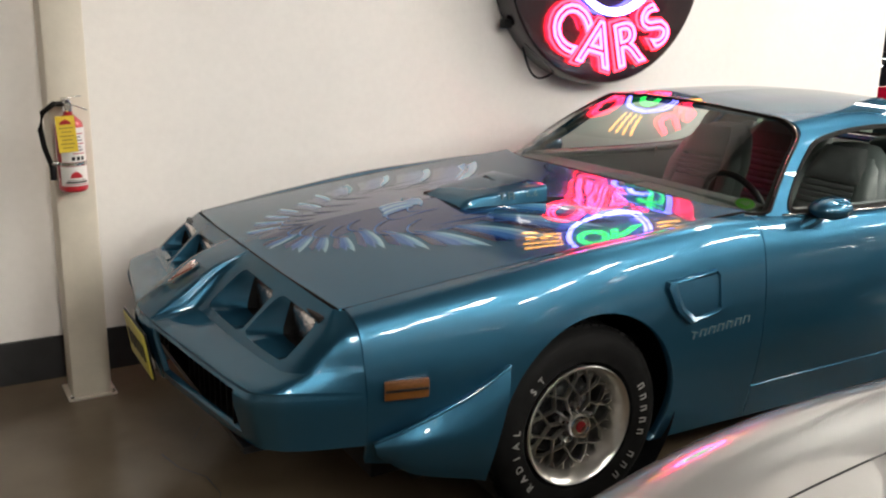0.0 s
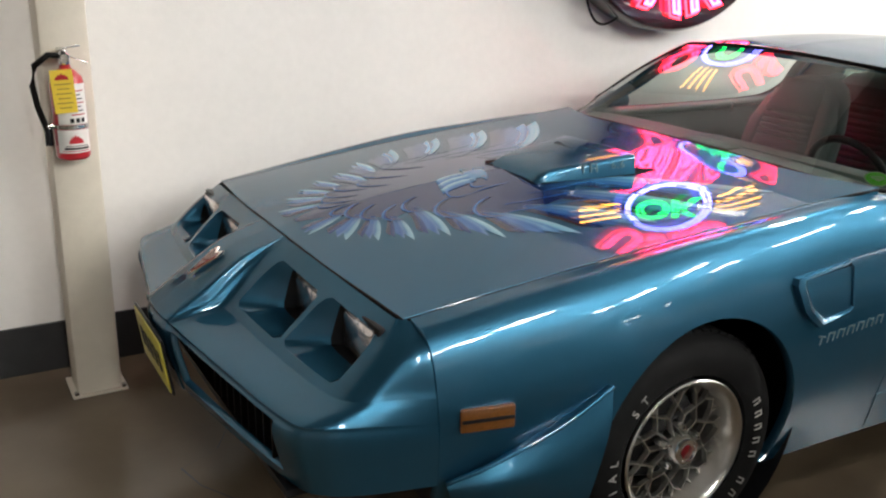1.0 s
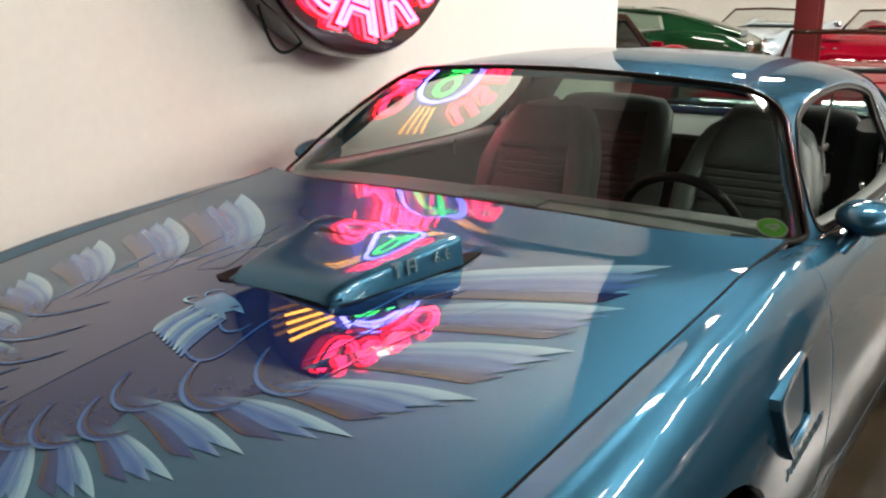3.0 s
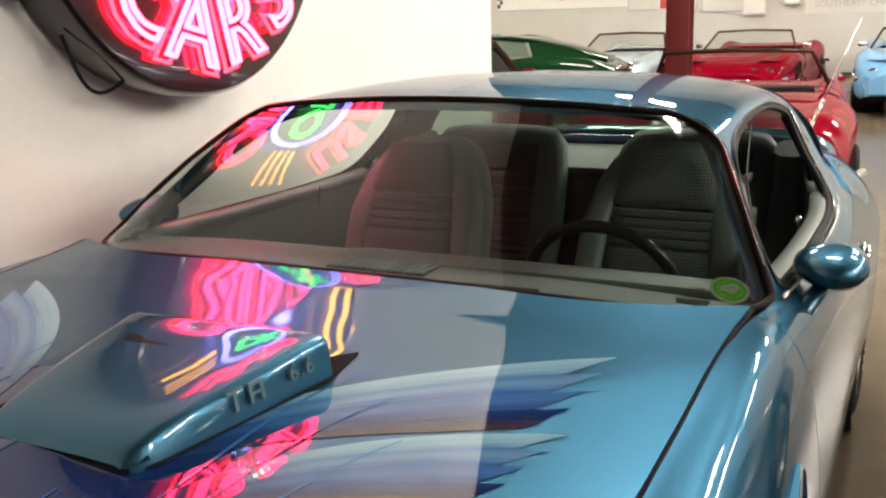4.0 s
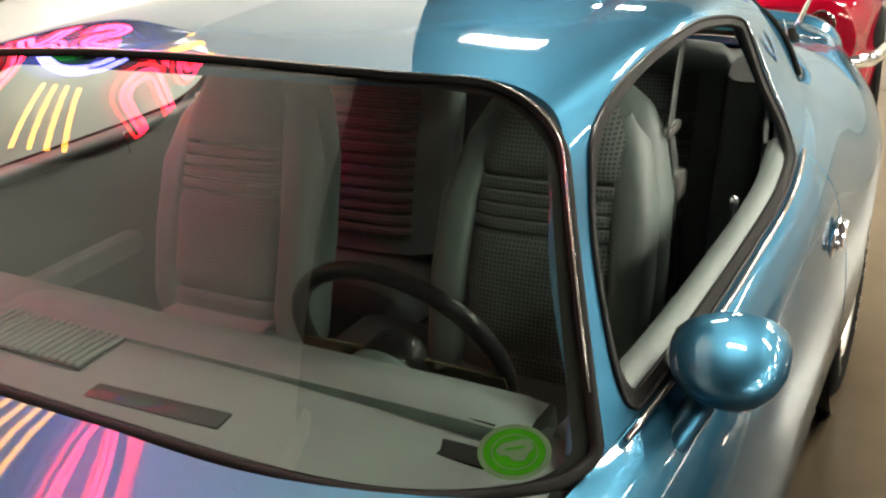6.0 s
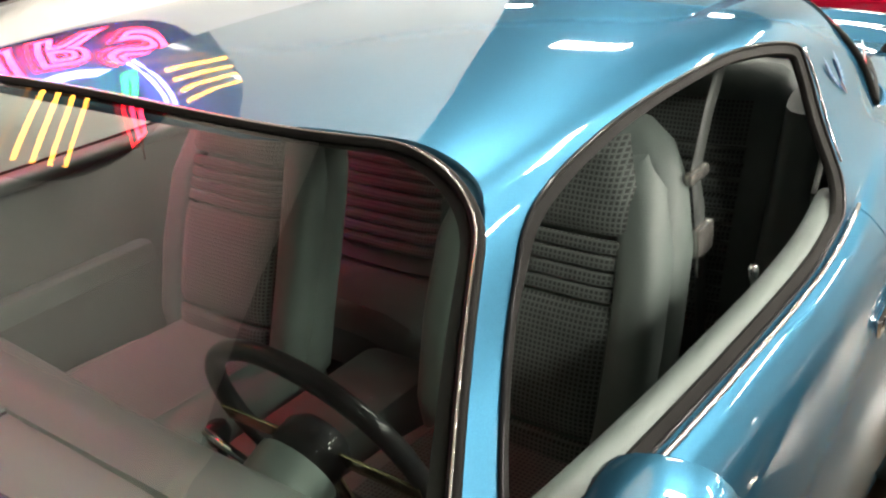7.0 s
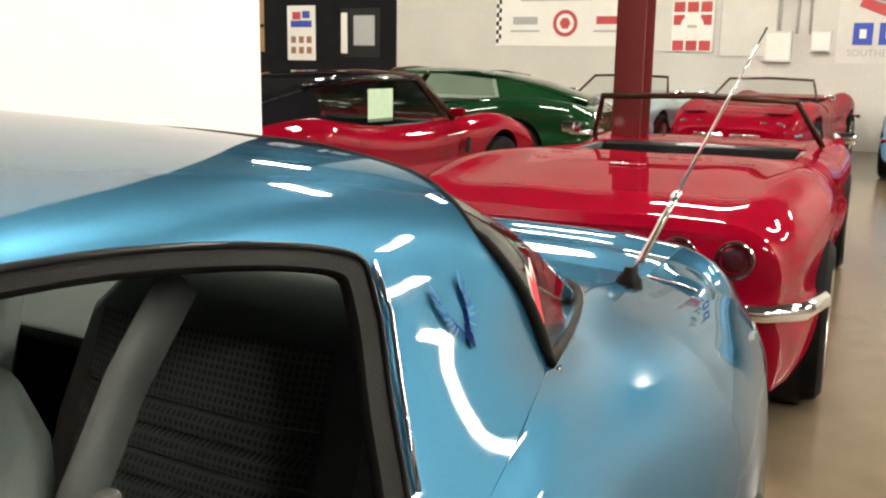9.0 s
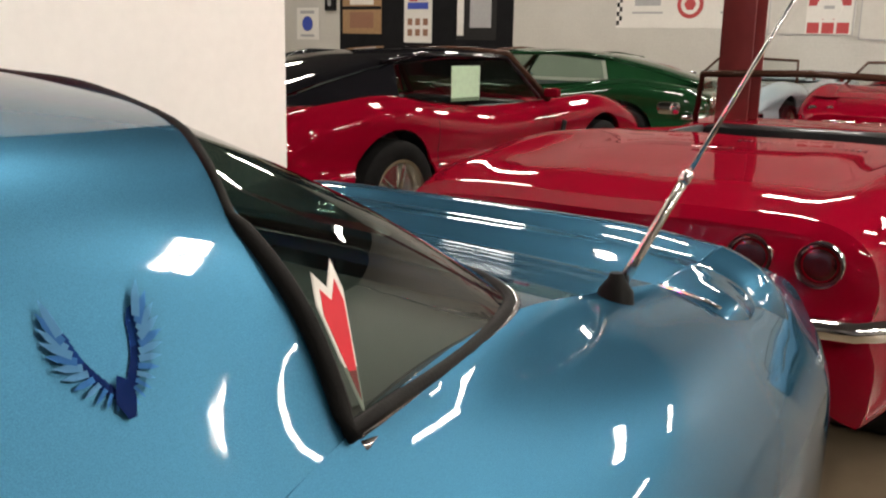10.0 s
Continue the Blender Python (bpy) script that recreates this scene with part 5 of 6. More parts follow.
# ---- mirrors, handles, sticker ----
def door_mirror(s):
    m = new("door_mirror")
    m.parent = car
    m.matrix_basis = pose(2.16, s * -.885, .970, 0, 0, s * 6)
    rings = []
    for x, k in ((-.085, .05), (-.080, .35), (-.068, .58), (-.045, .80), (-.015, .95), (.02, 1.0), (.045, .99), (.052, .96)):
        rings.append([(x, k * .072 * math.cos(a) * (1 + .12 * math.cos(a)), k * .042 * math.sin(a)) for a in np.linspace(0, 2 * math.pi, 20, endpoint=False)])
    sweep("shell", rings, BLUE, m)
    part("mirror_glass", lathe([(.0, .0535), (.06, .0535), (.06, .05)], 24, "x"), CHROME, m).scale = (1, 1, .6)
    rings = []
    for t in np.linspace(0, 1, 7):
        c = Vector((-.01 - .07 * t, s * (.02 + .045 * t), -.03 - .05 * t))
        w, h = .03 + .025 * t, .012 + .004 * t
        rings.append([(c.x + w * math.cos(a), c.y + h * math.sin(a) * .9, c.z + h * math.sin(a)) for a in np.linspace(0, 2 * math.pi, 12, endpoint=False)])
    sweep("stalk", rings, BLUE, m)
    return m


for s in (1, -1):
    door_mirror(s)
    h = new("door_handle")
    h.parent = car
    hp = side(3.0, at_height(side, 3.0, .795, .5, 5))[0]
    h.matrix_basis = pose(3.0, s * (hp[1] - .008), .80, 0, -8, 0)
    part("handle_plate", box(0, s * .006, 0, .115, .010, .036, .005), CHROME, h)
    part("pull", box(.004, s * -.005, .003, .10, .014, .018, .006), CHROME, h)
    part("key_lock", lathe([(.013, .006), (.013, -.006), (.008, -.010), (0, -.010)], 18), CHROME, h).matrix_basis = pose(.05, s * .004, -.045) if s > 0 else pose(.05, -.004, -.045, 0, 0, 180)

STICK = material("green_sticker", (0.022, 0.105, 0.005), 0.6, spec=0.0, grain=0.08, scale=60)
STICKDARK = material("dark_green_print", (0.02, 0.05, 0.01), 0.5, grain=0.1, scale=60)
c = Vector(shield(-.925, .075)[0])
ex = (Vector(shield(-.905, .075)[0]) - Vector(shield(-.945, .075)[0])).normalized()
ey = (Vector(shield(-.925, .13)[0]) - Vector(shield(-.925, .02)[0])).normalized()
en = ex.cross(ey).normalized()
if en.z < 0:
    en = -en
ey = en.cross(ex)
M = Matrix(((ex.x, ey.x, en.x, c.x - .004), (ex.y, ey.y, en.y, c.y), (ex.z, ey.z, en.z, c.z), (0, 0, 0, 1)))
M = M @ Matrix.Translation((0, 0, .003))
stk = new("sticker")
stk.parent = car
stk.matrix_basis = M
for nm, prof, mt in (("disc", [(0, .0002), (.033, .0002), (.033, 0)], STICK), ("ring", [(.033, .0006), (.028, .0006)], STICKDARK), ("inner_ring", [(.021, .0007), (.0198, .0007)], STICKDARK)):
    part(nm, lathe(prof, 40, "z"), mt, stk).scale = (1.15, .85, 1)
CAR_MARK = [(-.019, -.009), (-.012, -.012), (.010, -.010), (.019, -.004), (.017, .001), (.008, .003), (.002, .009), (-.008, .010), (-.014, .003), (-.020, -.001)]
bm = bmesh.new()
bm.faces.new([bm.verts.new((x, y, .0009)) for x, y in CAR_MARK])
part("print", bm, STICKDARK, stk, smooth=False)
part("print_line", box(-.001, -.0035, .0012, .020, .0024, .0003), STICK, stk)

# quarter bird and glass shield
def on_roof(x, z, lift):
    p = roof(x, at_height(roof, x, z, 1.2, 6.0))[0]
    return Vector((p[0], p[1] - lift, p[2] + lift * .4))


qb = new("bird_decal")
qb.parent = car
QX, QZ = 3.346, 1.046


def on_quarter(x, z, lift):
    return on_roof(QX - .018 + (x - QX) * .72, 1.086 + (z - 1.074) * .68, lift)


for wing in (-1, 1):
    for k in range(13):
        # slim blades fan out from the tail and climb the two wings
        t = k / 12
        x0 = QX + wing * (.003 + .030 * math.sin(t * 1.35) * (1.25 if wing > 0 else 1.0)) - .006 * t
        z0 = QZ + .004 + .060 * t ** 1.15
        ln = .013 + .026 * t ** 1.4
        ang = radians(-95 + 165 * t ** .9) if wing > 0 else radians(275 - 165 * t ** .9)
        ang = ang + (radians(-8) if wing < 0 else 0)
        x1, z1 = x0 + ln * math.cos(ang), z0 + ln * math.sin(ang) * .8
        nx, nz = -(z1 - z0), (x1 - x0)
        w = .12
        P = [(x0 - nx * w, z0 - nz * w), (x0 + nx * w, z0 + nz * w), (x0 + (x1 - x0) * .6 + nx * w, z0 + (z1 - z0) * .6 + nz * w), (x1, z1), (x0 + (x1 - x0) * .6 - nx * w * .9, z0 + (z1 - z0) * .6 - nz * w * .9)]
        V = [on_quarter(x, z, .0022 + .00015 * k) for x, z in P]
        mesh_object("feather", V, [(0, 1, 2, 4), (4, 2, 3)], (DEC[5], DEC[5], DEC[1])[k % 3] if k > 3 else DEC[1], qb, smooth=False)
        Q = [(x0 - wing * .010, z0 - .006), (x0, z0 - .004), (x0 + (x1 - x0) * .35, z0 + (z1 - z0) * .35), (x0 - wing * .003, z0 + .008)]
        mesh_object("wing_core", [on_quarter(x, z, .0011) for x, z in Q], [(0, 1, 2, 3)], DEC[3] if k < 8 else DEC[7], qb, smooth=False)
V = [on_quarter(x, z, .0034) for x, z in ((QX - .005, 1.036), (QX + .003, 1.036), (QX + .009, 1.052), (QX + .004, 1.066), (QX - .002, 1.070), (QX - .006, 1.062), (QX - .011, 1.050))]
mesh_object("bird_core", V, [tuple(range(7))], DEC[3], qb, smooth=False)

# ---- cabin ----
def cushion(name, rings, mat, parent, label=""):
    return sweep(name, rings, mat, parent, label)


def slab_ring(cx, cz, tx, tz, w, h, ycen, n=20, p=3.2):
    """A rounded cross section in the plane spanned by y and (tx, tz)."""
    out = []
    for a in np.linspace(0, 2 * math.pi, n, endpoint=False):
        c, s_ = math.cos(a), math.sin(a)
        r = (abs(c) ** p + abs(s_) ** p) ** (-1 / p)
        out.append((cx + tx * r * s_ * h, ycen + r * c * w, cz + tz * r * s_ * h))
    return out


def front_seat(y, out):
    """A bucket seat with bolsters and houndstooth insert; out: the side of its door."""
    seat = thing("front_seat", "grey-green vinyl bucket seat with houndstooth cloth inside the blue coupe", "car seat", "seats of the coupe", (0, 0, 0))
    # backrest shell along its height
    H = [(.50, 2.70, .225, .07), (.60, 2.715, .235, .075), (.75, 2.76, .24, .078), (.90, 2.815, .232, .075), (1.0, 2.855, .203, .068), (1.05, 2.88, .172, .058), (1.085, 2.90, .122, .042), (1.097, 2.91, .06, .02)]
    cushion("backrest", [slab_ring(x + .03, z, 1, .28, w, d, y) for z, x, w, d in H], VINYL, seat)
    # cloth insert in three padded blocks
    def insert(z0, z1, name):
        V, F, n, mcols = [], [], 12, 14
        for i in range(n + 1):
            t = i / n
            z = z0 + (z1 - z0) * t
            x = float(curve1([h[0] for h in H], [h[1] for h in H])(z)) - .052
            edge = min(t, 1 - t) * n
            puff = min(.012, .28 * (z1 - z0)) * min(1, edge / 2.2) ** .5
            hw = .160 if z < .95 else .160 - (z - .95) * .42
            for j in range(mcols + 1):
                u = j / mcols * 2 - 1
                V.append((x - .002 - puff * (1 - abs(u) ** 6) + .020 * abs(u) ** 8, y + out * .012 + u * hw, z + .01))
        for i in range(n):
            for j in range(mcols):
                a = i * (mcols + 1) + j
                F.append((a, a + 1, a + mcols + 2, a + mcols + 1))
        ob = mesh_object(name, V, F, CLOTH, seat)
        uv = ob.data.uv_layers.new(name="UVMap")
        for lp in ob.data.loops:
            v = ob.data.vertices[lp.vertex_index].co
            uv.data[lp.index].uv = (v.y, v.z * 1.05)
    for z0, z1 in ((.54, .60), (.605, .825), (.830, .852), (.855, .877), (.880, .902), (.905, .927), (.935, 1.082)):
        insert(z0, z1, "cloth_insert")
    for s in (1, -1):
        cushion("bolster", [slab_ring(x - .022 - (.0 if z < .95 else (z - .95) * -.15), z, 1, .28, .042 * k, .05 * k, y + s * (w - .052)) for (z, x, w, d), k in zip(H[:6], (.7, 1, 1, 1, .85, .5))], VINYL, seat)
    Q = [(2.24, .47, .20, .05), (2.28, .485, .23, .075), (2.40, .49, .24, .085), (2.55, .48, .24, .085), (2.70, .465, .23, .08), (2.76, .46, .2, .05)]
    cushion("seat_cushion", [slab_ring(x, z, 0, 1, w, d, y) for x, z, w, d in Q], VINYL, seat)
    V, F = [], []
    for i in range(11):
        for j in range(11):
            V.append((2.30 + .38 * i / 10, y + .15 * (j / 5 - 1), .582 - .012 * i / 10 - .004 * (abs(j / 5 - 1) ** 4)))
    for i in range(10):
        for j in range(10):
            F.append((i * 11 + j, (i + 1) * 11 + j, (i + 1) * 11 + j + 1, i * 11 + j + 1))
    ob = mesh_object("cushion_cloth", V, F, CLOTH, seat)
    uv = ob.data.uv_layers.new(name="UVMap")
    for lp in ob.data.loops:
        v = ob.data.vertices[lp.vertex_index].co
        uv.data[lp.index].uv = (v.y, v.x)
    part("seat_base", box(2.5, y, .36, .42, .36, .14, .02), BLACK, seat)
    return seat


front_seat(-.385, -1)
front_seat(.385, 1)

rear = thing("rear_seat", "grey-green rear bench seat with ribbed cloth inside the blue coupe", "car seat", "seats of the coupe")
for s in (1, -1):
    H = [(.55, 3.20, .26, .07), (.70, 3.24, .275, .08), (.90, 3.31, .275, .08), (1.02, 3.355, .26, .07), (1.065, 3.375, .22, .05), (1.08, 3.385, .14, .02)]
    cushion("backrest", [slab_ring(x + .03, z, 1, .3, w, d, s * .36) for z, x, w, d in H], VINYL, rear)
    V, F = [], []
    nz = 120
    for i in range(nz + 1):
        z = .58 + .45 * i / nz
        x = float(curve1([h[0] for h in H], [h[1] for h in H])(z)) - .060
        rib = .018 * abs(math.sin(math.pi * i / 8)) ** .4 if z < .96 else .016
        for j in range(9):
            u = j / 4 - 1
            V.append((x + .02 - rib + .014 * abs(u) ** 6, s * .36 + u * .185, z))
    for i in range(nz):
        for j in range(8):
            a = i * 9 + j
            F.append((a, a + 1, a + 10, a + 9))
    ob = mesh_object("cloth_insert", V, F, CLOTH, rear)
    uv = ob.data.uv_layers.new(name="UVMap")
    for lp in ob.data.loops:
        v = ob.data.vertices[lp.vertex_index].co
        uv.data[lp.index].uv = (v.y, v.z)
    Q = [(2.93, .42, .22, .05), (2.98, .44, .26, .08), (3.10, .44, .27, .09), (3.24, .42, .26, .08)]
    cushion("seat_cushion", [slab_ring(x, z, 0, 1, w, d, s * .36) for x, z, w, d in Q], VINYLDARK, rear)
    cushion("side_bolster", [slab_ring(x, z, 1, .3, .05, .06, s * .655) for z, x in ((.55, 3.18), (.75, 3.23), (.95, 3.31), (1.04, 3.35))], VINYL, rear)

trim = new("cabin_trim")
trim.parent = car
part("cabin_floor", box(2.55, 0, .285, 1.7, 1.50, .03), CARPET, trim, "dark carpet")
part("parcel_shelf", box(3.70, 0, .935, .62, 1.20, .02, .006), VINYLDARK, trim)
part("rear_bulkhead", box(3.45, 0, .62, .02, 1.45, .64), CARPET, trim)
part("console", box(2.35, 0, .42, .95, .20, .26, .03), VINYLDARK, trim, "dark centre console")
part("shift_knob", lathe([(0, .03), (.018, .026), (.024, .01), (.018, -.012), (.008, -.02), (.008, -.09)], 16, "z"), BLACK, trim).matrix_basis = pose(2.32, 0, .64)
for s in (1, -1):
    # inner door panel, with a padded roll under the window
    inner = net([[(1.86, -.755, .90), (1.86, -.745, .70), (1.86, -.74, .32)], [(2.4, -.765, .915), (2.4, -.735, .72), (2.4, -.74, .32)], [(3.0, -.76, .915), (3.0, -.735, .72), (3.0, -.74, .32)], [(3.40, -.70, .93), (3.40, -.70, .72), (3.40, -.70, .32)]])
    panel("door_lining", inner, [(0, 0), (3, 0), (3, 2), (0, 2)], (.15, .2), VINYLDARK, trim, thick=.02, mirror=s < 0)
    tube("door_roll", [(x, s * (float(edge_y(x)) + .040), float(edge_z(x)) - .002) for x in np.linspace(1.98, 3.10, 30)], .027, VINYL, trim, "padded grey-green door top", sides=12, flat=.8)
    part("arm_rest", box(2.50, s * -.715, .68, .46, .06, .06, .02), VINYL, trim)
    part("lock_knob", lathe([(.004, -.03), (.004, .0), (.007, .004), (.008, .02), (.005, .026), (0, .027)], 12, "z"), CHROME, trim).matrix_basis = pose(2.785, s * -.745, .915)
    # quarter trim behind the door
    qt = net([[(3.08, -.735, .95), (3.10, -.73, .62)], [(3.25, -.70, .98), (3.25, -.70, .62)], [(3.46, -.655, 1.05), (3.46, -.66, .62)]])
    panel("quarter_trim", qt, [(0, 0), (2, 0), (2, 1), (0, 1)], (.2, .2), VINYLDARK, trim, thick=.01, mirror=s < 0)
    pil = [(3.225, 1.16), (3.44, 1.15), (3.45, 1.02), (3.30, .96), (3.12, .95)]
    pp = [(p.x, s * (p.y), p.z) for p in (on_roof(x, z, -.028) for x, z in pil)]
    mesh_object("pillar_trim", pp, [tuple(range(5))], VINYLDARK, trim, smooth=False)
    # a pillar linings
    tube("a_pillar_trim", [(2.34, s * -.585, 1.20), (2.2, s * -.655, 1.12), (2.02, s * -.755, .985)], .012, VINYLDARK, trim)

# instrument panel
dash = new("dashboard")
dash.parent = car
dt = net([[(1.80, -.77, .935), (1.92, -.765, .945), (1.98, -.76, .94), (2.02, -.755, .90), (2.03, -.75, .70)],
          [(1.785, -.45, .950), (1.90, -.45, .957), (1.985, -.45, .955), (2.025, -.45, .92), (2.035, -.45, .70)],
          [(1.775, 0, .955), (1.90, 0, .960), (2.01, 0, .957), (2.06, 0, .92), (2.075, 0, .70)],
          [(1.785, .45, .950), (1.90, .45, .957), (2.03, .45, .953), (2.075, .45, .91), (2.10, .45, .70)],
          [(1.80, .77, .935), (1.92, .765, .945), (2.03, .76, .94), (2.07, .755, .90), (2.10, .75, .70)]])
panel("dash_pad", dt, [(0, 0), (4, 0), (4, 4), (0, 4)], (.2, .2), VINYL, dash, thick=0, label="grey-green padded dash top")
hood_rings = []
for y, k in ((.135, .0), (.12, .6), (.06, .95), (-.1, 1), (-.35, 1.05), (-.6, 1), (-.69, .8), (-.715, .2)):
    hood_rings.append([(1.93, y, .945), (1.94, y, .957 + .008 * k), (1.975, y, .960 + .014 * k), (2.01, y, .958 + .010 * k), (2.03, y, .945 + .006 * k), (2.035, y, .90), (2.02, y, .80), (1.95, y, .80)])
sweep("instrument_hood", hood_rings, VINYL, dash, "raised pad over the instruments")
part("speaker_recess", box(1.906, -.017, .9605, .098, .235, .004, .001), BLACK, dash)
for k in range(16):
    part("speaker_slat", box(1.906, .092 - .0146 * k, .964, .094, .007, .005, .0015), VINYL, dash, smooth=False)
for x, y, w, tw in ((1.838, -.285, .205, 3), (1.905, -.655, .075, 0), (1.845, .28, .15, -3)):
    vt = part("defroster_slot", box(0, 0, 0, .030, w, .006, .002), BLACK, dash, "black air slot")
    vt.matrix_basis = pose(x, y, float(dt(2 - y / .45, .6)[0][2]) - .0022, 0, -3, tw)
tube("dash_seam", [(1.95 + .012 * math.cos(y * 3), y, .9635) for y in np.linspace(-.20, -.68, 20)], .002, BLACK, dash)

# steering wheel
BRASSY = material("polished_spoke_metal", (0.55, 0.47, 0.30), 0.2, 0.9, grain=0.1, scale=60)
sw = thing("steering_wheel", "black steering wheel with bright metal spokes inside the blue coupe", "steering wheel", at=(2.184, -.41, .872))
SWM = pose(0, 0, 0, 0, 68, 0)
ringp = [SWM @ Vector((.168 * math.cos(a), .168 * math.sin(a), 0)) for a in np.linspace(0, 2 * math.pi, 48, endpoint=False)]
tube("rim", ringp, .0135, BLACK, sw, closed=True, sides=10)
part("hub", lathe([(0, .014), (.038, .012), (.05, -.002), (.052, -.03), (.04, -.05)], 24, "z"), BLACK, sw).matrix_basis = SWM
for a in (88, 272, 0):
    sp = part("spoke", box(.09, 0, -.012, .165, .032, .004, .001), BRASSY, sw, "polished metal spoke")
    sp.matrix_basis = SWM @ pose(0, 0, 0, 0, 0, a)
    for d in (.075, .105, .135):
        part("spoke_hole", lathe([(0, -.0085), (.007, -.0085), (.007, -.0115)], 12, "z"), BLACK, sw).matrix_basis = SWM @ pose(0, 0, 0, 0, 0, a) @ Matrix.Translation((d, 0, 0))
tube("column", [SWM @ Vector((0, 0, -.045)), SWM @ Vector((0, 0, -.19))], .058, VINYL, sw, "grey-green steering column cover", sides=20)
tube("stalk", [SWM @ Vector((.0, .05, -.07)), SWM @ Vector((-.02, .15, -.06))], .006, CHROME, sw)

# seat belts
BUCKLE = material("buckle_metal", (0.45, 0.44, 0.42), 0.25, 0.8, 0.4, grain=0.1, scale=60)
for s in (1, -1):
    belt = new("seat_belt")
    belt.parent = car
    line = [(3.06, -.575, 1.17), (2.99, -.582, 1.10), (2.93, -.588, 1.015), (2.925, -.60, .95), (2.925, -.605, .88), (2.93, -.61, .70), (2.94, -.62, .45)]
    V, F = [], []
    for i, p in enumerate(line):
        w = .026
        a, b = line[max(0, i - 1)], line[min(len(line) - 1, i + 1)]
        L = math.hypot(b[0] - a[0], b[2] - a[2])
        nx, nz = (b[2] - a[2]) / L, -(b[0] - a[0]) / L
        V += [(p[0] + w * nx, s * p[1], p[2] + w * nz), (p[0] - w * nx, s * (p[1] + .004), p[2] - w * nz)]
    F = [(2 * i, 2 * i + 1, 2 * i + 3, 2 * i + 2) for i in range(len(line) - 1)]
    ob = mesh_object("webbing", V, F, BELT, belt)
    so = ob.modifiers.new("solid", "SOLIDIFY")
    so.thickness = .002
    part("guide", box(2.93, s * -.59, 1.012, .075, .018, .022, .006), BUCKLE, belt)
    part("buckle", box(2.925, s * -.606, .90, .066, .020, .055, .007), BUCKLE, belt)
    part("tongue", box(2.925, s * -.607, .855, .032, .006, .05, .003), CHROME, belt)

# shop papers behind the rear glass: red pointed shield sticker
arrowhead("shield_sticker", car, Matrix.Translation((3.520, -.699, 1.057)) @ Matrix.Rotation(radians(8), 4, "X") @ pose(0, 0, 0, 68, 4, 14) @ pose(0, 0, 0, 0, 0, 9), .042, .125, (material("white_sticker", (.75, .72, .66), .5, grain=.05), material("red_sticker_print", (.62, .015, .03), .5, grain=.05)), .001)

# number plate under the nose, with plain bars
plate = new("number_plate")
plate.parent = car
plate.matrix_basis = pose(-.165, 0, .545, 0, -8, 0)
YEL = material("yellow_plate_paint", (0.62, 0.55, 0.06), 0.4, coat=0.3, grain=0.06, scale=40)
part("plate_sheet", box(0, 0, 0, .004, .305, .155, .001), YEL, plate, "yellow plate")
part("plate_frame", box(.006, 0, 0, .008, .32, .17, .003), BLACK, plate)
for k in range(5):
    part("plate_bar", box(-.003, -.1 + .05 * k, 0, .002, .028, .06), BLACK, plate, smooth=False)

# ---- fire extinguisher on the post ----
EXRED = material("extinguisher_red", (0.42, 0.012, 0.02), 0.3, coat=0.8, grain=0.05, scale=20)
TAG = material("yellow_tag", (0.80, 0.58, 0.04), 0.6, grain=0.06, scale=40)
PAPER = material("white_label", (0.74, 0.72, 0.68), 0.6, grain=0.04, scale=60)
ext = thing("fire_extinguisher", "red fire extinguisher with a yellow tag hanging on the post", "extinguisher", at=(-.205, .842, .926))
part("cylinder", lathe([(0, 0), (.048, 0), (.055, .008), (.056, .03), (.056, .25), (.05, .275), (.03, .295), (.018, .305), (.018, .32), (0, .32)], 36, "z"), EXRED, ext)
part("valve", lathe([(.018, .315), (.02, .325), (.02, .35), (.012, .36), (0, .36)], 16, "z"), CHROME, ext)
part("gauge", lathe([(0, -.012), (.014, -.012), (.015, -.006), (.015, .004), (0, .004)], 18), ALLOY, ext, "small round pressure gauge").matrix_basis = pose(-.004, -.022, .335)
tube("lever", [(-.012, 0, .352), (.02, -.012, .340), (.068, -.03, .322)], .0042, CHROME, ext, flat=.6)
tube("carry_handle", [(-.018, 0, .362), (.012, -.012, .372), (.048, -.03, .378)], .0042, CHROME, ext, flat=.6)
tube("hose", [(-.012, 0, .345), (-.05, -.005, .348), (-.095, -.01, .315), (-.107, -.01, .25), (-.098, -.01, .18), (-.076, -.012, .10)], .0105, RUBBER, ext, "black rubber hose", sides=10)
part("nozzle", lathe([(.0, .0), (.013, .0), (.013, .05), (.010, .06)], 14, "z"), BLACK, ext).matrix_basis = pose(-.074, -.012, .050)
part("hose_clip", lathe([(.0575, .106), (.0575, .121)], 32, "z"), ALLOY, ext)
part("clip_arm", box(-.066, -.010, .114, .028, .022, .014, .003), ALLOY, ext)


def wrap(name, r, z0, z1, a0, a1, mat, parent, n=12):
    V, F = [], []
    for i in range(n + 1):
        a = radians(a0 + (a1 - a0) * i / n)
        V += [(r * math.cos(a), r * math.sin(a), z0), (r * math.cos(a), r * math.sin(a), z1)]
    F = [(2 * i, 2 * i + 2, 2 * i + 3, 2 * i + 1) for i in range(n)]
    return mesh_object(name, V, F, mat, parent)


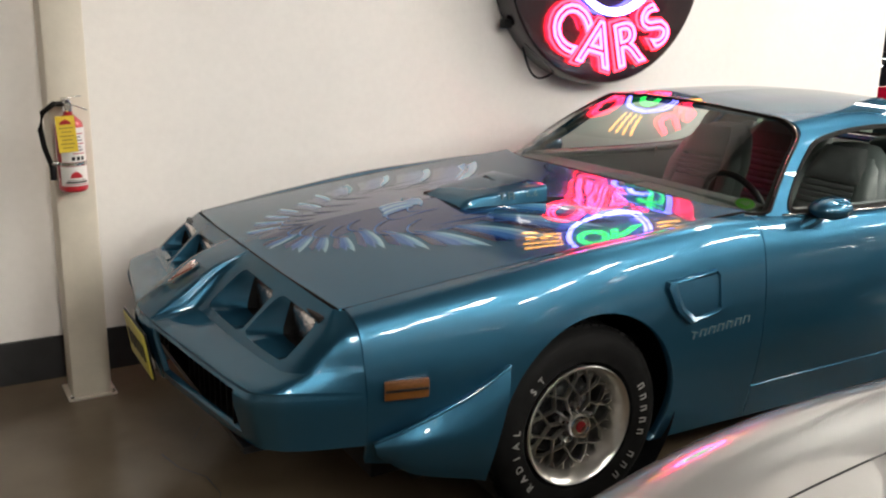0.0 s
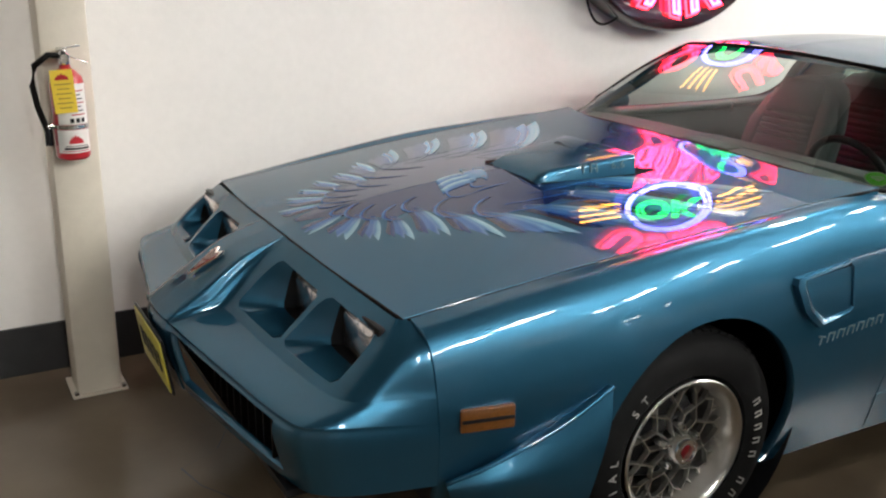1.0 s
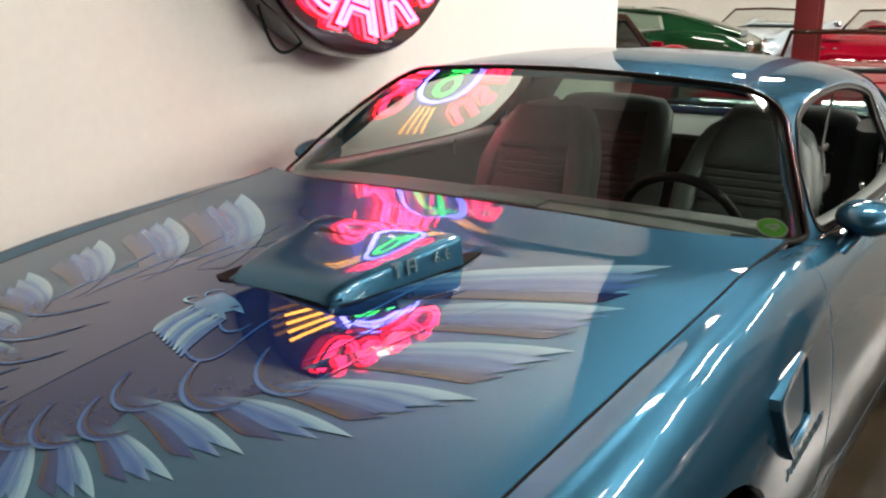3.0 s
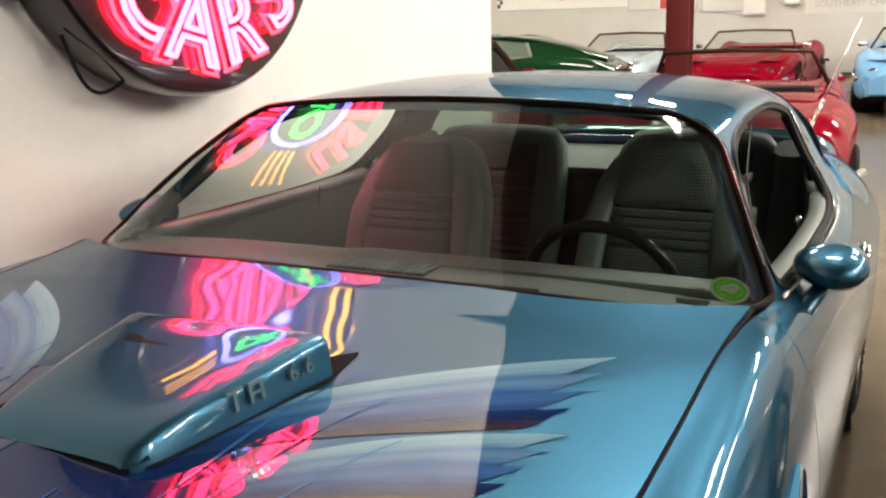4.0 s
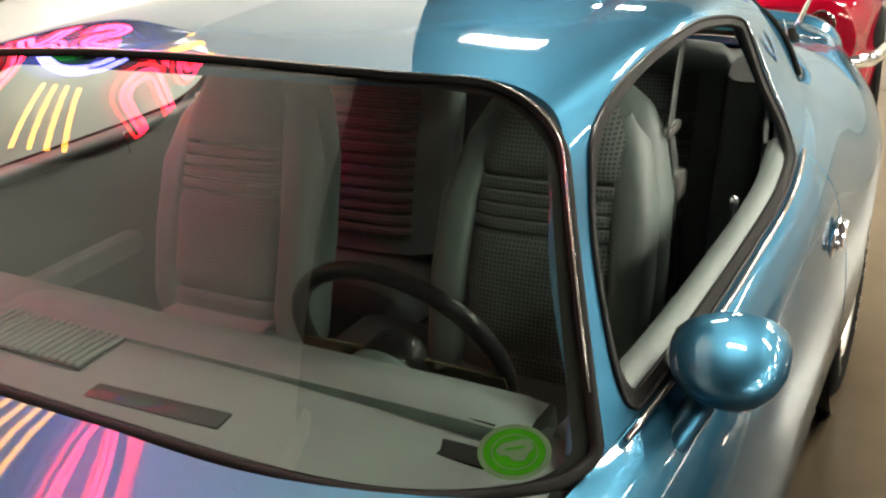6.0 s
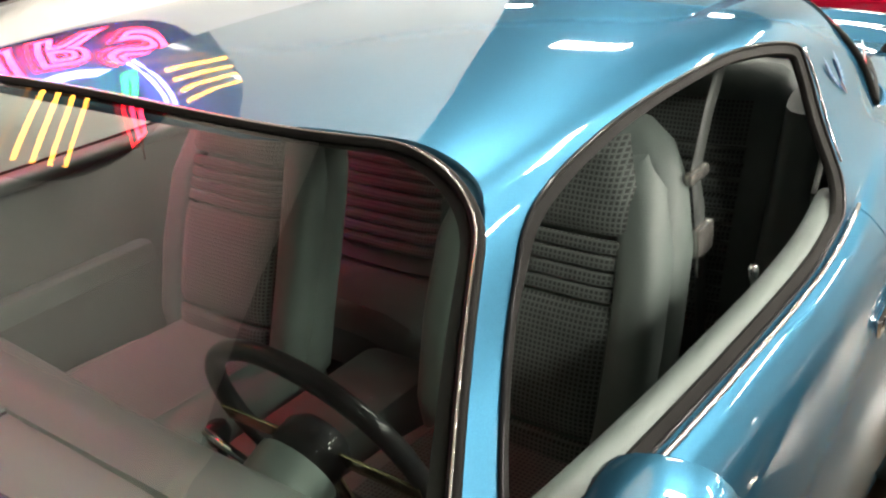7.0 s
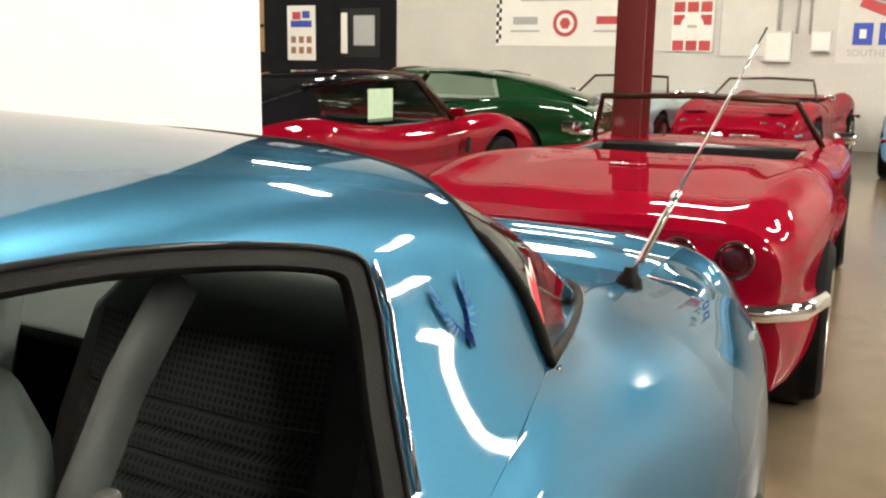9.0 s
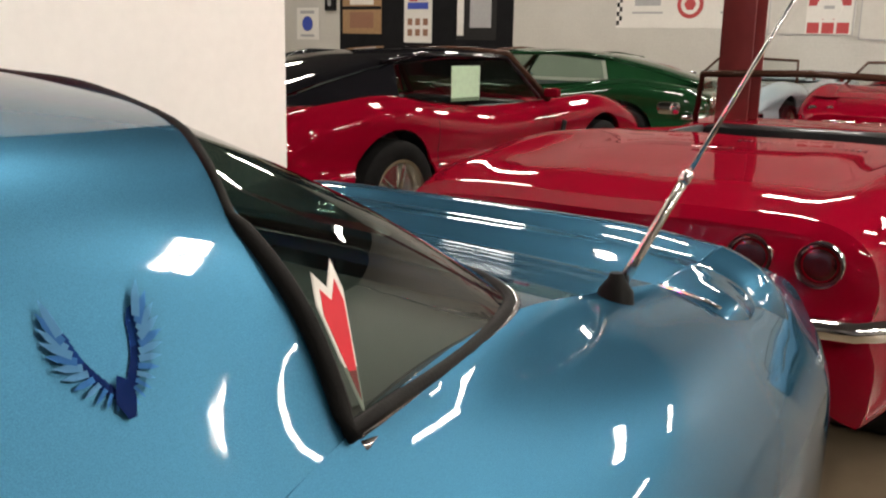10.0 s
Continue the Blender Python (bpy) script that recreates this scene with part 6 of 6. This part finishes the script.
TAGPRINT = material("tag_print", (.35, .22, .03), .6)
wrap("label", .0568, .122, .256, 222, 335, PAPER, ext)
wrap("label", .0572, .026, .104, 212, 335, PAPER, ext)
for k in range(3):
    wrap("label_picture", .0574, .128, .143, 262 + 19 * k, 275 + 19 * k, BLACK, ext, 4)
for k in range(7):
    wrap("label_line", .0572, .153 + .013 * k, .157 + .013 * k, 268 + 9 * (k % 2), 318 - 7 * (k % 3), BLACK if k % 3 else EXRED, ext, 8)
for k in range(3):
    wrap("label_line", .0576, (.031, .0375, .048)[k], (.034, .0445, .0505)[k], 228 + 6 * k, 326 - 4 * k, (EXRED, BLACK, BLACK)[k], ext, 10)
for k in range(5):
    wrap("label_mark", .0576, .058 + .006 * k, .064 + .006 * k, 252 + 1.2 * k * k, 300 - 1.6 * k * k, EXRED, ext, 8)
tag = part("tag", box(0, 0, 0, .070, .002, .142, .0), TAG, ext, "yellow inspection tag", smooth=False)
tag.matrix_basis = pose(-.020, -.064, .235, 0, -3, -10)
for k in range(4):
    tm = part("tag_mark", box(0, -.0018, .041 + .0052 * k, .042 - .0042 * k * k, .001, .0056), EXRED, ext, smooth=False)
    tm.matrix_basis = tag.matrix_basis.copy()
for k in range(6):
    tb = part("tag_line", box(0, -.0018, .024 - .0155 * k, .050 - .012 * (k % 2), .001, .0036), TAGPRINT, ext, smooth=False)
    tb.matrix_basis = tag.matrix_basis.copy()
part("wall_hook", box(.0, .045, .34, .03, .05, .05, .005), ALLOY, ext)

# ---- the other cars ----
TAILRED = material("dark_red_lens", (0.07, 0.003, 0.005), 0.15, coat=1.0, bump=0.3, bump_scale=200)
TAN = material("tan_vinyl", (0.36, 0.22, 0.12), 0.6, grain=0.08, scale=14, bump=0.2)
GREENPAPER = material("pale_green_paper", (0.50, 0.68, 0.48), 0.7, grain=0.06, scale=30)


DARKTRIM = material("dark_brown_trim", (0.05, 0.024, 0.016), 0.5, coat=0.3, spec=0.0, grain=0.1, scale=20)


def plain_wheel(parent, x, y, r=.33, w=.21, out=-1, face=None):
    h = new("wheel")
    h.parent = parent
    h.matrix_basis = pose(x, y, r) if out < 0 else pose(x, y, r, 0, 0, 180)
    part("tyre", lathe([(r * .62, w / 2), (r * .62, -w / 2 + .02), (r * .72, -w / 2), (r * .9, -w / 2), (r * .98, -w / 2 + .02), (r, -w / 2 + .05), (r, w / 2 - .03), (r * .9, w / 2), (r * .62, w / 2)], 40), TYRE, h)
    rim = part("rim", lathe([(r * .63, -.02), (r * .63, -w / 2 + .01), (r * .66, -w / 2), (r * .60, -w / 2 + .005), (r * .54, -w / 2 + .045), (r * .2, -w / 2 + .03), (0, -w / 2 + .025)], 40), face or ALLOY, h)
    for k in range(5):
        a = k * 2 * math.pi / 5
        b = box(r * .36, -w / 2 + .03, 0, r * .42, .02, r * .12, .005)
        part("spoke", b, face or ALLOY, rim).matrix_basis = Matrix.Rotation(a, 4, "Y")
    return h


def sports_car(label, paint, m, L=4.6, W=.88, roofed=None, prof=None, tail="lamps", top=None, pane=None, trimcol=TAN, group="parked sports cars", name="sports_car", wheel_r=.33, chrome=True, bulge=1.0):
    """A low sports car with its tail at x = 0 and its nose at x = L, turned and set by m."""
    c = thing(name, label, "car", group)
    c.matrix_basis = m
    k = L / 4.6
    X = np.array([0, .18, .5, .9, 1.35, 1.9, 2.5, 3.1, 3.6, 4.0, 4.35, 4.6]) * k
    zc = np.array(prof or [.80, .865, .895, .91, .90, .87, .86, .86, .84, .79, .70, .58])
    fz = zc + bulge * np.array([-.02, .0, .025, .045, .0, -.03, -.02, .02, .05, .03, .0, -.02])
    w = W * np.array([.86, .91, .955, .99, .97, .95, .95, .985, 1.0, .97, .90, .76])
    f = sections(X, [(0 * w, zc), (-w * .35, zc + .004), (-w * .62, zc), (-w * .80, fz), (-w * .93, fz - .055), (-w * .985, fz - .16), (-w * .965, fz * 0 + .56),
                     (-w * 1.0, fz * 0 + .46), (-w * .97, fz * 0 + .30), (-w * .90, [.34, .27, .22, .2, .18, .17, .17, .17, .2, .22, .25, .30])])
    rx, fx = .88 * k, 3.52 * k

    def hole(cx, r):
        out = []
        for a in np.linspace(-38, 218, 26):
            x, z = cx + r * math.cos(radians(a)), wheel_r + .02 + r * math.sin(radians(a))
            out.append((x, at_height(f, x, z, 3.2, 9.0)))
        return out
    cab0, cab1, cw = 1.55 * k, 2.75 * k, 2.7
    if roofed:
        cab0 = 1.0 * k
    outline = [(0.0, 0.0), (L, 0.0), (L, 9.0), (fx + wheel_r, 9.0)] + hole(fx, wheel_r + .045) + [(fx - wheel_r, 9.0), (rx + wheel_r, 9.0)] + hole(rx, wheel_r + .045) + [(rx - wheel_r, 9.0), (0.0, 9.0)]
    outline = outline[:1] + [(cab0, 0.0), (cab0, cw - .4), (cab0 + .1, cw), (cab1 - .1, cw), (cab1, cw - .5), (cab1 + .12, 0.0)] + outline[1:]
    both("body", f, outline, (.07, .28), paint, c, thick=.02, flip=True)
    # tail and nose caps
    for x, nm in ((0.0, "tail_panel"), (L, "nose_panel")):
        s_ = np.linspace(0, 9, 24)
        half = f(np.full(24, x), s_)
        ring = [tuple(p) for p in half] + [(p[0], -p[1], p[2]) for p in half[::-1][:-1]]
        puff = -.035 if x == 0 else .05
        inner = [(p[0] + puff, p[1] * .93, .56 + (p[2] - .56) * .88) for p in ring]
        sweep(nm, [ring, inner], paint, c)
    for s in (1, -1):
        for x in (rx, fx):
            plain_wheel(c, x, s * -(W - .115), wheel_r, .22, -s)
            wl = part("wheel_well", lathe([(wheel_r + .05, .26), (wheel_r + .05, -.02)], 30), BLACK, c)
            wl.matrix_basis = pose(x, s * -(W - .10), wheel_r + .02) if s > 0 else pose(x, W - .10, wheel_r + .02, 0, 0, 180)
    part("underbody", box(L / 2, 0, .24, L * .86, W * 1.5, .08), BLACK, c)
    part("cabin_tub", box((cab0 + cab1) / 2, 0, .36, cab1 - cab0 + .3, W * 1.3, .04), CARPET, c)
    for s in (1, -1):
        part("cabin_side", box((cab0 + cab1) / 2, s * W * .70, .60, cab1 - cab0 + .1, .03, .50), trimcol, c)
        cushion("seat", [slab_ring(cab0 + .38 + .02 * i, z, 1, .25, .22 * q, .07 * q, s * .36) for i, (z, q) in enumerate(((.40, .9), (.5, 1), (.65, 1), (.78, .9), (.83, .5)))], trimcol, c)
    part("cabin_back", box(cab0 + .06, 0, .60, .04, W * 1.36, .52), trimcol, c)
    part("dash", box(cab1 - .02, 0, .76, .22, W * 1.36, .20, .05), BLACK, c)
    zb = .87
    # windshield
    hw0, hw1 = W * .80, W * .64
    top_z, topx, botx = 1.145, cab1 - .26, cab1 + .12
    if roofed:
        top_z = 1.215
    fr = [(botx, -hw0, zb), (topx, -hw1, top_z), (topx - .03, 0, top_z + .018), (topx, hw1, top_z), (botx, hw0, zb)]
    tube("windshield_frame", fr, .03 if roofed else .019, DARKTRIM, c, sides=8)
    g = mesh_object("windshield", [(botx, -hw0, zb), (botx + .10, 0, zb - .01), (botx, hw0, zb), (topx, hw1, top_z), (topx - .03, 0, top_z + .018), (topx, -hw1, top_z)], [(0, 1, 4, 5), (1, 2, 3, 4)], (pane or DARKGLASS) if roofed else CLEAR, c)
    g.visible_shadow = False
    if roofed:
        R0 = [(topx, hw1, top_z), ((cab0 + topx) / 2 + .1, hw1 * .98, top_z + .012), (cab0 + .1, hw1 * .90, top_z - .05), (cab0 - .35, hw1 * .74, 1.06), (cab0 - .85, hw1 * .55, .91)]
        rings = []
        for x, hw, z in R0:
            rings.append([(x, hw * math.cos(a) if abs(math.cos(a)) > .02 else 0, z - .03 + .055 * math.sin(a)) for a in np.linspace(0, math.pi, 13)] + [(x, -hw * .9, z - .05), (x, hw * .9, z - .05)])
        sweep("roof", rings, top or paint, c)
        for s in (1, -1):
            side_g = [(botx - .12, s * hw0 * .99, zb + .02), (topx, s * hw1, top_z - .03), (cab0 + .25, s * hw1 * .92, top_z - .06), (cab0 + .12, s * hw0 * .98, zb + .02)]
            ob = mesh_object("side_glass", side_g, [(0, 1, 2, 3)], pane or DARKGLASS, c)
            ob.visible_shadow = False
            rg_ = [(cab0 + .08, s * hw0 * .98, zb + .02), (cab0 + .20, s * hw1 * .92, top_z - .065), (cab0 - .35, s * hw1 * .76, 1.02), (cab0 - .75, s * hw1 * .62, .90), (cab0 - .2, s * hw0 * .93, .89)]
            mesh_object("quarter_panel", rg_, [tuple(range(5))], top if roofed == "dark" else paint, c)
            tube("roof_rail", [side_g[0], side_g[1], (cab0 + .45, s * hw1 * .95, top_z - .01), (cab0 + .1, s * hw1 * .90, top_z - .06)], .018, top or paint, c)
    for s in (1, -1):
        if tail == "lamps":
            for y in (.42, .60):
                lm = part("tail_lamp", lathe([(.058, .0), (.060, -.012), (.051, -.016), (.046, -.004), (.024, -.012), (.0, -.008)], 28, "x"), TAILRED, c)
                lm.matrix_basis = pose(-.03, s * y * W / .88, .735)
                part("lamp_rim", lathe([(.056, -.012), (.061, -.02), (.066, -.012), (.066, .0)], 28, "x"), CHROME, lm)
        if chrome:
            tube("bumper", [(-.05, s * .30 * W, .565), (-.075, s * .55 * W, .57), (-.06, s * .80 * W, .575), (.03, s * .93 * W, .58), (.20, s * .985 * W, .585)], .026, CHROME, c, "chrome bumper", sides=10, flat=1.2)
            tube("front_bumper", [(L + .03, s * .05 * W, .50), (L + .02, s * .45 * W, .50), (L - .06, s * .74 * W, .50), (L - .3, s * .90 * W, .50)], .034, CHROME, c, sides=10, flat=1.2)
        part("door_mirror", box(cab1 - .02, s * (W * .94), .93, .06, .13, .07, .02), CHROME if chrome else paint, c)
        part("headlamp_cover", box(L - .42, s * W * .60, float(f(L - .42, 2.2)[0][2]) + .004, .22, .30, .008, .003), paint, c)
        for dy in (.44, .66):
            part("front_lamp", lathe([(0, .0), (.06, .0), (.068, -.02)], 20, "x"), LENS, c).matrix_basis = pose(L - .12, s * W * dy, .60)
    for s in (1, -1):
        seam = f(np.linspace(cab1 + .14, L - .42, 16), np.full(16, 1.75))
        tube("hood_seam", [(p[0], s * p[1], p[2] + .0005) for p in seam], .0028, BLACK, c, sides=5)
        door = [f(x, q)[0] for x, q in [(cab1 + .02, t) for t in np.linspace(3.2, 8.2, 14)] + [(cab0 + .30, t) for t in np.linspace(8.2, 3.2, 14)]]
        tube("door_seam", [(p[0], s * p[1], p[2]) for p in door], .0028, BLACK, c, sides=5)
    tube("hood_front_seam", [(p[0], (1 if q > 0 else -1) * p[1], p[2] + .0005) for p, q in zip(f(np.full(9, L - .42), np.abs(np.linspace(-1.75, 1.75, 9))), np.linspace(-1.75, 1.75, 9))], .0028, BLACK, c, sides=5)
    part("grille", box(L + .01, 0, .44, .05, W * 1.2, .09, .01), BLACK, c)
    return c


# red convertible behind the coupe's tail
vette = sports_car("glossy red convertible with its top down, tail to the blue coupe", RED, pose(5.50, .10, 0, 0, 0, 5.5), L=4.9, trimcol=VINYLDARK, prof=[.848, .874, .890, .905, .912, .89, .86, .86, .84, .79, .70, .58], bulge=.45, name="convertible")
for k in range(22):
    part("deck_louvre", box(1.28 + .004 * k, -.50 + .0235 * k, .912, .05, .009, .006), BLACK, vette, smooth=False)
part("deck_emblem", box(1.0, 0, .915, .02, .16, .006, .003), CHROME, vette)
part("keyhole", lathe([(.018, 0), (.018, -.012), (0, -.014)], 16, "x"), CHROME, vette).matrix_basis = pose(-.03, 0, .76)
part("rear_plate", box(-.045, 0, .55, .02, .34, .15, .01), BLACK, vette)

# red coupe with a dark roof beyond the wall's end
coupe2 = sports_car("glossy red sports coupe with a black roof and green window paper", RED, pose(6.65, 3.45, 0, 0, 0, -1), L=4.45, roofed="dark", top=BLACKPAINT, pane=SMOKE, tail="", chrome=False, trimcol=VINYL, name="red_coupe", wheel_r=.345)
pap = part("window_paper", box(1.75, -.675, 1.01, .32, .004, .24), GREENPAPER, coupe2, "pale green paper in the side window", smooth=False)
pap.matrix_basis = pose(0, .0, 0)
part("side_vent", box(2.75, -.872, .66, .05, .02, .13, .008, Matrix.Rotation(.3, 4, "Y")), BLACK, coupe2)

sports_car("dark green fastback coupe parked across the hall before the wall", GREEN, pose(13.2, 2.75, 0, 0, 0, 97), roofed="body", top=GREEN, pane=GLASS, tail="lamps", trimcol=VINYL, name="green_coupe")
sports_car("pale grey-blue convertible facing the aisle before the block wall", GREYBLUE, pose(18.6, 3.4, 0, 0, 0, 178), L=4.4, trimcol=BLACK, name="convertible")
sports_car("red convertible with a dark windshield facing the aisle", RED, pose(18.6, 1.4, 0, 0, 0, 178), L=4.4, trimcol=BLACK, name="convertible")
sports_car("light blue convertible facing the aisle before the block wall", PALEBLUE, pose(18.6, -.95, 0, 0, 0, 180), L=4.4, trimcol=BLACK, name="convertible")

# silver car beside the aisle
sports_car("silver sports car with a smooth hood parked across the aisle", SILVER, pose(4.40, -2.50, 0, 0, 0, 180), L=4.5, roofed="body", top=SILVER, tail="", chrome=False, trimcol=BLACK, name="silver_coupe",
                    prof=[.74, .79, .82, .83, .82, .80, .80, .79, .765, .725, .66, .58], bulge=.3)

# ---- things on the back wall ----
INKRED, INKBLUE, INKGREY = material("red_print", (.42, .05, .05), .6, grain=.08, scale=40), material("blue_print", (.03, .06, .35), .6, grain=.08, scale=40), material("grey_print", (.36, .36, .36), .6, grain=.1, scale=40)
BANNERW = material("banner_white", (.70, .68, .63), .6, grain=.03, scale=20, stain=.04, stain_scale=2)


def on_wall(name, label, category, y0, y1, z0, z1, mat=BANNERW, x=BACK_X, th=.012):
    b = thing(name, label, category, at=(x - th / 2, (y0 + y1) / 2, (z0 + z1) / 2))
    part("sheet", box(0, 0, 0, th, abs(y1 - y0), z1 - z0, .002), mat, b, smooth=False)
    return b


def mark(parent, dy, dz, w, h, mat, name="mark", lift=.009):
    return part(name, box(-lift, dy, dz, .003, w, h), mat, parent, smooth=False)


WALLBOARD = material("white_board_paint", (.56, .54, .49), .5, grain=.03, scale=20, stain=.05, stain_scale=3)
WALLTXT = pose(0, 0, 0, 90, 0, -90)
ban = on_wall("banner", "white club banner with a checkered edge and a round red emblem", "banner", 7.12, 4.20, 1.62, 2.83)
for e in (-1, 1):
    for k in range(14):
        for q in range(2):
            if (k + q) % 2:
                mark(ban, e * (1.37 + .055 * q), -.52 + .08 * k, .055, .08, BLACK, "check")
part("emblem", lathe([(0, -.012), (.24, -.012), (.24, -.006)], 28, "x"), INKRED, ban)
part("emblem_field", lathe([(0, -.014), (.17, -.014), (.17, -.006)], 28, "x"), BANNERW, ban)
part("emblem_core", lathe([(0, -.016), (.11, -.016), (.11, -.006)], 6, "x"), INKRED, ban)
for ob in list(ban.children):
    if ob.name.startswith("emblem"):
        ob.location = (0, .05, -.20)
for k in range(13):
    mark(ban, 1.12 - .165 * k, .43 + .02 * (k % 2), .13, .045 + .03 * (k % 4 == 0), INKRED, "title_bar")
mark(ban, .25, .22, 1.4, .035, INKGREY, "line")
for dy in (.85, -.80):
    mark(ban, dy, -.15, .5, .14, INKGREY if dy > 0 else INKRED, "line")
    mark(ban, dy, -.34, .6, .035, INKGREY, "line")
post1 = on_wall("poster", "small red and white poster taped to a white board", "poster", 3.72, 3.02, 1.54, 2.38, x=BACK_X - .022)
for k in range(4):
    for q in range(3):
        if (k + q) % 2 == 0 or k in (0, 3):
            mark(post1, .23 - .23 * q, -.32 + .215 * k, .19, .17, INKRED, "check")
part("disc", lathe([(0, -.014), (.2, -.014), (.2, -.006)], 24, "x"), BANNERW, post1)
mark(post1, 0, 0, .16, .05, INKGREY, "line", .016)
ncr = on_wall("club_sign", "white sign with crossed red and black flags over blue lettering", "sign", 1.05, -.85, 1.38, 2.50, WALLBOARD, th=.004)
for k in range(4):
    mark(ncr, .57 - .38 * k, -.10, .29, .34, INKBLUE, "letter_bar")
    mark(ncr, .57 - .38 * k, -.10, .10, .14, BANNERW, "letter_gap", .0105)
flat_text("SOUTHEAST CHAPTER", .155, INKGREY, Matrix.Translation((-.0085, 0, -.40)) @ WALLTXT, ncr, "lettering")
for s, mt in ((1, INKRED), (-1, BLACK)):
    fl = part("flag", box(-.010, 0, 0, .003, .62, .26), mt, ncr, smooth=False)
    fl.matrix_basis = pose(0, s * .32, .33, s * 22, 0, 0)
    if s < 0:
        for k in range(8):
            for q in range(3):
                if (k + q) % 2:
                    part("check", box(-.0125, -.271 + .0775 * k, -.087 + .087 * q, .003, .0775, .087), BANNERW, fl, smooth=False)
    else:
        part("stripe", box(-.0125, .02, .05, .003, .40, .05), INKGREY, fl, smooth=False)
    part("staff", box(-.010, -s * .36, -.02, .004, .02, .52), INKGREY, fl, smooth=False)
BROWNINK = material("brown_print", (.25, .12, .07), .6, grain=.1, scale=30)
club = on_wall("notice", "white printed notice with flags and six small pictures", "notice", 12.15, 11.40, 1.28, 2.42)
mark(club, .12, .36, .22, .16, INKRED, "flag_mark")
mark(club, -.13, .38, .20, .15, INKBLUE, "flag_mark")
mark(club, 0, .19, .56, .14, INKBLUE, "letter_bar")
for k in range(6):
    mark(club, .21 - .21 * (k % 3), -.14 - .22 * (k // 3), .13, .14, BROWNINK, "small_picture")
small = on_wall("notice", "small white notice with a blue emblem on the wall", "notice", 15.42, 14.72, 1.30, 2.02)
part("emblem", lathe([(0, -.012), (.17, -.012), (.17, -.006)], 20, "x"), INKBLUE, small)
mark(small, 0, .26, .45, .07, INKGREY, "line", .010)
mark(small, 0, -.27, .45, .05, INKGREY, "line", .010)
shelf = on_wall("picture", "glossy framed picture with a white edge on the black wall", "picture", 10.75, 9.75, 1.35, 2.35, BLACKPAINT)
mark(shelf, .40, 0, .16, .82, BANNERW, "edge_strip")
mark(shelf, -.10, .05, .52, .60, INKGREY, "print")
switch = on_wall("switch_box", "dark switch box on the white wall", "switch box", 14.45, 14.15, 1.95, 2.30, BLACK, th=.08)
mark(switch, 0, 0, .10, .14, INKGREY, "lever", .045)
for y0, y1, z0, z1 in ((4.33, 2.98, 1.53, 2.64), (2.90, 1.97, 1.46, 2.58)):
    wb = on_wall("wall_board", "plain white board screwed to the block wall", "board", y0, y1, z0, z1, WALLBOARD, th=.02)
    for e in (-1, 1):
        mark(wb, 0, e * ((z1 - z0) / 2 - .01), abs(y1 - y0), .018, INKGREY, "edge_strip", .011)
        mark(wb, e * (abs(y1 - y0) / 2 - .01), 0, .018, z1 - z0, INKGREY, "edge_strip", .011)
for y0, y1, z0, z1 in ((2.14, 1.72, 1.39, 1.88), (1.42, 1.12, 1.56, 1.88)):
    eb = on_wall("fuse_box", "white metal fuse box on the block wall", "fuse box", y0, y1, z0, z1, WALLBOARD, th=.10)
    mark(eb, 0, 0, abs(y1 - y0) * .86, (z1 - z0) * .86, BANNERW, "cover", .052)
cab = on_wall("picture", "wooden framed picture on the black wall", "picture", 13.95, 12.8, 1.45, 2.6, material("frame_wood", (.32, .19, .09), .5, grain=.15, scale=20))
mark(cab, 0, .26, .7, .42, BANNERW, "print")
mark(cab, 0, -.28, .7, .34, BROWNINK, "print")
mark(cab, 0, -.02, 1.15, .07, BLACK, "cross_bar", .011)
for y in (1.66, 1.46):
    tube("conduit", [(BACK_X - .02, y, 1.84), (BACK_X - .02, y, CEIL_Z)], .02, BLOCK)
tube("conduit", [(BACK_X - .03, 2.9, 3.02), (BACK_X - .03, 2.1, 3.02), (BACK_X - .03, 1.98, 2.98), (BACK_X - .03, 1.93, 2.88), (BACK_X - .03, 1.93, 1.86)], .022, BLOCK)
for z, y0, y1 in ((3.02, 9.3, 2.9), (2.62, 9.3, 7.2), (3.35, 15.5, 9.4)):
    tube("conduit", [(BACK_X - .03, y0, z), (BACK_X - .03, y1, z)], .022, BLOCK)
for ob in [o for o in scene.objects if o.name.startswith("conduit")]:
    tagged(ob, "white painted pipe running up the wall", "pipe")
